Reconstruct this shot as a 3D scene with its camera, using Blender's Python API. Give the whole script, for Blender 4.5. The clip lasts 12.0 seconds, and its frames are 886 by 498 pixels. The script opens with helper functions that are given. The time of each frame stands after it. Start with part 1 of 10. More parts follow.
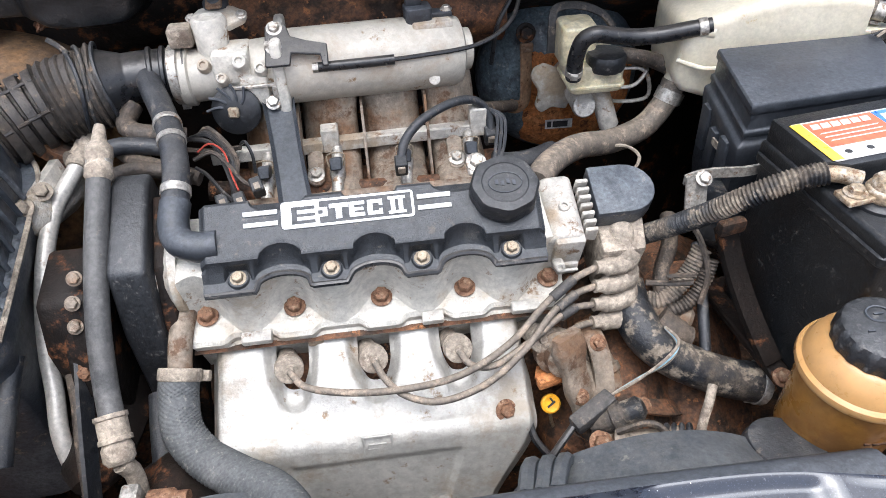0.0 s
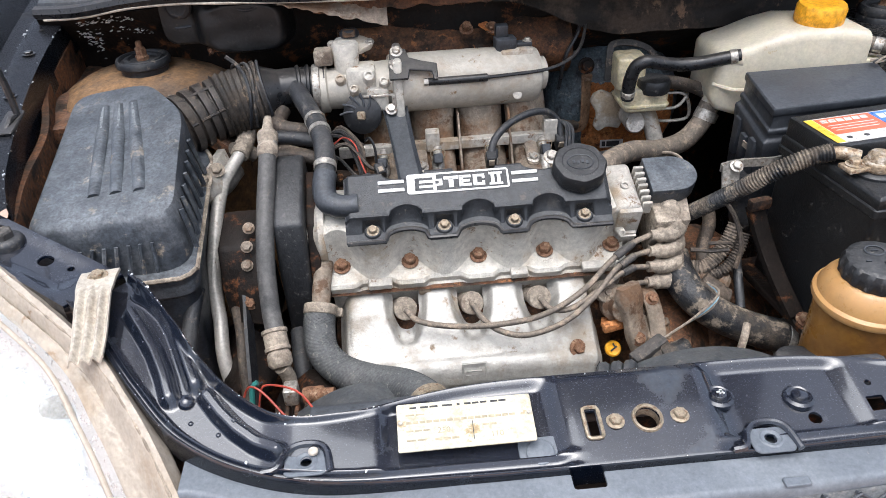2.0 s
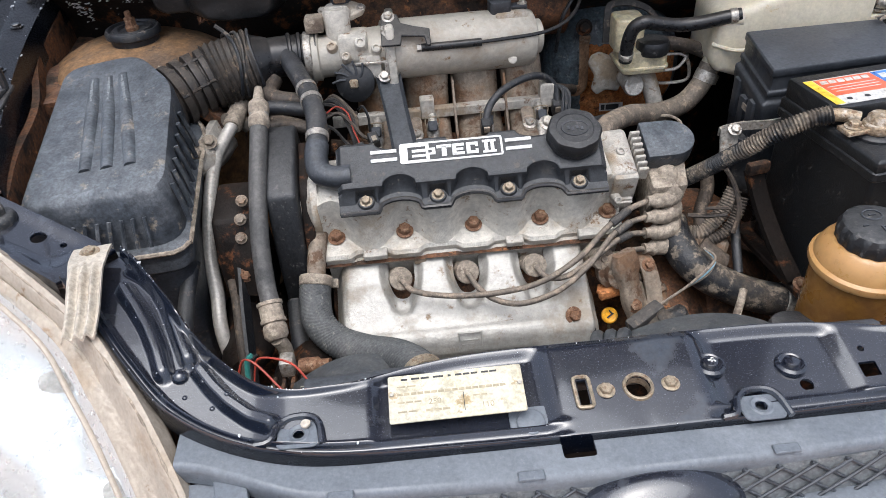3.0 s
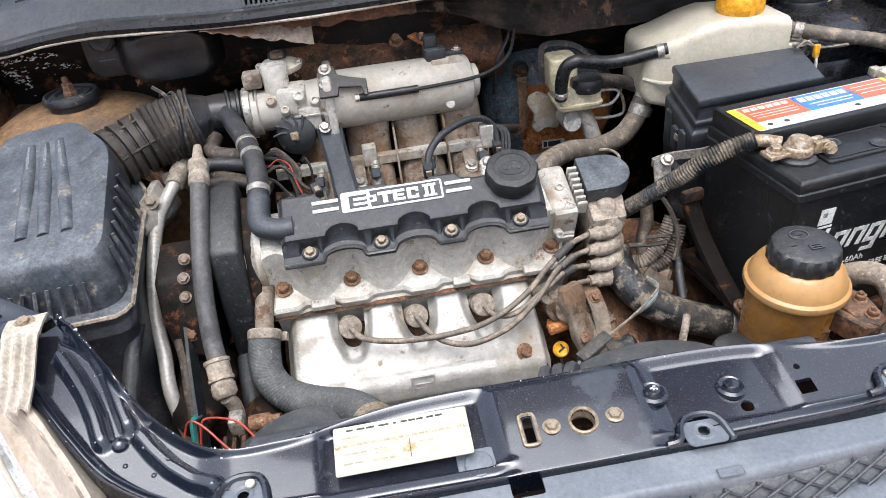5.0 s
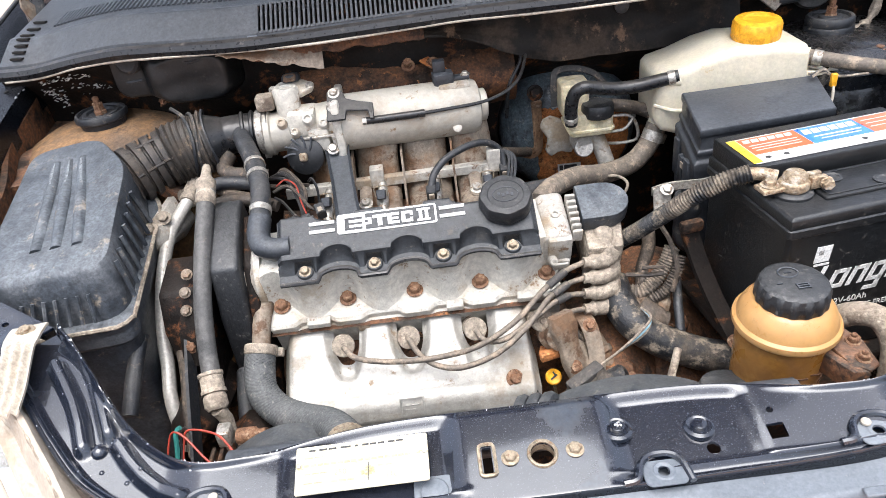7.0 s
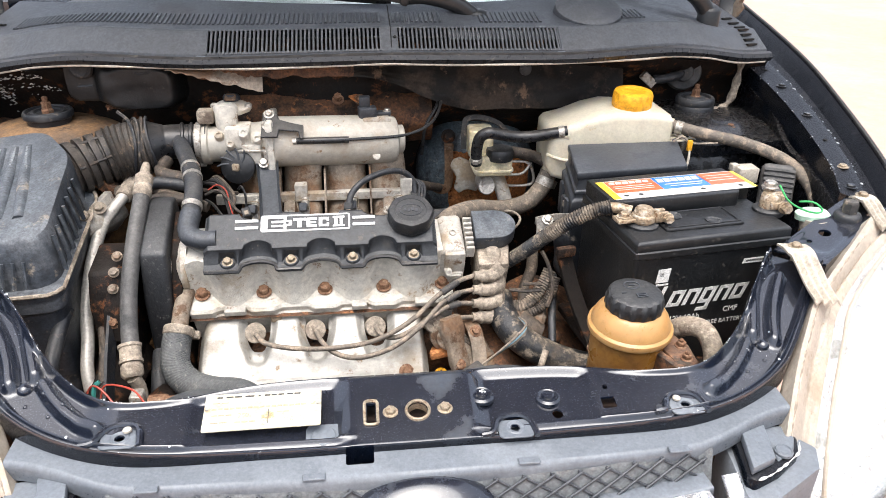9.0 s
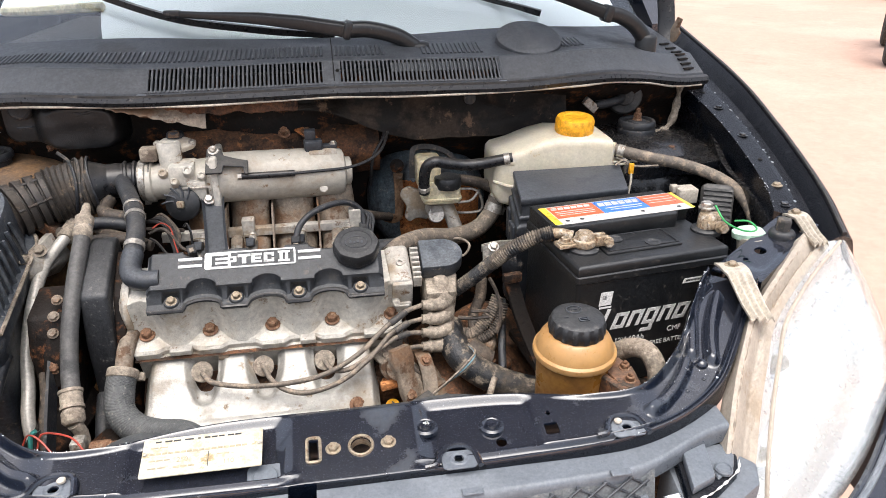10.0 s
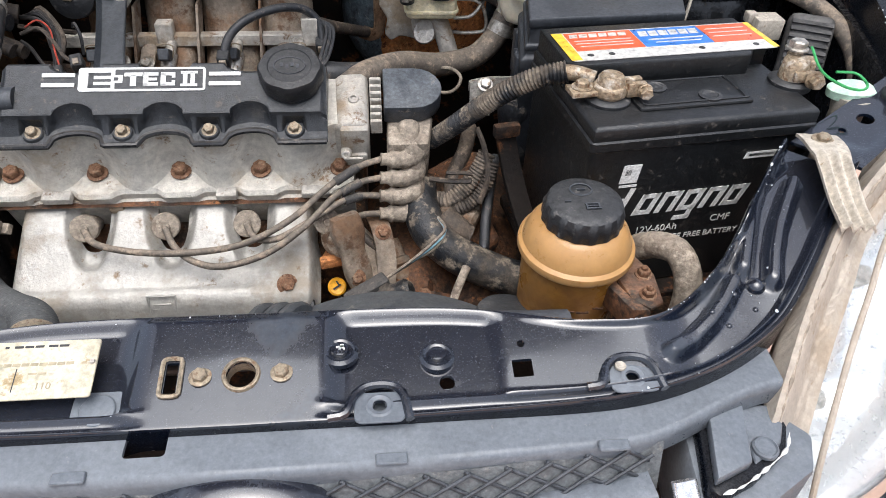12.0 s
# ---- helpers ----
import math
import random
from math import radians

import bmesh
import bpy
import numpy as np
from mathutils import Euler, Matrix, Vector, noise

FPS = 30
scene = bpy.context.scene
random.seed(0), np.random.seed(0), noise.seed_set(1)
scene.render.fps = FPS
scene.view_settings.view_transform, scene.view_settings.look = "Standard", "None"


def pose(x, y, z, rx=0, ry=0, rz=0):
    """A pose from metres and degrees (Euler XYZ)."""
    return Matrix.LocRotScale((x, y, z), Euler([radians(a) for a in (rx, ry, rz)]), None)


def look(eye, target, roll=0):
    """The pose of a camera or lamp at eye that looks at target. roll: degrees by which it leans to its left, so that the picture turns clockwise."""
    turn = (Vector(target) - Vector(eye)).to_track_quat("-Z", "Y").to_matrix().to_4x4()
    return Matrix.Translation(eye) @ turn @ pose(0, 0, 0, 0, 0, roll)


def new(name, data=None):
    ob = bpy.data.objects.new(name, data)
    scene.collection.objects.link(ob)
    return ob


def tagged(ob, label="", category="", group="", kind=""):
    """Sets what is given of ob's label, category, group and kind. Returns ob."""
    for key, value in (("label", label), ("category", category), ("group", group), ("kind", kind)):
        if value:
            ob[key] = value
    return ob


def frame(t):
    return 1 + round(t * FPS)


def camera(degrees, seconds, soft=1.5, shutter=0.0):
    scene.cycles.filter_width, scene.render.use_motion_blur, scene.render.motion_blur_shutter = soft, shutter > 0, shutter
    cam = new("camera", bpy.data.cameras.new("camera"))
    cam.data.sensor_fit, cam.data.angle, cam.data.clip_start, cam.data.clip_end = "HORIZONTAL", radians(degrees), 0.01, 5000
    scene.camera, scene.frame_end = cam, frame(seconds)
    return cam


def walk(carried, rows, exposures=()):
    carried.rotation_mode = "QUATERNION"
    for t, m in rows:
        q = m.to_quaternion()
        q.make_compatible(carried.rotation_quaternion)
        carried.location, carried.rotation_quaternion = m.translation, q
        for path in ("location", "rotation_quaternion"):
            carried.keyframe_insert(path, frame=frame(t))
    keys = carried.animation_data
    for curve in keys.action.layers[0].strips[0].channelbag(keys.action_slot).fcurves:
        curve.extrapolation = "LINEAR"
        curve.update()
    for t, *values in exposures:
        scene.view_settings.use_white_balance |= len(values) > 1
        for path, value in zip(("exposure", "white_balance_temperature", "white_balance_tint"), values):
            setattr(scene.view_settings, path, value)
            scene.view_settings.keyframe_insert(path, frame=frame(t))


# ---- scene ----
cam = camera(64.7, 12.0, 0.5)
PATH = [
    (0, (-0.092, 0.115, 1.283), (0.049, 1.638, -0.006), -2.9),
    (0.2, (-0.093, 0.049, 1.272), (-0.009, 1.63, 0.051), -3.4),
    (0.5, (-0.104, -0.005, 1.296), (0.0, 1.605, 0.115), -2.5),
    (0.7, (-0.133, -0.039, 1.294), (0.074, 1.59, 0.153), -2.3),
    (1, (-0.162, -0.059, 1.304), (0.101, 1.557, 0.155), -1.3),
    (1.2, (-0.179, -0.069, 1.297), (0.107, 1.555, 0.164), -0.6),
    (1.5, (-0.164, -0.068, 1.307), (0.096, 1.559, 0.173), -1.1),
    (1.7, (-0.177, -0.084, 1.302), (0.056, 1.567, 0.197), -1.4),
    (2, (-0.19, -0.098, 1.3), (-0.107, 1.557, 0.181), -3.1),
    (2.2, (-0.205, -0.096, 1.294), (-0.194, 1.538, 0.141), -3.1),
    (2.5, (-0.187, -0.099, 1.306), (-0.213, 1.516, 0.126), -4.1),
    (2.7, (-0.191, -0.099, 1.294), (-0.157, 1.519, 0.118), -3.8),
    (3, (-0.172, -0.092, 1.303), (-0.123, 1.505, 0.1), -4.6),
    (3.2, (-0.176, -0.097, 1.298), (-0.108, 1.519, 0.122), -4.9),
    (4.8, (-0.147, -0.102, 1.306), (0.004, 1.55, 0.188), -5.6),
    (5, (-0.141, -0.097, 1.307), (0.004, 1.556, 0.191), -6.4),
    (5.5, (-0.136, -0.09, 1.316), (0.012, 1.58, 0.225), -7.2),
    (5.7, (-0.136, -0.09, 1.319), (0.011, 1.589, 0.243), -7.1),
    (6, (-0.12, -0.092, 1.322), (-0.016, 1.61, 0.275), -10.2),
    (6.2, (-0.095, -0.092, 1.321), (-0.015, 1.61, 0.275), -11.6),
    (6.5, (-0.074, -0.098, 1.318), (-0.018, 1.6, 0.264), -11.4),
    (6.7, (-0.055, -0.096, 1.317), (-0.052, 1.582, 0.228), -9.7),
    (8.3, (-0.082, -0.221, 1.319), (0.026, 1.556, 0.409), -0.4),
    (8.5, (-0.069, -0.229, 1.317), (0.054, 1.545, 0.4), -0.2),
    (8.7, (-0.05, -0.252, 1.311), (0.083, 1.521, 0.396), -1.0),
    (9, (-0.044, -0.259, 1.316), (0.168, 1.503, 0.394), 0.7),
    (9.2, (-0.042, -0.263, 1.315), (0.185, 1.519, 0.435), 0.9),
    (9.5, (-0.02, -0.267, 1.315), (0.219, 1.508, 0.424), 0.4),
    (9.7, (-0.013, -0.265, 1.313), (0.256, 1.512, 0.434), -0.1),
    (10, (-0.009, -0.264, 1.327), (0.289, 1.516, 0.464), -0.2),
    (10.3, (-0.019, -0.261, 1.34), (0.33, 1.529, 0.519), 2.7),
    (10.5, (-0.024, -0.26, 1.328), (0.296, 1.534, 0.504), 1.9),
    (10.7, (-0.03, -0.257, 1.325), (0.235, 1.532, 0.471), 0.8),
    (11, (-0.026, -0.253, 1.314), (0.197, 1.522, 0.419), -0.1),
    (11.2, (-0.008, -0.238, 1.295), (0.231, 1.491, 0.319), -1.3),
    (11.5, (0.039, -0.182, 1.264), (0.284, 1.483, 0.184), -1.3),
    (11.7, (0.089, -0.112, 1.242), (0.351, 1.491, 0.075), 0.1),
    (12, (0.1, -0.027, 1.227), (0.287, 1.492, -0.06), 2.6),
]
walk(cam, [(t, look(eye, target, roll)) for t, eye, target, roll in PATH],
     ((0.0, 1.69, 6000, 10), (1.0, 1.60, 6050, 10), (2.0, 1.34, 6150, 10), (2.5, 1.06, 6150, 10), (3.1, 1.11, 6150, 10), (5.0, 1.45, 6150, 10), (6.5, 1.78, 6200, 10), (8.5, 1.83, 6500, 10), (9.5, 1.53, 6550, 10), (10.5, 1.40, 6520, 11), (11.2, 1.43, 6350, 11), (12.0, 1.13, 6300, 10)))

# ---- light ----
SUN_EL, SUN_ROT = 76.0, 190.0
sky_world = bpy.data.worlds.new("sky")
scene.world = sky_world
sky_world.use_nodes = True
_n = sky_world.node_tree.nodes
_sky = _n.new("ShaderNodeTexSky")
_sky.sky_type = "NISHITA"
_sky.sun_disc = False
_sky.sun_elevation, _sky.sun_rotation = radians(SUN_EL), radians(SUN_ROT)
_sky.air_density, _sky.dust_density, _sky.ozone_density = 1.0, 6.0, 1.5
_grey = _n.new("ShaderNodeHueSaturation")
_grey.inputs["Saturation"].default_value = 0.62
sky_world.node_tree.links.new(_sky.outputs["Color"], _grey.inputs["Color"])
sky_world.node_tree.links.new(_grey.outputs["Color"], _n["Background"].inputs["Color"])
_n["Background"].inputs["Strength"].default_value = 0.12
sun = new("sun", bpy.data.lights.new("sun", "SUN"))
sun.data.energy, sun.data.angle, sun.data.color = 0.85, radians(60), (0.955, 0.985, 1.0)
_e, _r = radians(SUN_EL), radians(SUN_ROT)
sun.matrix_basis = look((0, 0, 0), (-math.sin(_r) * math.cos(_e), -math.cos(_r) * math.cos(_e), -math.sin(_e)))


# ---- mesh helpers ----
class Geo:
    """Vertices and faces of one mesh."""

    def __init__(self):
        self.v, self.f = [], []

    def add(self, verts, faces, m=None):
        k = len(self.v)
        self.v += [tuple(m @ Vector(p)) if m else tuple(p) for p in verts]
        self.f += [tuple(k + i for i in f) for f in faces]
        return self


def part(name, g, material, parent=None, label="", bevel=0.0, segs=2, angle=40, smooth=True):
    me = bpy.data.meshes.new(name)
    bm = bmesh.new()
    vs = [bm.verts.new(p) for p in g.v]
    for f in g.f:
        if len(set(f)) > 2:
            try:
                bm.faces.new([vs[i] for i in f])
            except ValueError:
                pass
    bmesh.ops.remove_doubles(bm, verts=bm.verts, dist=1e-6)
    bmesh.ops.recalc_face_normals(bm, faces=bm.faces)
    if bevel:
        es = [e for e in bm.edges if len(e.link_faces) == 2 and e.calc_face_angle(0) > radians(30)]
        bmesh.ops.bevel(bm, geom=es, offset=bevel, segments=segs, profile=0.5, affect="EDGES", clamp_overlap=True)
    bm.to_mesh(me)
    bm.free()
    if smooth:
        me.polygons.foreach_set("use_smooth", [True] * len(me.polygons))
        me.set_sharp_from_angle(angle=radians(angle))
    me.materials.append(material)
    ob = new(name, me)
    if parent:
        adopt(ob, parent)
    if label:
        ob["label"] = label
    return ob


def world_of(ob):
    m = ob.matrix_basis.copy()
    while ob.parent:
        m = ob.parent.matrix_basis @ ob.matrix_parent_inverse @ m
        ob = ob.parent
    return m


def adopt(ob, parent):
    ob.parent = parent
    ob.matrix_parent_inverse = world_of(parent).inverted()


def thing(name, at, label, category, group="", kind=""):
    ob = new(name)
    ob.empty_display_size = 0.02
    ob.matrix_basis = Matrix.Translation(at)
    return tagged(ob, label, category, group, kind)


def shift(th, way):
    """Move a thing with all its parts."""
    th.matrix_basis = Matrix.Translation(way) @ th.matrix_basis


def aim(at, way, spin=0.0):
    """A pose at a point with its z axis along way."""
    q = Vector(way).to_track_quat("Z", "Y").to_matrix().to_4x4()
    return Matrix.Translation(at) @ q @ Matrix.Rotation(radians(spin), 4, "Z")


def box(g, c, s, m=None):
    x, y, z = (a / 2 for a in s)
    vs = [(c[0] + i * x, c[1] + j * y, c[2] + k * z) for i in (-1, 1) for j in (-1, 1) for k in (-1, 1)]
    return g.add(vs, [(0, 1, 3, 2), (4, 6, 7, 5), (0, 4, 5, 1), (2, 3, 7, 6), (0, 2, 6, 4), (1, 5, 7, 3)], m)


def lathe(g, prof, m=None, n=24, close=True, rfun=None):
    """Profile of (radius, height) turned round z."""
    vs, fs = [], []
    for r, z in prof:
        for i in range(n):
            a = 2 * math.pi * i / n
            k = rfun(i, r, z) if rfun else r
            vs.append((k * math.cos(a), k * math.sin(a), z))
    for j in range(len(prof) - 1):
        for i in range(n):
            fs.append((j * n + i, j * n + (i + 1) % n, (j + 1) * n + (i + 1) % n, (j + 1) * n + i))
    if close:
        fs.append(tuple(range(n - 1, -1, -1)))
        fs.append(tuple((len(prof) - 1) * n + i for i in range(n)))
    return g.add(vs, fs, m)


def prism(g, poly, z0, z1, m=None):
    n = len(poly)
    vs = [(x, y, z0) for x, y in poly] + [(x, y, z1) for x, y in poly]
    fs = [tuple(range(n - 1, -1, -1)), tuple(range(n, 2 * n))]
    fs += [(i, (i + 1) % n, n + (i + 1) % n, n + i) for i in range(n)]
    return g.add(vs, fs, m)


def prism_x(g, poly_yz, x0, x1):
    """A prism along x with its outline in the y-z plane."""
    return prism(g, poly_yz, x0, x1, Matrix(((0, 0, 1, 0), (1, 0, 0, 0), (0, 1, 0, 0), (0, 0, 0, 1))))


def spline(pts, step=0.006):
    """Points at even steps along a smooth curve through pts."""
    P = [Vector(p) for p in pts]
    P = [2 * P[0] - P[1]] + P + [2 * P[-1] - P[-2]]
    fine = []
    for a, b, c, d in zip(P, P[1:], P[2:], P[3:]):
        for i in range(16):
            t = i / 16
            fine.append(0.5 * ((2 * b) + (c - a) * t + (2 * a - 5 * b + 4 * c - d) * t * t + (3 * b - a - 3 * c + d) * t ** 3))
    fine.append(P[-2])
    run = [0.0]
    for a, b in zip(fine, fine[1:]):
        run.append(run[-1] + (b - a).length)
    n = max(2, int(run[-1] / step))
    out, k = [], 0
    for i in range(n + 1):
        s = run[-1] * i / n
        while k < len(run) - 2 and run[k + 1] < s:
            k += 1
        f = (s - run[k]) / max(1e-9, run[k + 1] - run[k])
        out.append(fine[k].lerp(fine[k + 1], min(1, f)))
    return out


def tube(g, pts, r, n=14, step=0.006, rfun=None, section=None, cap=True, up=(0, 0, 1), weave=0.0):
    """A tube along a smooth curve; rfun(s) is its radius at s metres; section, an outline in place of the circle."""
    line = spline(pts, step)
    tangents = [(line[min(i + 1, len(line) - 1)] - line[max(i - 1, 0)]).normalized() for i in range(len(line))]
    side = tangents[0].cross(Vector(up))
    if side.length < 1e-3:
        side = tangents[0].cross(Vector((1, 0, 0)))
    side.normalize()
    sec = section or [(math.cos(2 * math.pi * i / n), math.sin(2 * math.pi * i / n)) for i in range(n)]
    n, vs, fs, s = len(sec), [], [], 0.0
    for i, p in enumerate(line):
        t = tangents[i]
        side = (side - t * side.dot(t)).normalized()
        top = side.cross(t)
        k = (rfun(s) if rfun else r) if not section else (rfun(s) if rfun else 1.0)
        for q, (a, b) in enumerate(sec):
            w = k * (1 + weave * (((q // 2) + (i // 2)) % 2)) if weave else k
            vs.append(p + side * (a * w) + top * (b * w))
        if i + 1 < len(line):
            s += (line[i + 1] - p).length
    for j in range(len(line) - 1):
        for i in range(n):
            fs.append((j * n + i, j * n + (i + 1) % n, (j + 1) * n + (i + 1) % n, (j + 1) * n + i))
    if cap:
        fs.append(tuple(range(n - 1, -1, -1)))
        fs.append(tuple((len(line) - 1) * n + i for i in range(n)))
    return g.add(vs, fs)


def sheet(g, fn, nu, nv, thick=None):
    """A surface of nu by nv cells, fn(u, v) with u, v from 0 to 1; thick: a vector to its other side."""
    w = nv + 1
    vs = [Vector(fn(i / nu, j / nv)) for i in range(nu + 1) for j in range(nv + 1)]
    fs = [(i * w + j, (i + 1) * w + j, (i + 1) * w + j + 1, i * w + j + 1) for i in range(nu) for j in range(nv)]
    if thick:
        k, t = len(vs), Vector(thick)
        vs += [p + t for p in vs]
        fs += [tuple(k + i for i in reversed(f)) for f in fs]
        rim = [(i, 0) for i in range(nu + 1)] + [(nu, j) for j in range(1, nv + 1)] + [(i, nv) for i in range(nu - 1, -1, -1)] + [(0, j) for j in range(nv - 1, 0, -1)]
        ids = [i * w + j for i, j in rim]
        fs += [(a, b, k + b, k + a) for a, b in zip(ids, ids[1:] + ids[:1])]
    return g.add(vs, fs)


def loft(g, rings, cap=True):
    """Faces between closed outlines with equal numbers of points."""
    n = len(rings[0])
    vs = [p for r in rings for p in r]
    fs = [(j * n + i, j * n + (i + 1) % n, (j + 1) * n + (i + 1) % n, (j + 1) * n + i) for j in range(len(rings) - 1) for i in range(n)]
    if cap:
        fs += [tuple(range(n - 1, -1, -1)), tuple((len(rings) - 1) * n + i for i in range(n))]
    return g.add(vs, fs)


def rounded(w, h, r, n=4):
    """A rectangle with rounded corners."""
    out = []
    for cx, cy, a0 in ((w / 2 - r, h / 2 - r, 0), (-w / 2 + r, h / 2 - r, 90), (-w / 2 + r, -h / 2 + r, 180), (w / 2 - r, -h / 2 + r, 270)):
        for i in range(n + 1):
            a = radians(a0 + 90 * i / n)
            out.append((cx + r * math.cos(a), cy + r * math.sin(a)))
    return out


def ramp_at(x, keys):
    """Piecewise linear value at x."""
    if x <= keys[0][0]:
        return keys[0][1]
    for (a, u), (b, v) in zip(keys, keys[1:]):
        if x <= b:
            t = (x - a) / (b - a)
            t = t * t * (3 - 2 * t)
            return u + (v - u) * t
    return keys[-1][1]


def smooth01(a, b, x):
    t = min(1, max(0, (x - a) / (b - a)))
    return t * t * (3 - 2 * t)


def along(pts, u):
    """The point at the share u of the smooth curve through pts."""
    k = u * (len(pts) - 1)
    i = min(int(k), len(pts) - 2)
    t = k - i
    P = [Vector(p) for p in pts]
    b, c = P[i], P[i + 1]
    a = P[i - 1] if i else 2 * b - c
    d = P[i + 2] if i + 2 < len(P) else 2 * c - b
    return 0.5 * ((2 * b) + (c - a) * t + (2 * a - 5 * b + 4 * c - d) * t * t + (3 * b - a - 3 * c + d) * t ** 3)


def hex_bolt(at, way, r, material, parent, flange=1.35, tall=0.8, name="bolt", label=""):
    g = Geo()
    m = aim(at, way, random.uniform(0, 60))
    lathe(g, [(r * flange, 0), (r * flange, r * 0.18), (r * 1.1, r * 0.28)], m, 16)
    lathe(g, [(r, r * 0.2), (r, r * tall), (r * 0.85, r * (tall + 0.15))], m, 6)
    return part(name, g, material, parent, label, angle=25)


def text_geo(words, size, m, depth=0.0003):
    """A mesh of words in the built-in font."""
    cu = bpy.data.curves.new("words", "FONT")
    cu.body, cu.size, cu.extrude, cu.align_x, cu.align_y = words, size, depth, "CENTER", "CENTER"
    ob = bpy.data.objects.new("words", cu)
    scene.collection.objects.link(ob)
    me = ob.to_mesh()
    g = Geo()
    g.add([v.co.copy() for v in me.vertices], [tuple(p.vertices) for p in me.polygons], m)
    ob.to_mesh_clear()
    bpy.data.objects.remove(ob)
    bpy.data.curves.remove(cu)
    return g


# ---- materials ----
def mat(name, base, rough=0.5, metal=0.0, dirt=None, amount=0.5, scale=60.0, second=None, second_amount=0.4, second_scale=14.0,
        bump=0.15, bump_scale=300.0, dust=0.0, dust_colour=(0.34, 0.29, 0.24), coat=0.0, spec=0.5, vary=0.25, dirt_rough=0.85, through_light=0.0, grain=0.3):
    """A worn surface: base colour with fine variation, dirt in fine patches, stains in large ones, and dust on what faces up."""
    ma = bpy.data.materials.new(name)
    ma.use_nodes = True
    nt = ma.node_tree
    no, li = nt.nodes, nt.links
    b = no["Principled BSDF"]
    tc = no.new("ShaderNodeTexCoord")
    oi = no.new("ShaderNodeObjectInfo")
    shift = no.new("ShaderNodeVectorMath")
    shift.operation = "ADD"
    li.new(tc.outputs["Object"], shift.inputs[0])
    spread = no.new("ShaderNodeMath")
    spread.operation = "MULTIPLY"
    spread.inputs[1].default_value = 7.0
    li.new(oi.outputs["Random"], spread.inputs[0])
    li.new(spread.outputs[0], shift.inputs[1])

    def noise_tex(s, detail=6.0, rough_=0.6):
        t = no.new("ShaderNodeTexNoise")
        t.inputs["Scale"].default_value, t.inputs["Detail"].default_value, t.inputs["Roughness"].default_value = s, detail, rough_
        li.new(shift.outputs[0], t.inputs["Vector"])
        return t.outputs["Fac"]

    def window(src, lo, hi):
        r = no.new("ShaderNodeMapRange")
        r.interpolation_type = "SMOOTHSTEP"
        r.inputs["From Min"].default_value, r.inputs["From Max"].default_value = lo, hi
        li.new(src, r.inputs["Value"])
        return r.outputs[0]

    def mix(fac, a, c):
        m = no.new("ShaderNodeMix")
        m.data_type = "RGBA"
        li.new(fac, m.inputs[0])
        for sock, val in ((m.inputs[6], a), (m.inputs[7], c)):
            if isinstance(val, tuple):
                sock.default_value = (*val, 1)
            else:
                li.new(val, sock)
        return m.outputs[2]

    def mixv(fac, a, c):
        m = no.new("ShaderNodeMix")
        li.new(fac, m.inputs[0])
        for sock, val in ((m.inputs[2], a), (m.inputs[3], c)):
            if isinstance(val, (int, float)):
                sock.default_value = val
            else:
                li.new(val, sock)
        return m.outputs[0]

    fine = noise_tex(scale * 2.2, 5.0)
    lo = tuple(max(0, c * (1 - vary)) for c in base)
    hi = tuple(min(1, c * (1 + vary)) for c in base)
    col = mix(window(fine, 0.3, 0.7), lo, hi)
    rgh = mixv(window(fine, 0.3, 0.7), max(0.03, rough - 0.08), min(1, rough + 0.08))
    met = metal
    if second:
        f = window(noise_tex(second_scale, 7.0, 0.65), 0.62 - 0.3 * second_amount, 0.78 - 0.3 * second_amount)
        col = mix(f, col, second)
        rgh = mixv(f, rgh, dirt_rough)
        met = mixv(f, met, metal * 0.2)
    if dirt:
        f = window(noise_tex(scale, 8.0, 0.7), 0.66 - 0.32 * amount, 0.74 - 0.26 * amount)
        col = mix(f, col, dirt)
        rgh = mixv(f, rgh, dirt_rough)
        met = mixv(f, met, 0.0)
    if dust:
        geo = no.new("ShaderNodeNewGeometry")
        sp = no.new("ShaderNodeSeparateXYZ")
        li.new(geo.outputs["Normal"], sp.inputs[0])
        f1 = window(sp.outputs["Z"], 0.0, 1.0)
        f2 = window(noise_tex(scale * 1.3, 8.0, 0.75), 0.22, 0.68)
        mu = no.new("ShaderNodeMath")
        mu.operation = "MULTIPLY"
        li.new(f1, mu.inputs[0])
        li.new(f2, mu.inputs[1])
        mu2 = no.new("ShaderNodeMath")
        mu2.operation = "MULTIPLY"
        mu2.inputs[1].default_value = dust
        li.new(mu.outputs[0], mu2.inputs[0])
        col = mix(mu2.outputs[0], col, dust_colour)
        rgh = mixv(mu2.outputs[0], rgh, 0.9)
    if bump and grain:
        # blotches and grit, lighter and darker than the mean
        for s_, lo_, hi_ in ((26.0, 1 - 0.55 * grain, 1 + 0.55 * grain), (230.0, 1 - 0.85 * grain, 1 + 0.85 * grain)):
            gr = no.new("ShaderNodeMapRange")
            gr.inputs["From Min"].default_value, gr.inputs["From Max"].default_value = 0.33, 0.67
            gr.inputs["To Min"].default_value, gr.inputs["To Max"].default_value = lo_, hi_
            li.new(noise_tex(s_, 7.0, 0.7), gr.inputs["Value"])
            sc = no.new("ShaderNodeVectorMath")
            sc.operation = "SCALE"
            li.new(col, sc.inputs[0])
            li.new(gr.outputs[0], sc.inputs["Scale"])
            col = sc.outputs[0]
    li.new(col, b.inputs["Base Color"])
    li.new(rgh, b.inputs["Roughness"])
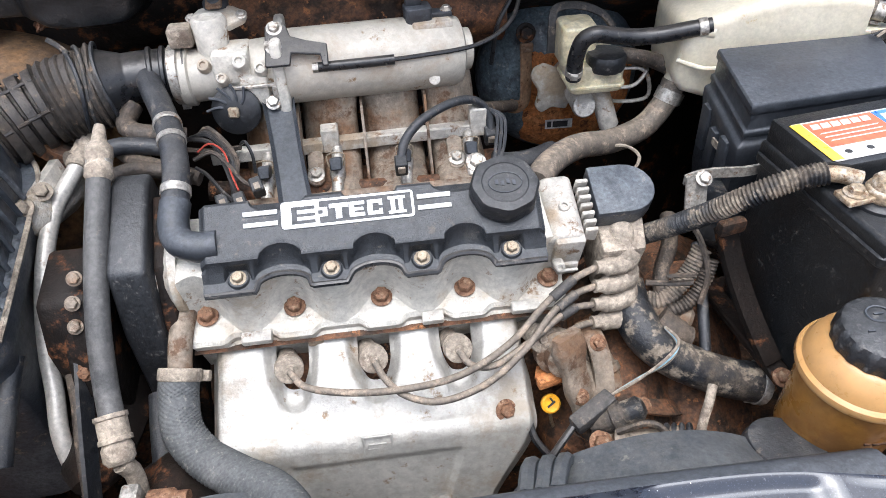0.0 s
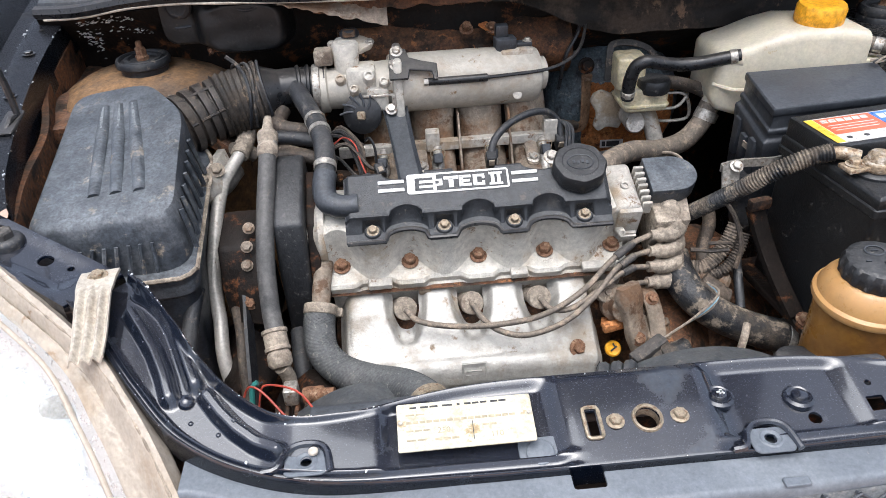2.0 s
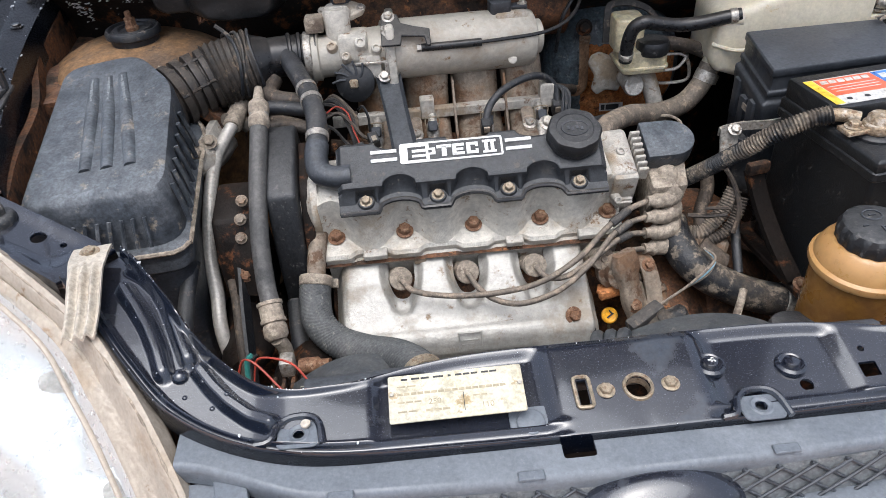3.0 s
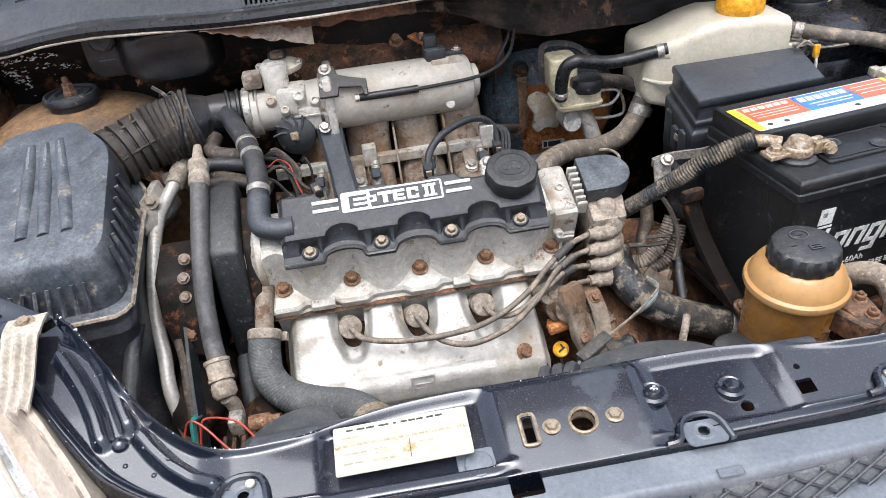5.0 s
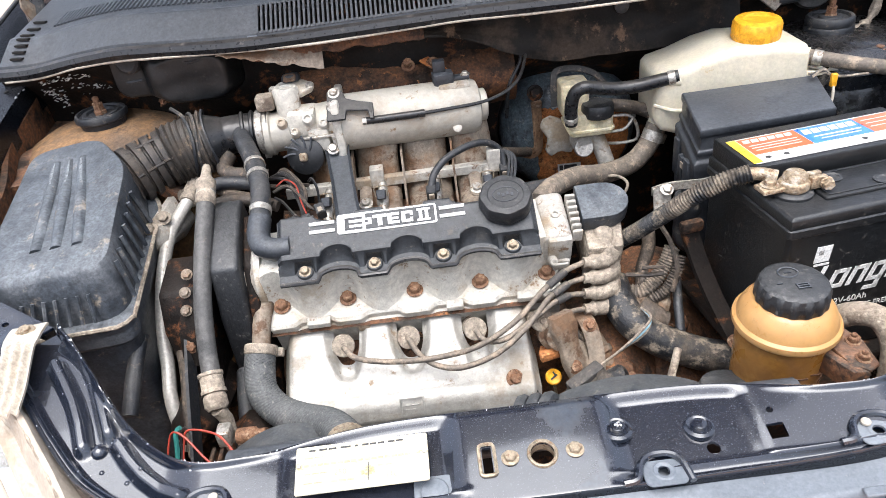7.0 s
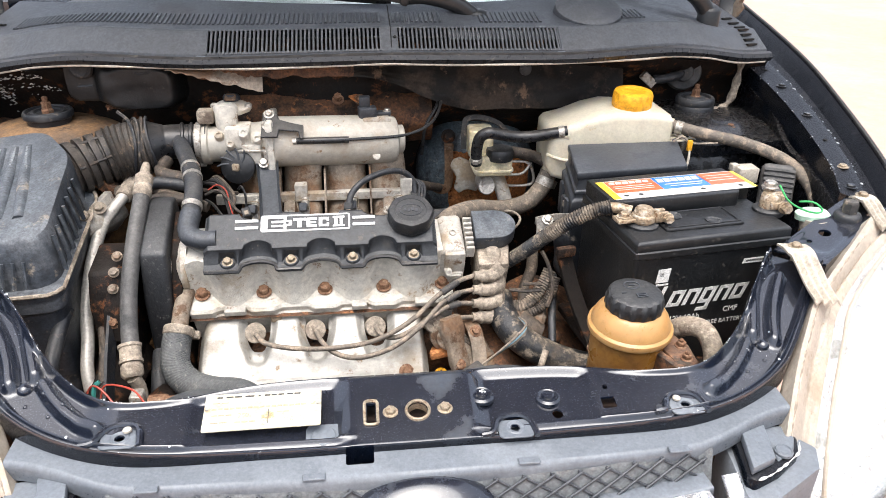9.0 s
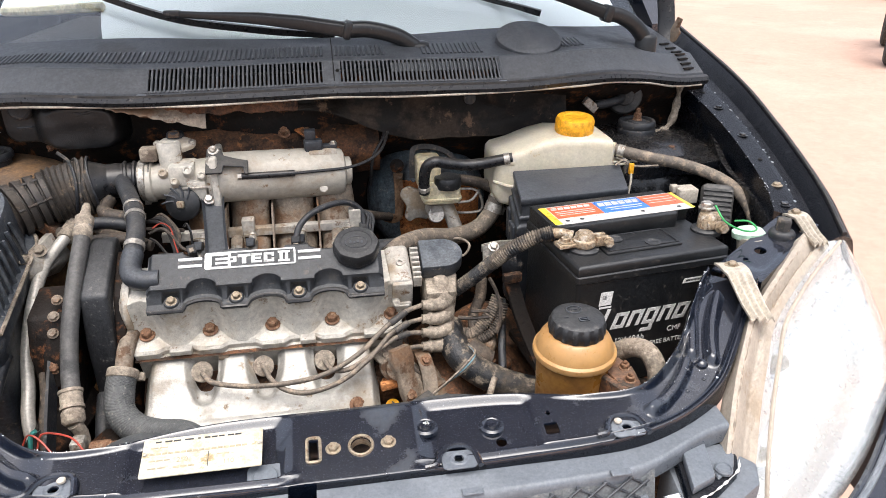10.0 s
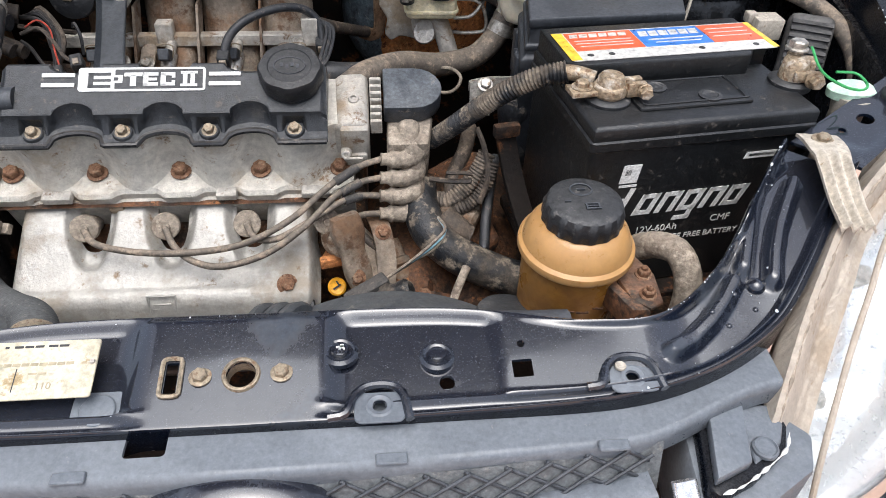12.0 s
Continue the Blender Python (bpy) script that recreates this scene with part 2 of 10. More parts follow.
    if isinstance(met, (int, float)):
        b.inputs["Metallic"].default_value = met
    else:
        li.new(met, b.inputs["Metallic"])
    b.inputs["Specular IOR Level"].default_value = spec
    b.inputs["Coat Weight"].default_value = coat
    b.inputs["Coat Roughness"].default_value = 0.06
    if through_light:
        b.inputs["Subsurface Weight"].default_value = through_light
        b.inputs["Subsurface Radius"].default_value = (0.012, 0.008, 0.004)
        b.inputs["Subsurface Scale"].default_value = 0.6
    if bump:
        bp = no.new("ShaderNodeBump")
        bp.inputs["Strength"].default_value = min(1.0, bump * 1.5)
        bp.inputs["Distance"].default_value = 0.002
        li.new(noise_tex(bump_scale, 4.0), bp.inputs["Height"])
        li.new(bp.outputs[0], b.inputs["Normal"])
    return ma


# bluish second patches put the sheen of reflected sky into the paint's colour
paint = mat("black_car_paint", (0.0045, 0.008, 0.017), 0.19, 0.0, (0.20, 0.20, 0.20), 0.05, 330, (0.030, 0.040, 0.056), 0.22, 12, bump=0.05, bump_scale=60, dust=0.04, coat=1.0, grain=0.3)
paint_bay = mat("dusty_bay_paint", (0.005, 0.006, 0.008), 0.24, 0.0, (0.09, 0.065, 0.045), 0.16, 60, (0.035, 0.022, 0.014), 0.14, 8, bump=0.1, dust=0.06, coat=0.3)
bay_rust = mat("rusty_bay_metal", (0.125, 0.052, 0.022), 0.75, 0.0, (0.32, 0.13, 0.045), 0.27, 70, (0.012, 0.007, 0.0045), 0.60, 26, bump=0.7, bump_scale=190, dust=0.2, dust_colour=(0.17, 0.11, 0.07), vary=0.45, grain=0.5)
bay_dark = mat("grimy_black_metal", (0.006, 0.004, 0.003), 0.65, 0.0, (0.12, 0.048, 0.019), 0.36, 30, (0.014, 0.007, 0.004), 0.4, 6, bump=0.4, bump_scale=150, dust=0.05, dust_colour=(0.10, 0.06, 0.04), spec=0.3, grain=0.5)
tower_rust = mat("rusty_tower_steel", (0.110, 0.046, 0.020), 0.8, 0.0, (0.022, 0.012, 0.007), 0.46, 30, (0.20, 0.088, 0.036), 0.42, 12, bump=0.6, bump_scale=160, dust=0.16, vary=0.4, grain=0.5)
plastic = mat("dusty_black_plastic", (0.022, 0.025, 0.030), 0.40, 0.0, (0.11, 0.115, 0.12), 0.12, 150, (0.040, 0.044, 0.051), 0.4, 12, bump=0.06, dust=0.42, dust_colour=(0.15, 0.16, 0.178))
cover_mat = mat("black_cover_plastic", (0.018, 0.020, 0.023), 0.38, 0.0, (0.12, 0.105, 0.085), 0.22, 80, (0.05, 0.045, 0.038), 0.2, 12, bump=0.25, bump_scale=700, dust=0.22, dust_colour=(0.15, 0.155, 0.16))
cowl_mat = mat("grey_cowl_plastic", (0.045, 0.050, 0.058), 0.42, 0.0, (0.10, 0.10, 0.10), 0.15, 60, (0.065, 0.068, 0.074), 0.35, 6, bump=0.2, bump_scale=900, dust=0.2, dust_colour=(0.13, 0.135, 0.14), grain=0.3)
trim_mat = mat("grey_bumper_plastic", (0.118, 0.132, 0.150), 0.34, 0.0, (0.24, 0.24, 0.24), 0.08, 160, (0.155, 0.170, 0.188), 0.34, 5, bump=0.06, bump_scale=700, dust=0.2, dust_colour=(0.19, 0.21, 0.235), vary=0.08, grain=0.18)
mesh_mat = mat("dusty_grille_plastic", (0.125, 0.135, 0.14), 0.6, 0.0, (0.22, 0.215, 0.205), 0.3, 140, bump=0.2, dust=0.3, dust_colour=(0.26, 0.26, 0.255))
alloy = mat("dirty_cast_aluminium", (0.47, 0.44, 0.39), 0.5, 0.15, (0.17, 0.10, 0.055), 0.27, 42, (0.29, 0.225, 0.155), 0.46, 13, bump=0.5, bump_scale=420, vary=0.2, dust=0.08, grain=0.16)
alloy_dark = mat("grimy_cast_aluminium", (0.23, 0.185, 0.14), 0.6, 0.15, (0.10, 0.052, 0.026), 0.46, 34, (0.15, 0.082, 0.042), 0.52, 13, bump=0.5, bump_scale=350, dust=0.12, grain=0.28)
shield_mat = mat("silver_heat_shield", (0.40, 0.385, 0.352), 0.44, 0.25, (0.21, 0.148, 0.095), 0.24, 40, (0.30, 0.262, 0.212), 0.48, 12, bump=0.3, bump_scale=240, vary=0.14, grain=0.1)
steel = mat("worn_zinc_steel", (0.40, 0.375, 0.335), 0.42, 0.6, (0.18, 0.11, 0.06), 0.34, 100, bump=0.2, vary=0.3)
rusty_bolt = mat("rusty_bolt_steel", (0.20, 0.105, 0.058), 0.7, 0.25, (0.10, 0.042, 0.02), 0.5, 220, (0.31, 0.215, 0.14), 0.35, 120, bump=0.4)
gold_bolt = mat("dull_zinc_bolt", (0.30, 0.245, 0.175), 0.5, 0.4, (0.17, 0.10, 0.055), 0.42, 200, bump=0.2)
rubber = mat("dusty_rubber", (0.016, 0.018, 0.022), 0.42, 0.0, (0.13, 0.11, 0.09), 0.32, 70, (0.045, 0.044, 0.044), 0.38, 20, bump=0.25, dust=0.25, dust_colour=(0.15, 0.145, 0.14))
rubber_brown = mat("muddy_rubber", (0.034, 0.027, 0.022), 0.58, 0.0, (0.16, 0.12, 0.085), 0.34, 70, (0.060, 0.044, 0.032), 0.5, 20, bump=0.4, dust=0.3, dust_colour=(0.21, 0.165, 0.125), vary=0.35, grain=0.5)
rubber_clean = mat("black_rubber", (0.012, 0.013, 0.015), 0.32, 0.0, (0.10, 0.09, 0.08), 0.22, 70, bump=0.1, dust=0.12)
lead_mat = mat("dusty_lead_rubber", (0.10, 0.085, 0.07), 0.65, 0.0, (0.28, 0.22, 0.165), 0.5, 60, bump=0.2, dust=0.5, dust_colour=(0.30, 0.24, 0.18))
boot_mat = mat("muddy_boot_rubber", (0.24, 0.20, 0.155), 0.8, 0.0, (0.38, 0.32, 0.25), 0.48, 60, (0.14, 0.105, 0.078), 0.42, 24, bump=0.55, bump_scale=260, dust=0.45, dust_colour=(0.38, 0.32, 0.255), vary=0.3, grain=0.4)
silver_pipe = mat("dull_aluminium_pipe", (0.44, 0.42, 0.385), 0.4, 0.3, (0.28, 0.21, 0.145), 0.18, 90, bump=0.1, dust=0.15, vary=0.1, grain=0.25)
cream = mat("cream_tank_plastic", (0.57, 0.52, 0.41), 0.36, 0.0, (0.45, 0.36, 0.22), 0.10, 30, (0.56, 0.49, 0.36), 0.3, 6, bump=0.06, bump_scale=150, through_light=0.25, vary=0.06, grain=0.12)
amber = mat("yellowed_reservoir_plastic", (0.32, 0.148, 0.028), 0.26, 0.0, (0.10, 0.045, 0.016), 0.2, 30, (0.20, 0.088, 0.018), 0.45, 9, bump=0.05, bump_scale=60, through_light=0.2, vary=0.1, coat=0.2, grain=0.06)
cap_black = mat("black_cap_plastic", (0.014, 0.015, 0.017), 0.42, 0.0, (0.09, 0.085, 0.08), 0.3, 110, bump=0.2, dust=0.22, dust_colour=(0.17, 0.17, 0.17))
yellow_cap = mat("orange_cap_plastic", (0.82, 0.38, 0.02), 0.4, 0.0, (0.50, 0.24, 0.04), 0.15, 60, bump=0.1, grain=0.2)
battery_mat = mat("battery_black_plastic", (0.009, 0.010, 0.011), 0.36, 0.0, (0.05, 0.045, 0.04), 0.25, 110, bump=0.18, bump_scale=500, dust=0.10, dust_colour=(0.14, 0.14, 0.15), grain=0.4)
white_print = mat("white_print", (0.64, 0.64, 0.62), 0.5, 0.0, (0.30, 0.28, 0.25), 0.2, 220, bump=0.0)
primer_chip = mat("bare_primer", (0.52, 0.54, 0.56), 0.6, 0.0, (0.30, 0.28, 0.26), 0.3, 300, bump=0.0)
plate_mat = mat("cream_data_plate", (0.47, 0.42, 0.30), 0.42, 0.0, (0.33, 0.25, 0.14), 0.24, 60, (0.52, 0.48, 0.385), 0.42, 18, bump=0.05, grain=0.3)
ink = mat("black_ink", (0.03, 0.03, 0.03), 0.6, bump=0.0)
faint_ink = mat("faded_ink", (0.33, 0.285, 0.19), 0.6, bump=0.0)
label_white = mat("white_label_paper", (0.60, 0.585, 0.55), 0.35, 0.0, (0.42, 0.38, 0.32), 0.15, 70, bump=0.0, coat=0.3)
label_red = mat("red_label_print", (0.72, 0.13, 0.05), 0.35, bump=0.0, coat=0.3)
label_blue = mat("blue_label_print", (0.05, 0.20, 0.60), 0.35, bump=0.0, coat=0.3)
label_yellow = mat("yellow_label_print", (0.85, 0.55, 0.05), 0.35, bump=0.0, coat=0.3)
terminal_mat = mat("corroded_terminal_brass", (0.34, 0.265, 0.18), 0.5, 0.5, (0.17, 0.095, 0.05), 0.42, 140, (0.52, 0.47, 0.40), 0.38, 80, bump=0.4, vary=0.35)
beige_plastic = mat("aged_beige_plastic", (0.43, 0.385, 0.32), 0.5, 0.0, (0.28, 0.21, 0.14), 0.13, 90, (0.36, 0.31, 0.245), 0.3, 18, bump=0.15, dust=0.1, vary=0.1, grain=0.35)
wire_red = mat("red_wire", (0.36, 0.05, 0.03), 0.5, bump=0.0)
wire_green = mat("green_wire", (0.04, 0.32, 0.09), 0.5, bump=0.0)
wire_teal = mat("teal_wire", (0.03, 0.17, 0.15), 0.5, bump=0.0)
wire_blue = mat("pale_blue_wire", (0.25, 0.42, 0.50), 0.5, bump=0.0)
mint = mat("mint_plastic", (0.50, 0.70, 0.55), 0.5, bump=0.0)
black_hole = mat("dark_cavity", (0.004, 0.0035, 0.003), 0.9, 0.0, (0.03, 0.016, 0.008), 0.3, 40, bump=0.2)
tape_mat = mat("dusty_cloth_tape", (0.035, 0.034, 0.034), 0.75, 0.0, (0.16, 0.13, 0.10), 0.4, 70, bump=0.4, dust=0.4, dust_colour=(0.16, 0.14, 0.12))
ground_mat = mat("pink_sandy_paving", (0.44, 0.292, 0.224), 0.9, 0.0, (0.40, 0.26, 0.198), 0.25, 3.0, (0.47, 0.325, 0.254), 0.5, 0.6, bump=0.2, bump_scale=60, vary=0.06, grain=0.12)
chrome = mat("chrome", (0.80, 0.80, 0.81), 0.24, 0.75, (0.42, 0.41, 0.40), 0.05, 60, bump=0.0)
tyre_mat = mat("tyre_rubber", (0.03, 0.028, 0.026), 0.85, 0.0, (0.14, 0.11, 0.09), 0.4, 40, bump=0.3)
car_far = mat("dark_far_paint", (0.012, 0.011, 0.016), 0.25, coat=0.8, bump=0.0)
frost = mat("lamp_reflector_silver", (0.74, 0.75, 0.76), 0.32, 0.8, bump=0.0, vary=0.03)
braid_mat = mat("braided_hose_cloth", (0.060, 0.064, 0.066), 0.65, 0.0, (0.20, 0.19, 0.17), 0.28, 140, (0.12, 0.12, 0.12), 0.3, 18, bump=0.2, dust=0.3, dust_colour=(0.21, 0.205, 0.195))

muddy_hose = mat("mud_spattered_hose", (0.010, 0.012, 0.015), 0.42, 0.0, (0.20, 0.165, 0.125), 0.50, 60, (0.085, 0.068, 0.052), 0.52, 18, bump=0.4, dust=0.06, dust_colour=(0.18, 0.145, 0.11), grain=0.5)
head_alloy = mat("chalky_head_casting", (0.53, 0.50, 0.44), 0.6, 0.05, (0.22, 0.135, 0.075), 0.25, 46, (0.42, 0.355, 0.275), 0.40, 14, bump=0.5, bump_scale=420, vary=0.16, dust=0.06, grain=0.12)
plenum_alloy = mat("dull_plenum_casting", (0.43, 0.40, 0.345), 0.45, 0.15, (0.21, 0.135, 0.075), 0.17, 50, (0.36, 0.30, 0.23), 0.36, 8, bump=0.22, bump_scale=420, vary=0.1, grain=0.08)
# copy of the car paint, reflection cut to stand in for dark surroundings
wing_mat = mat("low_reflection_wing_paint", (0.004, 0.006, 0.010), 0.26, 0.0, (0.12, 0.12, 0.12), 0.08, 300, (0.022, 0.025, 0.03), 0.2, 10, bump=0.04, bump_scale=60, dust=0.04, coat=0.0, spec=0.16, grain=0.3)
airbox_mat = mat("dusty_airbox_plastic", (0.036, 0.042, 0.051), 0.40, 0.0, (0.22, 0.185, 0.145), 0.24, 38, (0.10, 0.106, 0.116), 0.42, 9, bump=0.15, dust=0.45, dust_colour=(0.17, 0.185, 0.20), grain=0.45)
# scratched drum paint, lightened in colour to offset the shade under the cowl
servo_mat = mat("scratched_lightened_servo_paint", (0.105, 0.135, 0.155), 0.34, 0.0, (0.24, 0.25, 0.245), 0.30, 110, (0.055, 0.062, 0.070), 0.42, 22, bump=0.2, dust=0.2, dust_colour=(0.20, 0.22, 0.23), coat=0.3, grain=0.5)
shroud_mat = mat("dusty_shroud_plastic", (0.034, 0.040, 0.047), 0.45, 0.0, (0.15, 0.14, 0.125), 0.16, 60, (0.055, 0.054, 0.052), 0.4, 14, bump=0.12, dust=0.3, dust_colour=(0.19, 0.18, 0.165), vary=0.15)
pale_collar = mat("pale_peach_plastic", (0.44, 0.245, 0.092), 0.34, 0.0, (0.34, 0.19, 0.07), 0.05, 40, (0.42, 0.235, 0.085), 0.25, 9, bump=0.03, bump_scale=60, through_light=0.2, vary=0.06, grain=0.05)
orange_rust = mat("flaking_orange_rust", (0.42, 0.15, 0.045), 0.85, 0.0, (0.11, 0.04, 0.015), 0.42, 70, (0.50, 0.22, 0.08), 0.4, 25, bump=0.6, bump_scale=260, grain=0.5)
yellow_cream = mat("yellowed_cream_plastic", (0.62, 0.545, 0.375), 0.4, 0.0, (0.36, 0.25, 0.11), 0.18, 40, (0.54, 0.44, 0.26), 0.35, 14, bump=0.1, bump_scale=150, through_light=0.2, grain=0.2)




def glass(name, tint, rough=0.02, ior=1.45):
    ma = bpy.data.materials.new(name)
    ma.use_nodes = True
    nt = ma.node_tree
    b = nt.nodes["Principled BSDF"]
    b.inputs["Base Color"].default_value = (*tint, 1)
    b.inputs["Roughness"].default_value = rough
    b.inputs["IOR"].default_value = ior
    b.inputs["Transmission Weight"].default_value = 1.0
    return ma


screen_glass = glass("windscreen_glass", (0.90, 0.95, 0.95))
lens_glass = glass("hazy_lamp_lens", (0.90, 0.91, 0.90), 0.07, 1.3)
lens_glass.node_tree.nodes["Principled BSDF"].inputs["Transmission Weight"].default_value = 0.925
shade_cloth = mat("silver_white_sunshade", (0.90, 0.92, 0.94), 0.45, bump=0.0, vary=0.02)
dusty_ledge = mat("dusty_black_firewall_steel", (0.006, 0.005, 0.0045), 0.5, 0.0, (0.14, 0.09, 0.06), 0.3, 30, (0.05, 0.037, 0.028), 0.5, 14, bump=0.3, spec=0.2, dust=0.12, dust_colour=(0.13, 0.10, 0.075))


def cut(ob, cutters):
    """Cut closed shapes out of a mesh."""
    temps = []
    for g in cutters:
        c = part("cutter", g, black_hole, smooth=False)
        md = ob.modifiers.new("cut", "BOOLEAN")
        md.operation, md.solver, md.object = "DIFFERENCE", "EXACT", c
        temps.append(c)
    dg = bpy.context.evaluated_depsgraph_get()
    me = bpy.data.meshes.new_from_object(ob.evaluated_get(dg))
    ob.modifiers.clear()
    ob.data = me
    for c in temps:
        bpy.data.objects.remove(c)


def flip(p, s):
    return (s * p[0], p[1], p[2])


wiper_mat = mat("satin_black_wiper_paint", (0.010, 0.011, 0.012), 0.36, 0.0, (0.07, 0.068, 0.065), 0.16, 90, bump=0.08, dust=0.12, dust_colour=(0.13, 0.13, 0.13))
strap_rust = mat("rusty_strap_steel", (0.20, 0.115, 0.065), 0.7, 0.1, (0.10, 0.045, 0.02), 0.4, 60, (0.27, 0.17, 0.10), 0.4, 22, bump=0.4, dust=0.1, vary=0.3, grain=0.3)
bellows_mat = mat("grimy_bellows_rubber", (0.022, 0.019, 0.017), 0.5, 0.0, (0.15, 0.11, 0.075), 0.26, 70, (0.040, 0.031, 0.024), 0.4, 20, bump=0.35, dust=0.2, dust_colour=(0.20, 0.155, 0.115), vary=0.35, grain=0.45)
ochre_rust = mat("ochre_rusty_steel", (0.205, 0.112, 0.048), 0.85, 0.0, (0.050, 0.027, 0.015), 0.36, 26, (0.105, 0.068, 0.043), 0.50, 9, bump=0.5, bump_scale=160, vary=0.35, dust=0.1, grain=0.35)
hose_grey = mat("weathered_grey_hose", (0.066, 0.064, 0.062), 0.55, 0.0, (0.15, 0.13, 0.105), 0.10, 60, (0.034, 0.035, 0.037), 0.45, 16, bump=0.2, dust=0.12, dust_colour=(0.21, 0.19, 0.165), grain=0.35)
scuff_mat = mat("scuffed_grey_plastic", (0.17, 0.185, 0.195), 0.6, 0.0, (0.09, 0.095, 0.10), 0.4, 120, bump=0.1, grain=0.4)
rim_mat = mat("weathered_cream_rim", (0.39, 0.34, 0.28), 0.55, 0.0, (0.24, 0.165, 0.10), 0.15, 50, (0.35, 0.285, 0.215), 0.40, 12, bump=0.15, dust=0.05, vary=0.08, grain=0.16)

# ---- ground and the yard ----
g = Geo()
sheet(g, lambda u, v: ((u - 0.5) * 1200, (v - 0.5) * 1200, 0), 24, 24, (0, 0, -0.3))
tagged(part("ground", g, ground_mat, smooth=False), "pale pinkish sandy paving, dry and dusty", "ground", kind="structure")

# ---- radiator support: a pressed panel that turns back at both ends ----
BACK = [(0, 0.363, 0.838), (0.15, 0.361, 0.838), (0.262, 0.340, 0.839), (0.32, 0.339, 0.845), (0.37, 0.371, 0.859), (0.415, 0.423, 0.878), (0.45, 0.467, 0.892), (0.477, 0.501, 0.898)]
FRONT = [(0, 0.272, 0.816), (0.15, 0.272, 0.818), (0.27, 0.274, 0.824), (0.345, 0.288, 0.833), (0.405, 0.318, 0.846), (0.447, 0.36, 0.865), (0.488, 0.412, 0.885), (0.522, 0.452, 0.9)]

# raised ribs pressed into each corner, in plan for the right-hand side
RIBS = (((0.466, 0.449), (0.451, 0.428), (0.436, 0.405), (0.424, 0.381), (0.416, 0.360)),
        ((0.463, 0.474), (0.449, 0.464), (0.434, 0.449), (0.422, 0.430), (0.413, 0.411), (0.396, 0.373)),
        ((0.384, 0.361), (0.371, 0.345), (0.356, 0.330), (0.338, 0.317), (0.320, 0.308)))


def rib_lift(x, y):
    far = 1.0
    for line in RIBS:
        for (ax, ay), (bx, by) in zip(line, line[1:]):
            k = max(0.0, min(1.0, ((x - ax) * (bx - ax) + (y - ay) * (by - ay)) / ((bx - ax) ** 2 + (by - ay) ** 2)))
            far = min(far, math.hypot(x - ax - k * (bx - ax), y - ay - k * (by - ay)))
    return 0.0095 * (1 - smooth01(0.0025, 0.0098, far))


def support_point(u, v):
    s = -1 if u < 0.5 else 1
    w = abs(u - 0.5) * 2
    a, b = along(BACK, w), along(FRONT, w)
    v2 = min(1, max(0, (v - 0.1) / 0.8))
    p = a.lerp(b, v2)
    x = s * p.x
    z = p.z
    # flanges at both edges
    z -= (0.028 + 0.085 * smooth01(0.26, 0.36, abs(x))) * smooth01(0.1, 0.0, v) + 0.022 * smooth01(0.9, 1.0, v)
    # raised platform round the latch and shallow troughs beside it
    plat = smooth01(-0.085, -0.065, x) * smooth01(0.072, 0.055, x)
    z += 0.006 * plat * smooth01(0.08, 0.2, v)
    trough = (smooth01(0.06, 0.078, x) * smooth01(0.195, 0.18, x) + smooth01(-0.235, -0.225, x) * smooth01(-0.075, -0.09, x))
    z -= trough * smooth01(0.10, 0.2, v) * (0.0035 + 0.0025 * max(0, 1 - (v - 0.15) / 0.62)) * smooth01(0.84, 0.76, v)
    # a rolled bead along the front and along the outer edge of the corner
    z += (0.006 * math.exp(-((v - 0.79) / 0.028) ** 2) + 0.0055 * math.exp(-((v - 0.895) / 0.026) ** 2)) * (1 - plat)
    z += 0.004 * math.exp(-((v - 0.135) / 0.03) ** 2) * smooth01(0.20, 0.28, abs(x))
    corner = smooth01(0.30, 0.34, abs(x))
    z -= 0.008 * corner * smooth01(0.12, 0.2, v) * smooth01(0.82, 0.74, v)
    if abs(x) > 0.29:
        z += rib_lift(abs(x), p.y)
    return (x, p.y, z)


support = thing("radiator_support", (0, 0.32, 0.8), "glossy black pressed steel radiator support, scratched and dusty, over the grille", "car panel")
g = Geo()
sheet(g, support_point, 380, 84, (0, 0, -0.0025))
panel = part("panel", g, paint, support)
holes = []
h = Geo()
prism(h, rounded(0.0085, 0.0235, 0.001), 0.7, 0.95, Matrix.Translation((-0.0485, 0.3085, 0)))
holes.append(h)
for cx, cy, r in ((0.0, 0.309, 0.0105), (0.098, 0.281, 0.0042), (0.148, 0.3005, 0.0058), (-0.294, 0.294, 0.005), (0.283, 0.289, 0.005), (0.206, 0.325, 0.003)):
    h = Geo()
    lathe(h, [(r, 0.7), (r, 0.95)], Matrix.Translation((cx, cy, 0)), 20)
    holes.append(h)
h = Geo()
prism(h, rounded(0.015, 0.014, 0.001), 0.7, 0.95, Matrix.Translation((0.2045, 0.305, 0)))
holes.append(h)
cut(panel, holes)


def on_support(x, y):
    """The panel's height over a point of the plan."""
    best = None
    for i in range(161):
        u = 0.5 + 0.5 * (i / 160 if x >= 0 else -i / 160)
        for j in range(4, 24):
            p = support_point(u, j / 27)
            d = (p[0] - x) ** 2 + (p[1] - y) ** 2
            if best is None or d < best[0]:
                best = (d, p[2])
    return best[1]


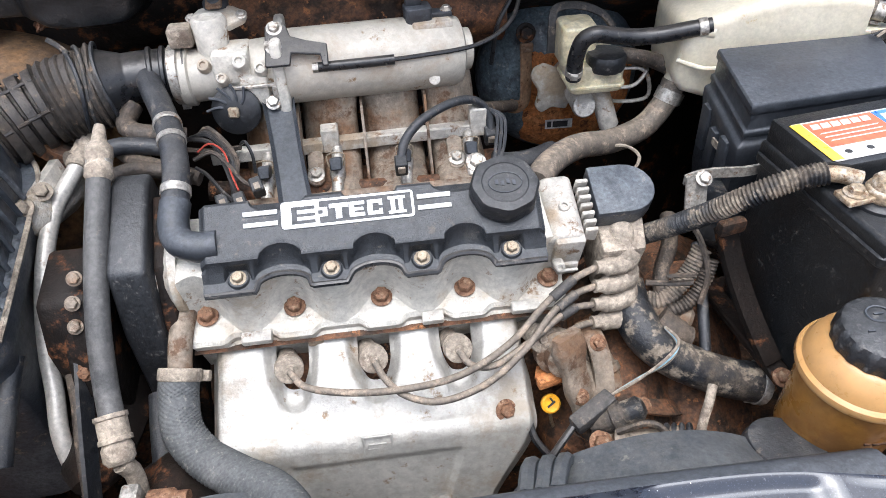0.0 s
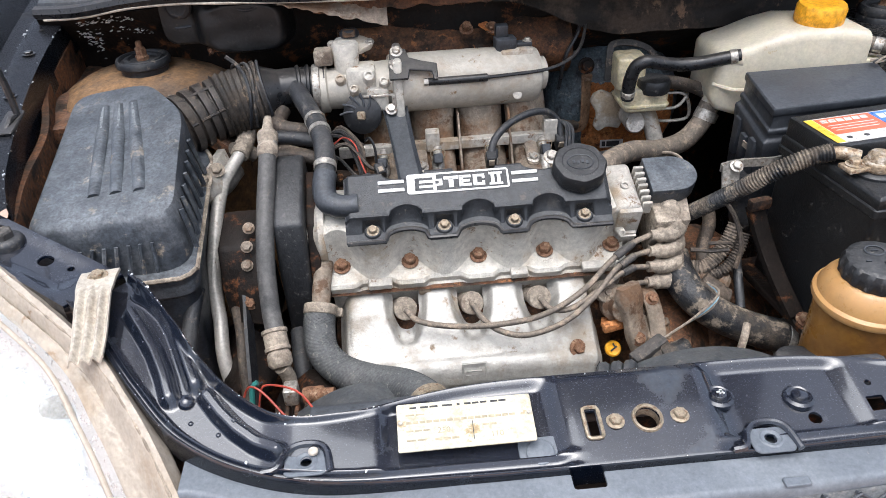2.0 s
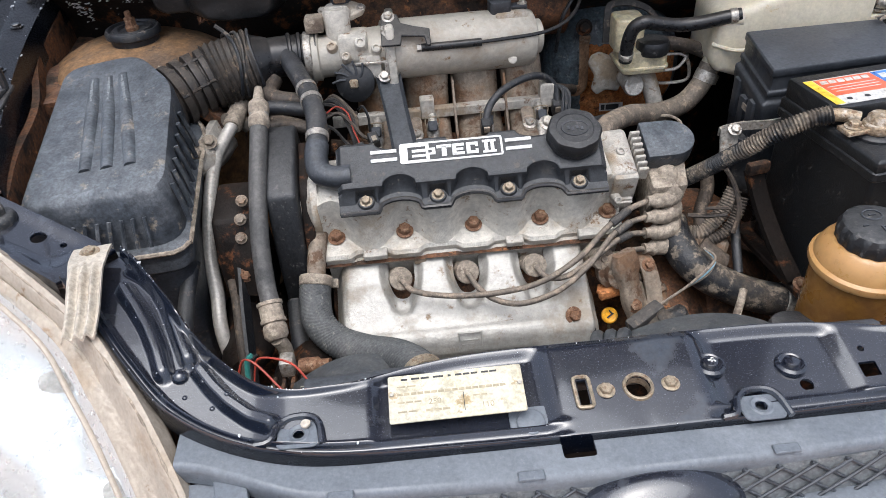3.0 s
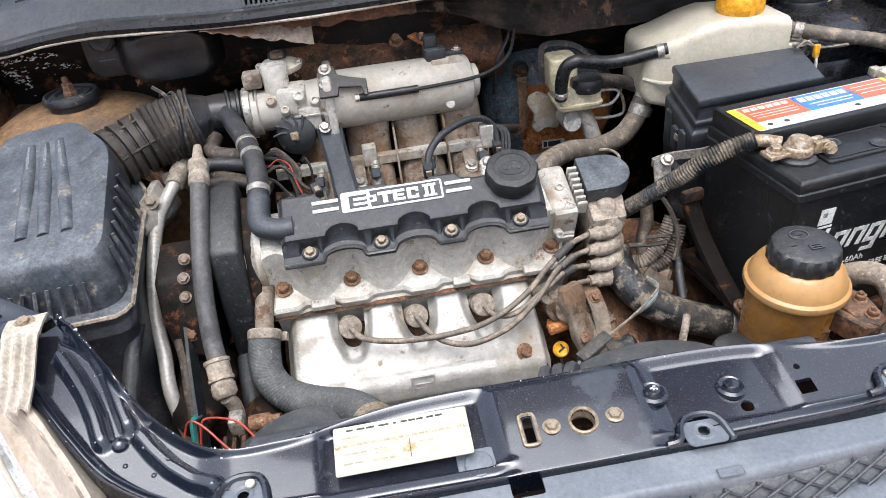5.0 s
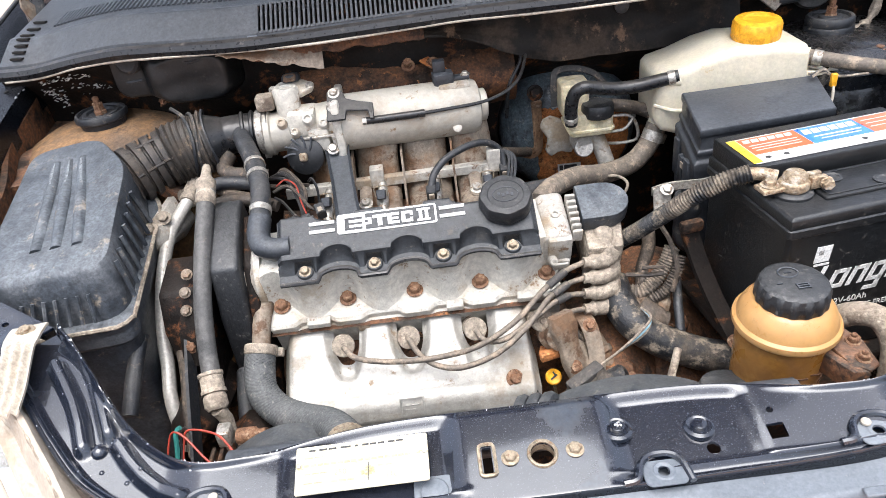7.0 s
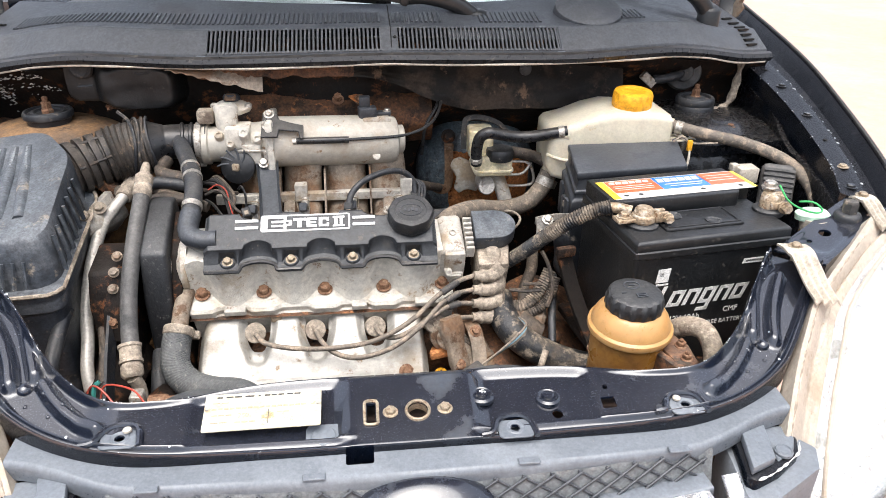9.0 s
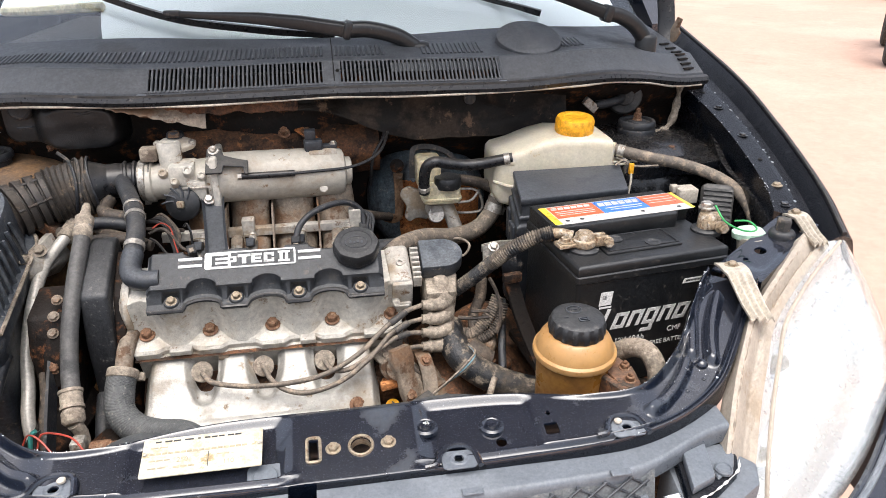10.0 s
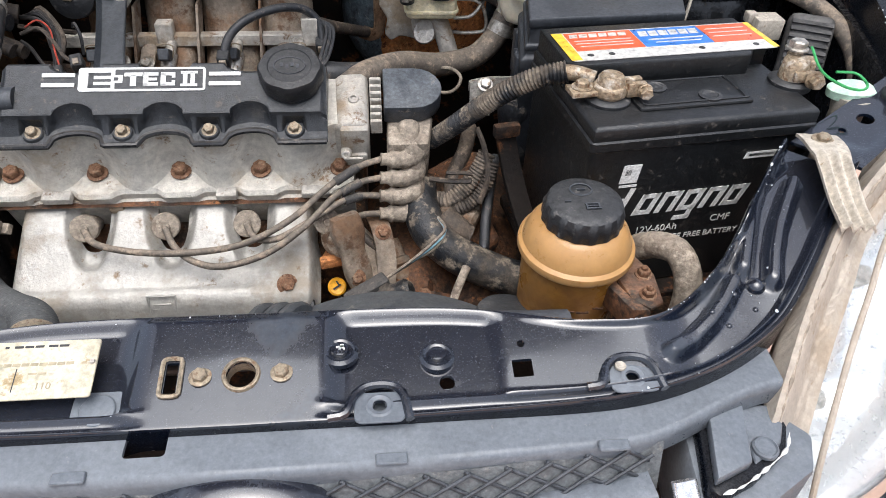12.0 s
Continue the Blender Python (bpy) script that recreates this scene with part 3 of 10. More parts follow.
# latch hole rims
SLOT_Z = on_support(-0.0485, 0.3085) + 0.0015
g = Geo()
tube(g, [(-0.0485 + a, 0.3085 + b, SLOT_Z + 0.235 * b) for a, b in rounded(0.0135, 0.0285, 0.003, 3)] + [(-0.0485 + 0.00675, 0.3085 + 0.01125, SLOT_Z + 0.235 * 0.01125)], 0.0018, 6, 0.003)
part("slot_rim", g, gold_bolt, support, "bare metal rim of the latch slot")
g = Geo()
lathe(g, [(0.0105, -0.012), (0.0105, 0.0012), (0.0118, 0.0024), (0.0132, 0.0018), (0.0142, -0.001)], Matrix.Translation((0.0, 0.309, on_support(0.0, 0.309) + 0.0005)) @ Matrix.Rotation(radians(12), 4, "X"), 28, close=False)
part("hole_rim", g, gold_bolt, support, "worn metal rim of the latch hole")
for x, y in ((-0.0285, 0.3085), (0.0285, 0.309)):
    hex_bolt((x, y, on_support(x, y)), (0, -0.1, 1), 0.0058, gold_bolt, support, 1.4)
for x, y in ((0.07, 0.326), (0.142, 0.321)):
    g = Geo()
    lathe(g, [(0.0135, -0.003), (0.0135, 0.001), (0.011, 0.003), (0.009, 0.0015), (0.007, 0.0015), (0.0065, 0.005), (0.003, 0.006)], Matrix.Translation((x, y, on_support(x, y) + 0.001)), 24)
    part("stud", g, paint, support)
    if x > 0.1:
        continue
    g = Geo()
    for k in range(3):
        box(g, (0, 0, 0), (0.0055, 0.0013, 0.0010), Matrix.Translation((x + 0.001 * k, y, on_support(x, y) + 0.0075)) @ Matrix.Rotation(k * 1.05, 4, "Z"))
    part("chip", g, white_print, support, "chipped paint on the stud", smooth=False)
# hooded mounts along the front edge
for x, y in ((0.098, 0.281), (-0.294, 0.295), (0.283, 0.2895)):
    z = on_support(x, y)
    g = Geo()
    tube(g, [(x - 0.036, y - 0.008, z + 0.002), (x - 0.024, y - 0.006, z + 0.003), (x - 0.018, y + 0.008, z + 0.004), (x - 0.008, y + 0.016, z + 0.004), (x + 0.008, y + 0.016, z + 0.004), (x + 0.017, y + 0.008, z + 0.004), (x + 0.021, y - 0.012, z + 0.001)], 0.0034, 8, 0.004)
    part("mount_bead", g, paint, support)
    g = Geo()
    lathe(g, [(0.0055, 0.0), (0.0085, 0.001), (0.010, 0.0), (0.010, -0.003)], Matrix.Translation((x, y, z + 0.0022)), 20, close=False)
    part("mount_washer", g, trim_mat, support)
    g = Geo()
    prism(g, rounded(0.036, 0.026, 0.006), 0, 0.0022, Matrix.Translation((x, y - 0.001, z)))
    ob = part("mount_pad", g, trim_mat, support, bevel=0.0006, segs=1)
    h = Geo()
    lathe(h, [(0.0052, -0.05), (0.0052, 0.05)], Matrix.Translation((x, y, z)), 16)
    cut(ob, [h])
    ob.parent = None
    adopt(ob, support)
for x, y in ((-0.288, 0.302), (0.2755, 0.297)):
    g = Geo()
    lathe(g, [(0.0042, 0), (0.0042, 0.002), (0.003, 0.003)], Matrix.Translation((x, y, on_support(x, y) + 0.003)), 16)
    part("clip", g, beige_plastic, support, "pale plastic clip")
# round blank beside the plate
g = Geo()
prism(g, rounded(0.036, 0.030, 0.006), 0, 0.003, Matrix.Translation((-0.097, 0.292, on_support(-0.097, 0.292) - 0.0005)) @ Matrix.Rotation(radians(10), 4, "X"))
lathe(g, [(0.0125, 0.003), (0.0125, 0.0045), (0.011, 0.005)], Matrix.Translation((-0.097, 0.292, on_support(-0.097, 0.292) - 0.0005)) @ Matrix.Rotation(radians(10), 4, "X"), 28)
part("blank", g, trim_mat, support, "grey plastic plug", bevel=0.0006, segs=1)

# pressed beads, studs and rivets of the corners
for s in (-1, 1):
    p = (s * 0.402, 0.358, on_support(s * 0.402, 0.358))
    g = Geo()
    lathe(g, [(0.0075, -0.002), (0.0075, 0.002), (0.0058, 0.0045), (0.003, 0.006), (0.0008, 0.0065)], aim(p, (-s * 0.2, -0.3, 1)), 20)
    part("stud", g, paint, support)
    for q, v in ((0.52, 0.55), (0.56, 0.4), (0.58, 0.62), (0.62, 0.5), (0.50, 0.38)):
        p = support_point(0.5 + s * q / 2, v)
        g = Geo()
        lathe(g, [(0.0024, 0), (0.0018, 0.0010), (0.0008, 0.0014)], aim(p, (0, 0, 1)), 12)
        part("rivet", g, paint, support)

# chipped paint along the edges and over the corners
g = Geo()
dice = random.Random(31)
for k in range(120):
    pick = dice.random()
    if pick < 0.62:
        u, v = dice.uniform(0.0, 1.0), 0.115 + 0.02 * dice.random()
    elif pick < 0.86:
        u, v = dice.uniform(0.02, 0.98), dice.choice((0.79, 0.885)) + 0.012 * dice.uniform(-1, 1)
    else:
        u, v = 0.5 + dice.choice((-1, 1)) * dice.uniform(0.20, 0.49), dice.uniform(0.12, 0.9)
    p = support_point(u, v)
    if abs(p[0] + 0.158) < 0.064 and p[1] < 0.345:
        continue
    w = 0.0004 + 0.0015 * dice.random() ** 4
    a0 = Vector(support_point(min(1, u + 0.002), v)) - Vector(support_point(max(0, u - 0.002), v))
    a1 = Vector(support_point(u, v + 0.01)) - Vector(support_point(u, v - 0.01))
    up = a0.cross(a1)
    up = up if up.z > 0 else -up
    prism(g, [(w * math.cos(a) * dice.uniform(0.5, 1.3), w * math.sin(a) * dice.uniform(0.4, 1.1)) for a in [j * math.pi / 3 for j in range(6)]], 0.0002, 0.0007, aim(p, up, dice.uniform(0, 180)))
part("paint_chipping", g, primer_chip, support, "pale chips in the black paint", smooth=False)["kind"] = "stuff"

# data plate on the support
PLATE = Matrix(((0.996, 0.0, 0.0, -0.158), (0.0, 0.93, -0.25, 0.3155), (0.0, 0.25, 0.93, 0.8385), (0, 0, 0, 1)))
plate = thing("data_plate", (-0.158, 0.3155, 0.8385), "cream sheet metal data plate, faded black print, on the radiator support", "data plate")
g = Geo()
prism(g, rounded(0.118, 0.046, 0.002), -0.0006, 0.0012, PLATE)
part("sheet", g, plate_mat, plate, bevel=0.0003, segs=1)
for x0, x1, yy, hh, ma in ((-0.048, -0.041, 0.0185, 0.0028, ink), (-0.039, -0.022, 0.0185, 0.0028, ink), (-0.020, -0.009, 0.0185, 0.0028, ink), (-0.006, -0.003, 0.0185, 0.0028, ink), (0.0, 0.021, 0.0185, 0.0028, ink), (0.023, 0.038, 0.0185, 0.0028, ink),
                           (-0.052, -0.034, 0.0115, 0.002, faint_ink), (-0.052, 0.044, 0.004, 0.0036, faint_ink), (-0.052, -0.03, -0.004, 0.0022, faint_ink), (0.014, 0.027, -0.0035, 0.0022, faint_ink),
                           (-0.052, -0.034, -0.013, 0.0022, faint_ink), (-0.028, -0.006, -0.0135, 0.0032, faint_ink)):
    g = Geo()
    n = max(1, int((x1 - x0) / 0.006))
    for k in range(n):
        w = (x1 - x0) / n
        box(g, (x0 + w * (k + 0.5), yy, 0.0014), (w * 0.84, hh * 0.62, 0.0004), PLATE)
    part("print_bar", g, ma, plate, smooth=False)
g = Geo()
box(g, (0.006, -0.008, 0.0014), (0.0006, 0.018, 0.0004), PLATE)
part("print_line", g, ink, plate, smooth=False)
part("print_number", text_geo("250", 0.0075, PLATE @ Matrix.Translation((-0.019, -0.0055, 0.0013))), faint_ink, plate, "stamped number 250", smooth=False)
part("print_number", text_geo("110", 0.0075, PLATE @ Matrix.Translation((0.026, -0.0135, 0.0013))), faint_ink, plate, "stamped number 110", smooth=False)
for x in (-0.056, 0.056):
    g = Geo()
    lathe(g, [(0.0022, 0), (0.0016, 0.0012)], PLATE @ Matrix.Translation((x, 0.0045, 0.0012)), 10)
    part("rivet", g, steel, plate)

# ---- arms from the corners to the wings ----
for s in (-1, 1):
    arm = thing("front_arm_panel", (s * 0.58, 0.53, 0.88), "glossy black steel arm between radiator support and wing", "car panel")

    def arm_point(u, v, s=s):
        a = Vector((0.486, 0.502, 0.896)).lerp(Vector((0.645, 0.592, 0.934)), u)
        b = Vector((0.528, 0.452, 0.898)).lerp(Vector((0.668, 0.545, 0.928)), u)
        p = a.lerp(b, min(1, max(0, (v - 0.12) / 0.76)))
        z = p.z - 0.03 * smooth01(0.12, 0, v) - 0.03 * smooth01(0.88, 1, v) - 0.004 * smooth01(0.2, 0.3, v) * smooth01(0.8, 0.7, v) * smooth01(0.1, 0.2, u) * smooth01(0.95, 0.85, u)
        return (s * p.x, p.y, z)

    g = Geo()
    sheet(g, arm_point, 24, 16, (0, 0, -0.003))
    ob = part("panel", g, paint, arm)
    cuts = []
    for u, v, r in ((0.42, 0.42, 0.008), (0.26, 0.36, 0.0035), (0.86, 0.7, 0.005)):
        p = arm_point(u, v)
        h = Geo()
        lathe(h, [(r, 0.8), (r, 1.0)], Matrix.Translation((p[0], p[1], 0)), 16)
        cuts.append(h)
    cut(ob, cuts)
    p = arm_point(0.72, 0.45)
    g = Geo()
    lathe(g, [(0.018, -0.004), (0.018, 0.002), (0.0155, 0.006), (0.0125, 0.007)], Matrix.Translation(p), 24)
    part("bump_stop", g, rubber, arm, "round rubber bump stop")
    g = Geo()
    lathe(g, [(0.0105, 0.004), (0.0105, 0.013 if s < 0 else 0.021), (0.0090, 0.015 if s < 0 else 0.0235), (0.001, 0.015 if s < 0 else 0.0235)], Matrix.Translation(p), 6)
    part("adjuster_head", g, tape_mat, arm, "dusty hexagonal adjuster head", angle=25)
    # two cream fixing tabs of the lamp
    for u, w in ((0.13, 0.036), (0.93, 0.030)):
        g = Geo()
        lo = Vector((0.501, 0.492, 0.909)) if u < 0.5 else Vector((0.640, 0.572, 0.938))
        hi = Vector((0.484, 0.378, 0.892)) if u < 0.5 else Vector((0.648, 0.508, 0.918))
        dr = (hi - lo).normalized()
        sd = Vector((-dr.y, dr.x, 0)).normalized()

        def tab(uu, vv, lo=lo, hi=hi, sd=sd, w=w):
            p = lo.lerp(hi, uu) + sd * (vv - 0.5) * w * (1 - 0.12 * uu)
            z = p.z + 0.012 * math.sin(min(1, uu * 1.25) * math.pi) * (1 - uu) + 0.0030 * math.cos(vv * math.pi * 7) * smooth01(0.26, 0.36, uu)
            return (s * p.x, p.y, z)

        sheet(g, tab, 14, 40, (0, 0, -0.003))
        part("lamp_tab", g, beige_plastic, arm, "cream ribbed plastic lamp tab")
        p = lo.lerp(hi, 0.12)
        hex_bolt((s * p.x, p.y, p.z + 0.004), (0, -0.1, 1), 0.0062, gold_bolt, arm, 1.6)

# ---- wings ----
RAIL_IN = [(0.672, 1.25, 1.04), (0.69, 1.05, 1.02), (0.678, 0.85, 0.99), (0.645, 0.66, 0.955), (0.622, 0.585, 0.935)]
CREST = [(0.835, 1.45, 1.10), (0.80, 1.05, 1.035), (0.775, 0.85, 0.99), (0.738, 0.66, 0.945), (0.700, 0.535, 0.912)]
for s in (-1, 1):
    def wing_point(u, v, s=s):
        a, c = along(RAIL_IN, u), along(CREST, u)
        k = v * 7
        if k < 1:
            p = a + Vector((0, 0, -0.05 * (1 - k)))
        elif k < 2:
            p = a.lerp(c, 0.42 * (k - 1)) + Vector((0, 0, 0.002))
        elif k < 3:
            p = a.lerp(c, 0.42 + 0.08 * (k - 2)) + Vector((0, 0, -0.022 * (k - 2)))
        elif k < 4:
            p = a.lerp(c, 0.50 + 0.3 * (k - 3)) + Vector((0, 0, -0.022))
        elif k < 5:
            p = a.lerp(c, 0.80 + 0.16 * (k - 4)) + Vector((0, 0, -0.022 + 0.02 * (k - 4)))
        elif k < 6:
            p = c + Vector((0.02 * (k - 5), 0, -0.008 * (k - 5) ** 2))
        else:
            p = c + Vector((0.02 + 0.05 * (k - 6), 0, -0.008 - 0.22 * (k - 6) ** 1.2))
        return (s * p.x, p.y, p.z)

    wing = thing("front_wing", (s * 0.78, 0.9, 0.7), "glossy black steel front wing beside the open engine bay", "car panel")
    g = Geo()
    sheet(g, wing_point, 40, 42)
    part("panel", g, wing_mat, wing)
    g = Geo()
    tube(g, [(s * p[0] + s * 0.004, p[1], p[2] + 0.003) for p in CREST], 0.004, 8, 0.02)
    part("edge_seal", g, rubber_clean, wing)
    for u in (0.24, 0.42, 0.56, 0.78, 0.92):
        p = wing_point(u, 1.5 / 7)
        hex_bolt(p, (0, 0, 1), 0.006, paint_bay if u != 0.78 else gold_bolt, wing, 1.5, 0.6)
    g = Geo()
    for k in range(70):
        u, v = dice.uniform(0.1, 0.97), dice.choice((1.02, 1.97)) / 7 + dice.gauss(0, 0.004)
        w = 0.0005 + 0.0020 * dice.random() ** 3
        prism(g, [(w * math.cos(a) * dice.uniform(0.4, 1.0), w * math.sin(a) * dice.uniform(0.6, 2.0)) for a in [j * math.pi / 3 for j in range(6)]], 0.0, 0.0012, aim(wing_point(u, v), (0, 0, 1), dice.uniform(-20, 20)))
    part("paint_chipping", g, primer_chip, wing, "pale chips along the rail", smooth=False)["kind"] = "stuff"
    for u in (0.33, 0.66):
        p = wing_point(u, 1.5 / 7)
        g = Geo()
        lathe(g, [(0.004, 0), (0.003, 0.0012)], aim((p[0], p[1], p[2] + 0.0005), (0, 0, 1)), 12)
        part("hole_plug", g, black_hole, wing)

# ---- headlamps ----
LAMP_IN = [(0.684, 0.530, 0.900), (0.605, 0.478, 0.884), (0.535, 0.420, 0.857), (0.500, 0.370, 0.825), (0.478, 0.335, 0.790), (0.455, 0.290, 0.735), (0.445, 0.260, 0.690)]
LAMP_OUT = [(0.710, 0.540, 0.893), (0.750, 0.500, 0.820), (0.765, 0.450, 0.740), (0.720, 0.400, 0.668), (0.640, 0.340, 0.645), (0.550, 0.285, 0.645), (0.450, 0.240, 0.665)]
RIM_MID = [(0.640, 0.525, 0.924), (0.560, 0.455, 0.906), (0.489, 0.393, 0.886), (0.455, 0.352, 0.868), (0.429, 0.317, 0.846), (0.399, 0.268, 0.806), (0.392, 0.248, 0.765)]
RIM_BAY = [(0.595, 0.515, 0.902), (0.530, 0.452, 0.884), (0.478, 0.404, 0.866), (0.440, 0.356, 0.846), (0.410, 0.318, 0.822), (0.386, 0.268, 0.785), (0.380, 0.250, 0.740)]
LAMP_IN = [tuple(Vector(a).lerp(Vector(b), 0.38)) for a, b in zip(LAMP_IN, RIM_MID)]
for s in (-1, 1):
    lamp = thing("headlamp", (s * 0.6, 0.33, 0.68), "large hazy headlamp with a silver reflector and cracked cream sealing rim", "headlamp")

    def lens_point(u, v, s=s, lift=1.0):
        a, b = along(LAMP_IN, u), along(LAMP_OUT, u)
        p = a.lerp(b, v)
        bulge = 0.045 * math.sin(v * math.pi) * (0.35 + 0.65 * math.sin(u * math.pi)) * lift
        p = p + Vector((0.55, -0.55, 0.63)) * bulge
        return (s * p.x, p.y, p.z)

    g = Geo()
    sheet(g, lens_point, 30, 24, (-s * 0.0015, 0.0015, -0.0025))
    lens = part("lens", g, lens_glass, lamp, "hazy clear plastic lens")
    lens.visible_shadow = False
    g = Geo()

    def bowl(u, v, s=s):
        edge = smooth01(0.0, 0.12, u) * smooth01(1.0, 0.88, u) * smooth01(0.0, 0.12, v) * smooth01(1.0, 0.88, v)
        p = Vector(lens_point(u, v, s, 0.9 - 1.1 * edge)) + Vector((-s * 0.012, 0.012, -0.014)) * (0.3 + 0.7 * edge)
        d1 = math.hypot((u - 0.36) * 1.2, v - 0.45)
        d2 = math.hypot((u - 0.68) * 1.2, v - 0.5)
        p += Vector((-s * 0.5, 0.6, -0.6)) * (0.06 * max(0, 1 - (d1 / 0.26) ** 2) + 0.05 * max(0, 1 - (d2 / 0.2) ** 2))
        return tuple(p)

    sheet(g, bowl, 40, 36)
    part("reflector", g, frost, lamp, "bright silver reflector")
    for u, v in ((0.36, 0.45), (0.68, 0.5)):
        p = Vector(bowl(u, v))
        g = Geo()
        lathe(g, [(0.013, 0), (0.013, 0.02), (0.009, 0.032), (0.001, 0.036)], aim(p, (s * 0.5, -0.6, 0.6)), 18)
        part("bulb_shield", g, steel, lamp)
    g = Geo()

    def rim(u, v, s=s):
        a, b, c = along(LAMP_IN, u), along(RIM_MID, u), along(RIM_BAY, u)
        k = v * 6
        stops = [a + Vector((0.006, -0.006, -0.004)), a + Vector((0, 0, 0.005)), a.lerp(b, 0.35) + Vector((0, 0, -0.006)), b + Vector((0, 0, -0.002)), b + Vector((-0.006, 0.003, 0.004)), c, c + Vector((0.01, 0.01, -0.09))]
        i = min(5, int(k))
        p = stops[i].lerp(stops[i + 1], k - i)
        p.z += 0.0018 * noise.noise(Vector((u * 60, v * 14, s)))
        return (s * p.x, p.y, p.z)

    sheet(g, rim, 160, 36)
    part("sealing_rim", g, rim_mat, lamp, "aged cream plastic rim with crumbling sealant")
    g = Geo()
    tube(g, [(s * (p[0] + 0.014), p[1] - 0.014, p[2] + 0.006) for p in LAMP_IN], 0.0026, 8, 0.008)
    part("lens_edge", g, rim_mat, lamp, "thick yellowed lens edge")
    g = Geo()
    tube(g, [rim(k / 14, 3.2 / 6, s) for k in range(1, 14)], 0.0018, 6, 0.004, rfun=lambda q: 0.0018 * (0.55 + 0.45 * math.sin(q * 210) * math.sin(q * 83 + 1)))
    part("sealant_line", g, boot_mat, lamp, "crumbling sealant line")
# ---- grille and bumper ----
grille = thing("front_grille", (0, 0.2, 0.6), "dark grey plastic grille with a diamond mesh and chrome bar, dusty", "grille")


def strip_point(u, v):
    x = (u - 0.5) * 0.80
    a = smooth01(0.27, 0.40, abs(x))
    y0, z0 = 0.279 + 0.008 * (x / 0.3) ** 2 + 0.028 * a, 0.812 + 0.012 * a
    keys_y = ((0, 0.02), (0.08, 0.0), (0.8, -0.036), (0.9, -0.040), (1.0, -0.040))
    keys_z = ((0, 0.0), (0.08, 0.001), (0.8, -0.001), (0.9, -0.005), (1.0, -0.022))

    def at(keys):
        for (p0, p), (q0, q) in zip(keys, keys[1:]):
            if v <= q0:
                return p + (q - p) * (v - p0) / (q0 - p0)
        return keys[-1][1]
    return (x, y0 + at(keys_y), z0 + at(keys_z))


g = Geo()
sheet(g, strip_point, 90, 24, (0, 0.003, -0.003))
ob = part("top_strip", g, trim_mat, grille)
h = Geo()
prism(h, rounded(0.028, 0.018, 0.003), 0.7, 0.9, Matrix.Translation((-0.061, 0.2665, 0)))
cut(ob, [h])
for x in (0.105, -0.105, 0.26, -0.26):
    g = Geo()
    box(g, (x, 0.2445, 0.8125), (0.022, 0.009, 0.003))
    part("clip_seat", g, trim_mat, grille, bevel=0.001, segs=1)


def mesh_point(u, v):
    x = (u - 0.5) * 0.60
    return Vector((x, 0.2385 - 0.012 * v + 0.010 * smooth01(0.15, 0.32, abs(x)), 0.800 - 0.042 * v + 0.006 * smooth01(0.1, 0.3, abs(x))))


g = Geo()
sheet(g, lambda u, v: mesh_point(u, v) + Vector((0, 0.0018, -0.0008)), 30, 4, (0, 0.003, -0.003))
part("backing", g, mesh_mat, grille)
n_cells = 21
for fam in (1, -1):
    for k in range(-3, n_cells + 3):
        g = Geo()
        pts = []
        for j in range(7):
            v = 0.05 + 0.9 * j / 6
            u = (k + fam * (v - 0.5) * 2.4) / n_cells
            if 0.01 < u < 0.99:
                pts.append(mesh_point(u, v) + Vector((0, 0.0008 * fam, 0)))
        if len(pts) > 1:
            tube(g, pts, 0.0016, 8, 0.008)
            part("mesh_bar", g, plastic, grille)
for s in (-1, 1):
    g = Geo()
    tube(g, [(s * 0.06, 0.220, 0.757), (s * 0.12, 0.222, 0.760), (s * 0.20, 0.226, 0.766), (s * 0.292, 0.234, 0.774)], 1, 8, 0.02, section=rounded(0.026, 0.012, 0.003, 3))
    part("surround", g, trim_mat, grille, "grey plastic surround of the chrome bar")
    g = Geo()
    tube(g, [(s * 0.06, 0.204, 0.752), (s * 0.12, 0.205, 0.756), (s * 0.20, 0.208, 0.762), (s * 0.288, 0.216, 0.770)], 1, 8, 0.02, section=rounded(0.030, 0.016, 0.007, 4))
    part("chrome_bar", g, chrome, grille, "scratched chrome bar")
    g = Geo()
    tube(g, [(s * 0.309, 0.226, 0.792), (s * 0.311, 0.208, 0.776), (s * 0.311, 0.190, 0.76), (s * 0.312, 0.184, 0.70)], 1, 8, 0.008, section=rounded(0.018, 0.008, 0.003, 3))
    part("chrome_side", g, chrome, grille, "scratched chrome end")
g = Geo()
lathe(g, [(0.001, 0.018), (0.03, 0.016), (0.05, 0.010), (0.060, 0.0), (0.060, -0.02)], Matrix.Translation((0, 0.222, 0.780)) @ Matrix.Rotation(radians(38), 4, "X") @ Matrix.Diagonal((1.15, 0.62, 1, 1)), 36)
part("emblem_base", g, paint, grille, "glossy black oval emblem base")
g = Geo()
for k in range(7):
    box(g, (-0.022 + 0.006 * k, random.uniform(-0.005, 0.005), 0.0175 - 0.0003 * abs(k - 4)), (0.009, random.uniform(0.001, 0.003), 0.001), Matrix.Translation((0, 0.222, 0.780)) @ Matrix.Rotation(radians(38), 4, "X"))
part("emblem_chip", g, white_print, grille, "bare worn patch on the emblem", smooth=False)
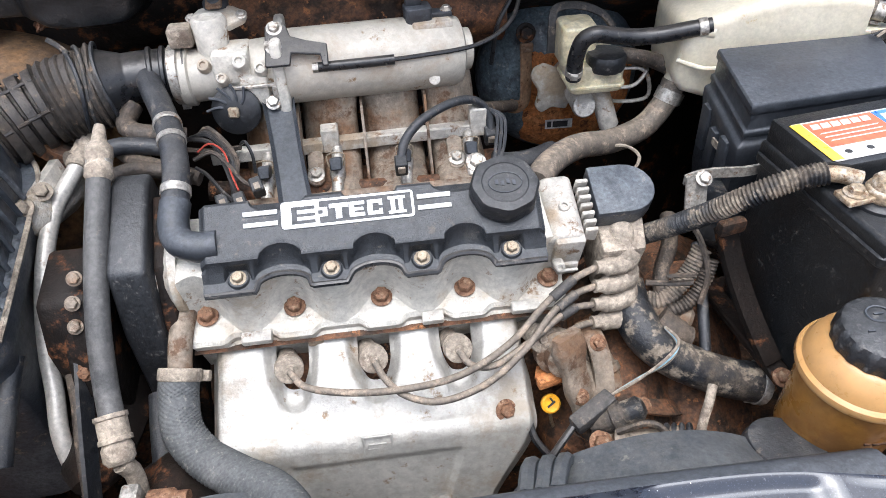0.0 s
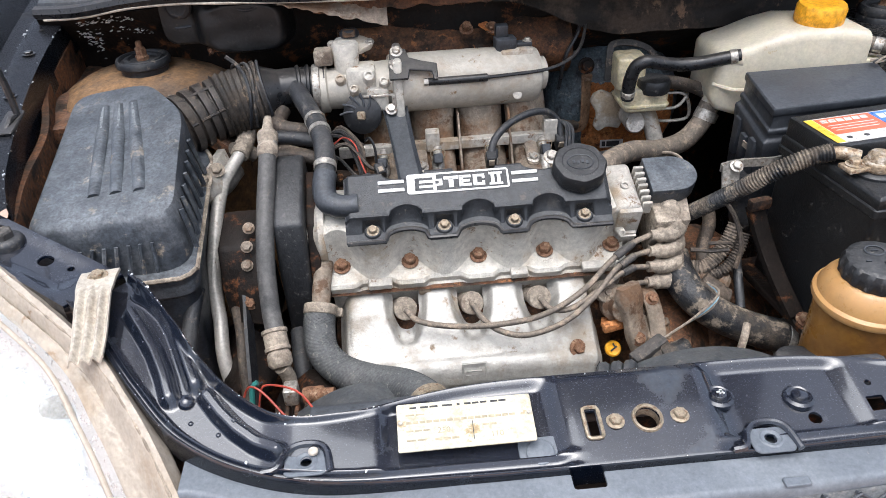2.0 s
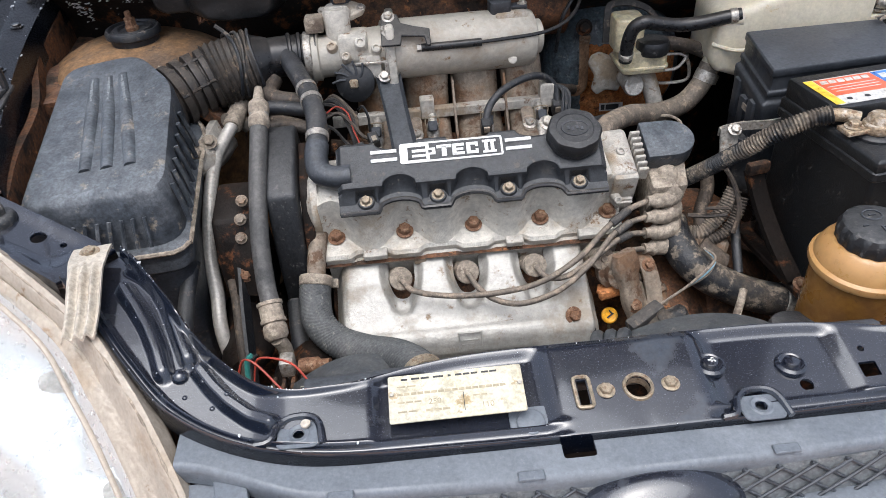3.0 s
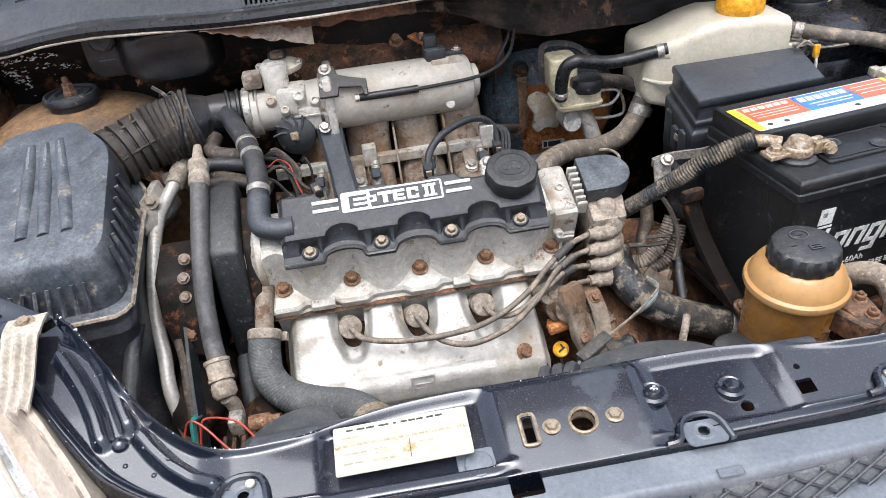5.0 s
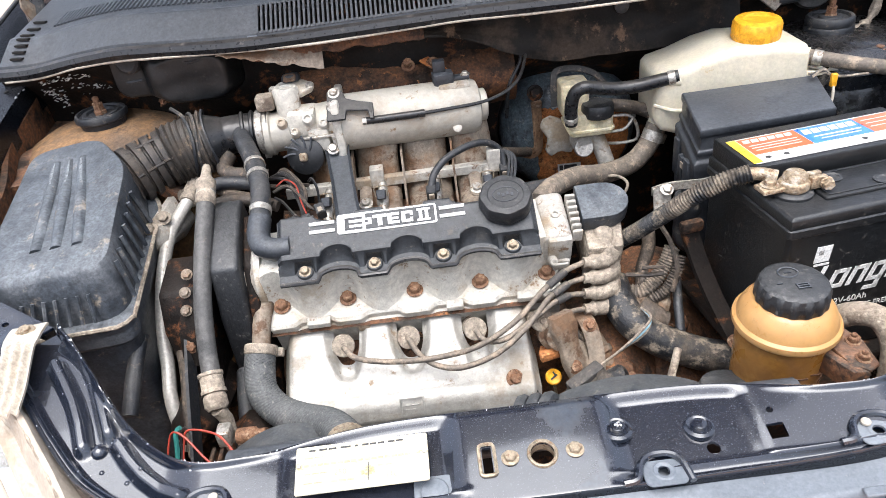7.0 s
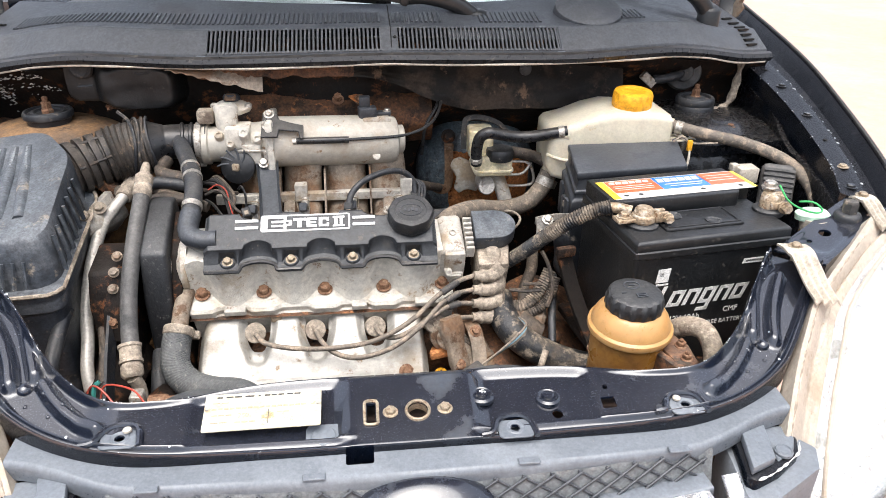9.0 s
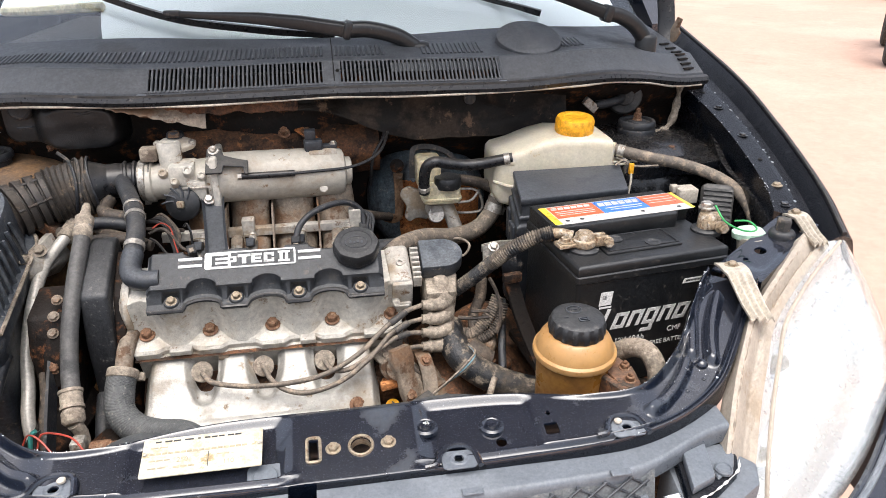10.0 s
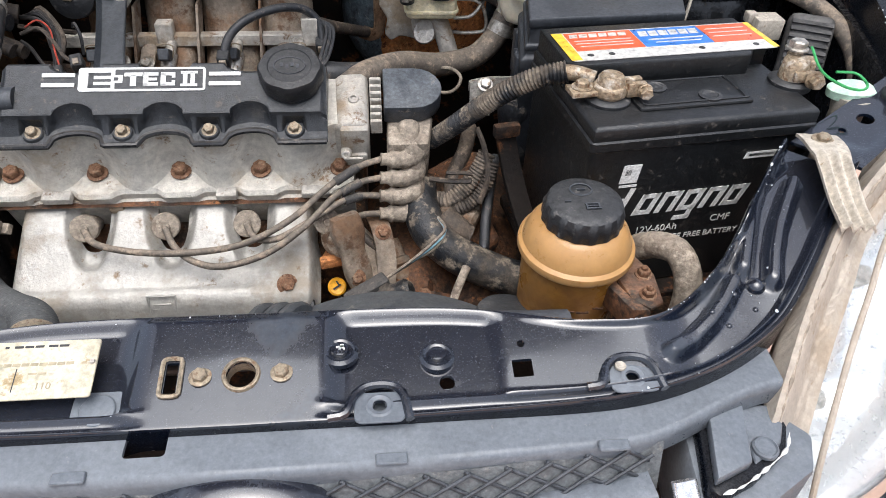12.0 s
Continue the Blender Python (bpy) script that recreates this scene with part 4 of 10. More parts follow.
for s in (-1, 1):
    g = Geo()
    prism(g, [(s * a, b) for a, b in ((0.330, 0.290), (0.372, 0.300), (0.405, 0.290), (0.428, 0.262), (0.414, 0.232), (0.326, 0.184), (0.318, 0.205))], 0.700, 0.784)
    part("end_block", g, trim_mat, grille, "grey plastic end block with a stepped ledge", bevel=0.005)
    g = Geo()
    prism(g, [(s * a, b) for a, b in ((0.340, 0.296), (0.384, 0.302), (0.400, 0.285), (0.402, 0.262), (0.392, 0.243), (0.360, 0.222), (0.328, 0.209), (0.322, 0.216))], 0.775, 0.797)
    pad = part("end_pad", g, wing_mat, grille, "black raised pad with chipped white edges", bevel=0.003)
    g = Geo()
    prism(g, [(s * a, b) for a, b in ((0.366, 0.282), (0.397, 0.280), (0.397, 0.262), (0.388, 0.246), (0.362, 0.231))], 0.7965, 0.7995)
    part("pad_face", g, trim_mat, pad, "grey worn face", bevel=0.001, segs=1)
    g = Geo()
    prism(g, [(s * a, b) for a, b in ((0.346, 0.292), (0.374, 0.293), (0.356, 0.228), (0.3255, 0.216))], 0.797, 0.808)
    part("end_tab", g, trim_mat, grille, bevel=0.002)
    g = Geo()
    lathe(g, [(0.0095, 0), (0.0095, 0.003), (0.008, 0.0045), (0.007, 0.003)], Matrix.Translation((s * 0.3735, 0.242, 0.799)), 24)
    part("clip", g, trim_mat, grille)
    # bare edge along the pad's front and back corner
    g = Geo()
    for line in ([(0.330, 0.2105, 0.797), (0.345, 0.2150, 0.797), (0.360, 0.2225, 0.797), (0.378, 0.2330, 0.797), (0.392, 0.2430, 0.797), (0.4005, 0.256, 0.797)], [(0.376, 0.2985, 0.797), (0.388, 0.297, 0.797), (0.396, 0.289, 0.797)]):
        tube(g, [(s * x, y, z) for x, y, z in line], 0.0014, 6, 0.002, rfun=lambda q: 0.0003 + 0.0016 * abs(math.sin(q * 260) * math.sin(q * 97 + 1)))
    part("chipped_edge", g, white_print, grille, "chipped bare edge", smooth=False)

bumper = thing("front_bumper", (0, 0.1, 0.2), "dark painted front bumper below the grille and headlamps", "bumper")
g = Geo()


BUMP = [(0, 0.125, 0.700), (0.20, 0.130, 0.698), (0.38, 0.180, 0.690), (0.47, 0.232, 0.664), (0.56, 0.276, 0.645), (0.65, 0.333, 0.646), (0.73, 0.398, 0.668), (0.785, 0.460, 0.690), (0.825, 0.55, 0.70), (0.84, 0.70, 0.70)]


def bumper_point(u, v):
    s = -1 if u < 0.5 else 1
    w = abs(u - 0.5) * 2
    p = along(BUMP, w)
    q = along(BUMP, min(1, w + 0.02)) - along(BUMP, max(0, w - 0.02))
    out = Vector((q.y, -q.x, 0)).normalized()
    p = p + out * (0.085 * math.sin(min(1, v * 2.2) * math.pi / 2)) + Vector((0, 0, 0.004 - 0.035 * min(1, v * 3) - 0.42 * max(0, v - 0.25)))
    return (s * p.x, p.y, p.z)


sheet(g, bumper_point, 80, 24, (0, 0.006, -0.004))
part("shell", g, paint, bumper)
g = Geo()
tube(g, [tuple(Vector(bumper_point(0.5 + 0.5 * k / 40, 0.03)) + Vector((0, 0, 0.003))) for k in range(-36, 37)], 0.005, 8, 0.02)
part("edge_strip", g, trim_mat, bumper, "grey edge strip below the headlamps")

# ---- cowl under the windscreen ----
COWL_F = [(0, 0.866, 1.080), (0.15, 0.866, 1.078), (0.30, 0.871, 1.076), (0.42, 0.890, 1.078), (0.49, 0.908, 1.077), (0.56, 0.925, 1.069), (0.63, 0.945, 1.057), (0.70, 0.966, 1.053)]
COWL_R = [(0, 1.03, 1.131), (0.15, 1.035, 1.132), (0.30, 1.065, 1.134), (0.42, 1.092, 1.131), (0.49, 1.115, 1.126), (0.56, 1.14, 1.121), (0.61, 1.16, 1.119), (0.665, 1.18, 1.118)]


def cowl_point(u, v):
    x = (u - 0.5) * 2
    s = 1 if x >= 0 else -1
    a, b = along(COWL_F, abs(x)), along(COWL_R, abs(x))
    span = b.y - a.y
    if v < 0.1:
        k = v / 0.1
        y, z = a.y + 0.004 * k, a.z - 0.012 + 0.016 * k
    elif v < 0.42:
        k = (v - 0.1) / 0.32
        y, z = a.y + 0.004 + 0.040 * k, a.z + 0.004 + 0.030 * k
    elif v < 0.47:
        k = (v - 0.42) / 0.05
        y, z = a.y + 0.044 + 0.008 * k, a.z + 0.034 - 0.001 * k
    else:
        k = (v - 0.47) / 0.53
        y = a.y + 0.052 + (span - 0.052) * k
        z = (a.z + 0.033) + (b.z - a.z - 0.033) * k
    return Vector((s * (abs(a.x) + (abs(b.x) - abs(a.x)) * v), y, z))


cowl = thing("windscreen_cowl", (0, 0.95, 1.05), "dark grey plastic windscreen cowl with slotted air grilles, dusty", "cowl panel")
g = Geo()
NU, NV = 240, 40


def in_slot(x, v):
    return 0.125 < v < 0.40 and (-0.281 < x < -0.006 or 0.019 < x < 0.285)


w = NV + 1
vs = [cowl_point(i / NU, j / NV) for i in range(NU + 1) for j in range(w)]
fs = []
for i in range(NU):
    for j in range(NV):
        c = (vs[i * w + j] + vs[(i + 1) * w + j + 1]) / 2
        if not in_slot(c.x, (j + 0.5) / NV):
            fs.append((i * w + j, (i + 1) * w + j, (i + 1) * w + j + 1, i * w + j + 1))
g.add(vs, fs)
part("panel", g, cowl_mat, cowl, angle=28)
slat = Geo()
box(slat, (0, 0, 0), (0.0030, 0.0500, 0.006))
slat_me = part("slat", slat, cowl_mat, cowl, smooth=False)
slat_tilt = Matrix.Rotation(math.atan2(0.030, 0.040), 4, "X")


def cowl_u(x):
    lo, hi = 0.0, 1.0
    for _ in range(30):
        m = (lo + hi) / 2
        if cowl_point(m, 0.27).x < x:
            lo = m
        else:
            hi = m
    return lo


first = True
for x0, n in ((-0.281, 41), (0.0215, 40)):
    for k in range(n + 1):
        x = x0 + 0.0066 * k
        p = cowl_point(cowl_u(x), 0.2625)
        ob = slat_me if first else new("slat", slat_me.data)
        if not first:
            ob.parent = cowl
        ob.matrix_parent_inverse = Matrix.Translation((0, -0.95, -1.05))
        ob.matrix_basis = Matrix.Translation(p - Vector((0, 0, 0.0022))) @ slat_tilt
        first = False
g = Geo()
sheet(g, lambda u, v: cowl_point(cowl_u(0.10 + 0.183 * u), 0.28 + 0.12 * v) + Vector((0, 0.001, -0.004)), 12, 2, (0, 0.001, -0.001))
part("slot_liner", g, cowl_mat, cowl, "patched grille slots")
g = Geo()
tube(g, [tuple(cowl_point(cowl_u(0.0065), v) + Vector((0, 0, 0.0004))) for v in (0.08, 0.2, 0.3, 0.4, 0.47, 0.6, 0.8, 0.97)], 0.0009, 6, 0.01)
part("joint", g, black_hole, cowl, "narrow joint between the two halves")
# fine ribs behind the grille
rib_me = None
for s, x0, x1 in ((1, -0.62, -0.002), (1, 0.012, 0.10), (1, 0.16, 0.27), (1, 0.40, 0.47)):
    n = int((x1 - x0) / 0.0078)
    for k in range(n):
        x = x0 + 0.0078 * k
        p, q = cowl_point(cowl_u(x), 0.545), cowl_point(cowl_u(x), 0.82)
        if rib_me is None:
            gg = Geo()
            lathe(gg, [(0.0029, 0.0), (0.0027, 0.046), (0.001, 0.053)], None, 6)
            ob = part("rib", gg, cowl_mat, cowl)
            rib_me = ob.data
        else:
            ob = new("rib", rib_me)
            ob.parent = cowl
        ob.matrix_parent_inverse = Matrix.Translation((0, -0.95, -1.05))
        ob.matrix_basis = aim(p, q - p)
p = cowl_point(cowl_u(0.355), 0.66)
g = Geo()
lathe(g, [(0.060, -0.004), (0.058, 0.012), (0.052, 0.017), (0.001, 0.019)], aim(p, (0, -0.35, 1)), 36)
part("round_cap", g, cowl_mat, cowl)
for x in (-0.289, 0.283, 0.0125):
    p = cowl_point(cowl_u(x), 0.06 if abs(x) > 0.1 else 0.27)
    g = Geo()
    lathe(g, [(0.0085 if abs(x) > 0.1 else 0.003, 0), (0.007 if abs(x) > 0.1 else 0.002, 0.002)], aim(p + Vector((0, -0.001, 0.001)), (0, -0.6, 1)), 16)
    part("clip", g, trim_mat if abs(x) > 0.1 else black_hole, cowl)
for s in (-1, 1):
    for k in range(7):
        g = Geo()
        p = cowl_point(0.5 + s * 0.468, 0.16 + 0.075 * k)
        box(g, (0, 0, 0), (0.022, 0.0065, 0.003), Matrix.Translation(p + Vector((0, 0, 0.002))) @ Matrix.Rotation(s * 0.35, 4, "Z"))
        part("vent_slot", g, black_hole, cowl, smooth=False)
g = Geo()
tube(g, [tuple(cowl_point(cowl_u(x), 0.0) + Vector((0, -0.001, 0.004))) for x in (-0.70, -0.63, -0.56, -0.49, -0.42, -0.3, -0.15, 0, 0.15, 0.3, 0.42, 0.49, 0.56, 0.63, 0.70)], 0.0095, 8, 0.02)
part("front_seal", g, rubber_clean, cowl, "black rubber seal along the edge")
g = Geo()
tube(g, [tuple(cowl_point(cowl_u(x), 0.0) + Vector((0, -0.007 + 0.002 * (i % 2), -0.005 + 0.001 * (i % 3)))) for i, x in enumerate((-0.68, -0.62, -0.56, -0.49, -0.42, -0.3, -0.2, -0.1, 0, 0.1, 0.2, 0.3, 0.42, 0.49, 0.56, 0.62, 0.68))], 0.0021, 6, 0.01)
part("seal_lip", g, beige_plastic, cowl, "dusty pale lip")

# ---- windscreen, sunshade and cabin ----
screen = thing("windscreen", (0, 1.3, 1.12), "curved clear windscreen above the cowl", "windscreen", kind="structure")


def screen_point(u, v, off=0.0):
    b = cowl_point(u, 1.0)
    p = Vector((b.x * (1 - 0.12 * v), b.y + 0.005 + 0.85 * v, b.z - 0.006 + 0.50 * v))
    return p + Vector((0, -0.5, 0.86)) * off


g = Geo()
sheet(g, lambda u, v: screen_point(u, v), 40, 10, (0, 0.003, -0.004))
ob = part("pane", g, screen_glass, screen)
ob.visible_shadow = False
shade = thing("sunshade", (0, 1.4, 1.2), "white and silver folding sunshade with a cream edge inside the windscreen", "sunshade")
g = Geo()


def shade_low(u):
    return 0.02 + 0.10 * smooth01(0.300, 0.285, u)


sheet(g, lambda u, v: screen_point(0.04 + 0.92 * u, shade_low(0.04 + 0.92 * u) + (0.92 - shade_low(0.04 + 0.92 * u)) * v, -0.022), 120, 8, (0, 0.004, -0.004))
part("panel", g, shade_cloth, shade)
g = Geo()
tube(g, [tuple(screen_point(0.06 + 0.23 * k / 5, 0.118, -0.016)) for k in range(6)], 0.009, 8, 0.02)
part("edge_binding", g, yellow_cream, shade, "pale cream bound edge")
cabin = thing("cabin", (0, 1.7, 1.0), "dark car cabin behind the windscreen", "car cabin", kind="structure")
g = Geo()
sheet(g, lambda u, v: ((u - 0.5) * 1.36, 1.08 + 0.9 * v, 1.085 - 0.02 * v), 8, 8, (0, 0, -0.02))
part("dashboard", g, rubber_clean, cabin)
g = Geo()
sheet(g, lambda u, v: ((u - 0.5) * 1.25, 1.95 + 1.6 * v, 1.60 - 0.25 * (2 * v - 1) ** 4), 10, 16, (0, 0, 0.02))
part("roof", g, paint, cabin)
for s in (-1, 1):
    g = Geo()
    prism_x(g, [(1.30, 1.10), (1.36, 1.14), (2.0, 1.56), (3.5, 1.40), (3.5, 0.5), (1.30, 0.5)], s * 0.74, s * 0.78)
    part("side", g, paint, cabin)
g = Geo()
box(g, (0, 3.5, 1.0), (1.5, 0.03, 1.0))
part("rear", g, plastic, cabin)

# ---- wipers ----
def wiper(piv, elbow, tip, blade):
    wp = thing("wiper", piv, "thick black wiper arm with rubber blade, parked on the windscreen", "wiper", "wipers")
    a, b = Vector(piv), Vector(elbow)
    g = Geo()
    tube(g, [piv, tuple(a.lerp(b, 0.3) + Vector((0, 0, 0.013))), tuple(a.lerp(b, 0.7) + Vector((0, 0, 0.011))), elbow], 1, 12, 0.006, section=rounded(0.030, 0.027, 0.010, 4))
    part("arm_base", g, wiper_mat, wp)
    g = Geo()
    lathe(g, [(0.020, -0.03), (0.020, 0.008), (0.017, 0.013), (0.009, 0.016), (0.002, 0.016)], Matrix.Translation(piv), 28)
    part("pivot_cap", g, wiper_mat, wp)
    g = Geo()
    box(g, (0, 0, 0), (0.014, 0.033, 0.030), Matrix.Translation(elbow) @ Matrix.Rotation(math.atan2(elbow[1] - piv[1], piv[0] - elbow[0]), 4, "Z") @ Matrix.Rotation(0.25, 4, "Y"))
    part("knuckle", g, wiper_mat, wp, bevel=0.004)
    g = Geo()
    mid = b.lerp(Vector(tip), 0.5) + Vector((0, 0, 0.006))
    loft(g, [[tuple(p + Vector((0, w * c, 0.95 * w * d))) for c, d in ((-0.5, -0.5), (0.5, -0.5), (0.5, 0.3), (0.25, 0.5), (-0.25, 0.5), (-0.5, 0.3))] for p, w in ((b, 0.026), (b.lerp(mid, 0.5) + Vector((0, 0, 0.002)), 0.024), (mid, 0.020), (mid.lerp(Vector(tip), 0.6), 0.013), (Vector(tip), 0.011))])
    part("arm", g, wiper_mat, wp, bevel=0.0015)
    g = Geo()
    box(g, (0, 0, 0), (0.030, 0.014, 0.012), Matrix.Translation(tip) @ Matrix.Rotation(math.atan2(tip[1] - elbow[1], tip[0] - elbow[0]), 4, "Z"))
    part("hook", g, rubber_clean, wp, bevel=0.003)
    g = Geo()
    tube(g, list(blade), 1, 8, 0.02, section=[(0.005, 0.005), (-0.005, 0.005), (-0.002, -0.007), (0.002, -0.007)])
    part("blade", g, rubber_clean, wp)


wiper((0.160, 0.985, 1.112), (0.036, 0.985, 1.150), (-0.262, 1.075, 1.172), ((-0.47, 1.225, 1.212), (-0.275, 1.09, 1.166), (-0.13, 1.058, 1.146), (0.015, 1.045, 1.132)))
wiper((0.588, 1.000, 1.112), (0.507, 1.000, 1.164), (0.269, 1.25, 1.232), ((0.05, 1.43, 1.315), (0.24, 1.215, 1.202), (0.42, 1.125, 1.152)))

# ---- bonnet held open above ----
bonnet = thing("bonnet", (0, 1.1, 1.25), "black bonnet held open above the engine bay", "bonnet")
g = Geo()


def bonnet_point(u, v):
    x = (u - 0.5) * 1.42 * (1 - 0.14 * v)
    return (x, 1.19 - 0.56 * v + 0.03 * math.sin(v * math.pi), 1.36 + 0.66 * v - 0.05 * (2 * u - 1) ** 2)


sheet(g, bonnet_point, 24, 16, (0, 0.025, 0.015))
part("panel", g, paint_bay, bonnet)
for s in (-1, 1):
    g = Geo()
    tube(g, [(s * 0.685, 1.12, 1.06), (s * 0.70, 1.15, 1.12), (s * 0.69, 1.17, 1.22), (s * 0.66, 1.19, 1.38)], 1, 8, 0.01, section=rounded(0.034, 0.012, 0.004, 2))
    part("hinge", g, rubber_clean, bonnet)
    g = Geo()
    prism(g, [(0.0, 0.0), (0.010, 0.004), (0.018, 0.022), (0.012, 0.030), (0.016, 0.048), (0.004, 0.052), (-0.006, 0.026)], 0, 0.004, aim((s * 0.690, 1.10, 1.09), (-s, -0.6, 0.2)))
    part("hinge_plate", g, alloy_dark, bonnet, "scuffed bare metal hinge plate", bevel=0.001, segs=1)
    for dx, dy, dz in ((0.0, -0.02, 0.0), (0.004, -0.055, -0.006), (-0.006, 0.02, 0.002)):
        hex_bolt((s * (0.688 + dx), 1.075 + dy, 1.052 + dz), (0, 0, 1), 0.008, alloy_dark, bonnet, 1.6, 0.7)
prop = thing("bonnet_prop", (-0.665, 0.62, 0.95), "thin black bonnet prop rod standing in the wing rail", "prop rod")
g = Geo()
tube(g, [(-0.668, 0.72, 0.968), (-0.664, 0.745, 0.985), (-0.664, 0.752, 1.0), (-0.68, 0.77, 1.25), (-0.62, 0.847, 1.745)], 0.0042, 8, 0.02)
part("rod", g, rubber_clean, prop)
g = Geo()
prism(g, rounded(0.022, 0.05, 0.004), 0, 0.004, aim((-0.667, 0.735, 0.972), (0, -0.2, 1)))
part("grommet", g, rubber_clean, prop, bevel=0.001, segs=1)

# ---- the bay: firewall, inner wings, floor ----
g = Geo()


def firewall_point(u, v):
    x = (u - 0.5) * 1.44
    z = 1.09 - 0.055 * smooth01(0.25, 0.60, abs(x)) - 0.72 * v
    y = 0.935 + 0.05 * smooth01(0, 0.1, v) + 0.085 * smooth01(0.18, 0.3, v) + 0.06 * smooth01(0.3, 0.72, abs(x))
    y += 0.012 * math.sin(x * 17) * smooth01(0.05, 0.2, v) - 0.02 * math.exp(-((x + 0.42) / 0.09) ** 2 - ((z - 0.99) / 0.05) ** 2) * 1.6
    return (x, y, z)


sheet(g, firewall_point, 90, 40, (0, 0.02, 0))
wall = tagged(part("wall_firewall", g, bay_dark), "grimy black firewall at the back of the engine bay", "firewall", kind="structure")
for s in (-1, 1):
    g = Geo()

    def inner(u, v, s=s):
        y = 0.575 + 0.625 * u
        a = along(RAIL_IN, 1 - min(1, max(0, (y - 0.585) / 0.66)))
        z = a.z - 0.02 - 0.6 * v
        x = a.x + 0.004 - 0.05 * smooth01(0.1, 0.5, v) + 0.004 * math.sin(y * 30)
        return (s * x, y, z)

    sheet(g, inner, 40, 24, (s * 0.01, 0, 0))
    tagged(part("wall_inner_wing", g, bay_rust if s < 0 else paint_bay), "rusty inner wing wall of the engine bay" if s < 0 else "black painted inner wing wall of the engine bay", "inner wing", kind="structure")
g = Geo()
sheet(g, lambda u, v: ((u - 0.5) * 1.36, 0.30 + 0.95 * v, 0.42 + 0.02 * noise.noise(Vector((u * 9, v * 9, 0)))), 40, 30, (0, 0, -0.02))
tagged(part("bay_floor", g, bay_rust), "dark grimy undertray below the engine", "undertray", kind="structure")

# suspension towers
for s, ma in ((-1, ochre_rust), (1, paint_bay)):
    tower = thing("suspension_tower", (s * 0.57, 0.95, 0.6), "rusty brown suspension tower" if s < 0 else "black painted suspension tower", "suspension tower")
    cx, cy = s * 0.568, 0.955
    g = Geo()
    lathe(g, [(0.17, -0.42), (0.155, -0.14), (0.145, -0.06), (0.128, -0.034), (0.095, -0.018), (0.055, -0.010), (0.03, -0.010)], Matrix.Translation((cx, cy, 0.965)), 40)
    part("tower", g, ma, tower)
    g = Geo()
    ring = [(0.054, -0.02), (0.055, -0.006), (0.063, -0.003), (0.064, 0.004), (0.060, 0.009), (0.055, 0.009), (0.052, 0.004), (0.046, 0.004), (0.043, 0.008), (0.034, 0.008), (0.031, 0.004), (0.014, 0.004)]
    if s > 0:
        ring = [(0.055, -0.03), (0.058, -0.010), (0.055, -0.006), (0.057, -0.002), (0.056, 0.006), (0.052, 0.010), (0.044, 0.010), (0.042, 0.005), (0.030, 0.004), (0.026, 0.009), (0.016, 0.010), (0.014, 0.004)]
    topm = Matrix.Translation((cx, cy, 0.968)) @ Matrix.Diagonal((0.62, 0.62, 0.85, 1))
    lathe(g, ring, topm, 40)
    part("top_mount", g, rubber, tower, "round rubber top mount")
    g = Geo()
    lathe(g, [(0.016, 0.004), (0.016, 0.010), (0.013, 0.012), (0.013, 0.024), (0.009, 0.026)], topm, 6)
    lathe(g, [(0.0075, 0.02), (0.0075, 0.034), (0.005, 0.036)], topm, 12)
    part("top_nut", g, rusty_bolt, tower, "rusty top nut")
g = Geo()
sheet(g, lambda u, v: (-0.69 + 0.27 * u, 0.80 + 0.28 * v, 0.935 + 0.012 * noise.noise(Vector((u * 4, v * 4, 2))) - 0.05 * smooth01(0.72, 1, u)), 24, 24, (0, 0, -0.02))
tagged(part("bay_shelf", g, tower_rust), "rusty brown sheet metal shelf round the suspension tower", "inner wing", kind="structure")
g = Geo()
sheet(g, lambda u, v: (0.69 - 0.25 * u, 0.80 + 0.30 * v, 0.938 + 0.008 * noise.noise(Vector((u * 4, v * 4, 5))) - 0.05 * smooth01(0.75, 1, u)), 24, 24, (0, 0, -0.02))
tagged(part("bay_shelf", g, paint_bay), "black sheet metal shelf round the suspension tower", "inner wing", kind="structure")


# ---- the engine, leaning forward in the bay ----
ENG = pose(0, 0.63, 0.80, 20)
HB = [-0.282, -0.196, -0.109, -0.024, 0.062]
VB = [-0.237, -0.151, -0.066, 0.0195]


def eng(x, y, z):
    return ENG @ Vector((x, y, z))


def niche(x):
    """1 in the hollows over the head bolts, 0 on the ridges at the cover's bolts."""
    d = min(abs(x - b) for b in HB)
    return (0.5 + 0.5 * math.cos(math.pi * min(1, d / 0.0428))) ** 1.15


engine = thing("engine", (-0.1, 0.68, 0.45), "four-cylinder petrol engine with a black valve cover, dusty and stained", "engine")

# cylinder head with its ledge
g = Geo()
NX = 150


def head_ring(x):
    n = niche(x)
    yf = -0.010 + 0.022 * n
    d = min(abs(x - b) for b in HB)
    boss = smooth01(0.026, 0.014, d)
    led = -0.012 + 0.003 * boss
    return [(x, y, z) for y, z in ((yf + 0.002, 0.049), (yf, 0.042), (yf - 0.001, 0.012), (yf - 0.003 - 0.006 * (1 - n), led + 0.006), (yf - 0.008 - 0.004 * (1 - n), led), (-0.020 - 0.008 * boss, led), (-0.024 - 0.008 * boss, led - 0.004),
                                    (-0.024 - 0.006 * boss, -0.024), (-0.030, -0.026), (-0.030, -0.031), (-0.026, -0.034), (-0.024, -0.10), (-0.02, -0.19), (0.105, -0.19), (0.098, 0.0), (0.080, 0.046))]


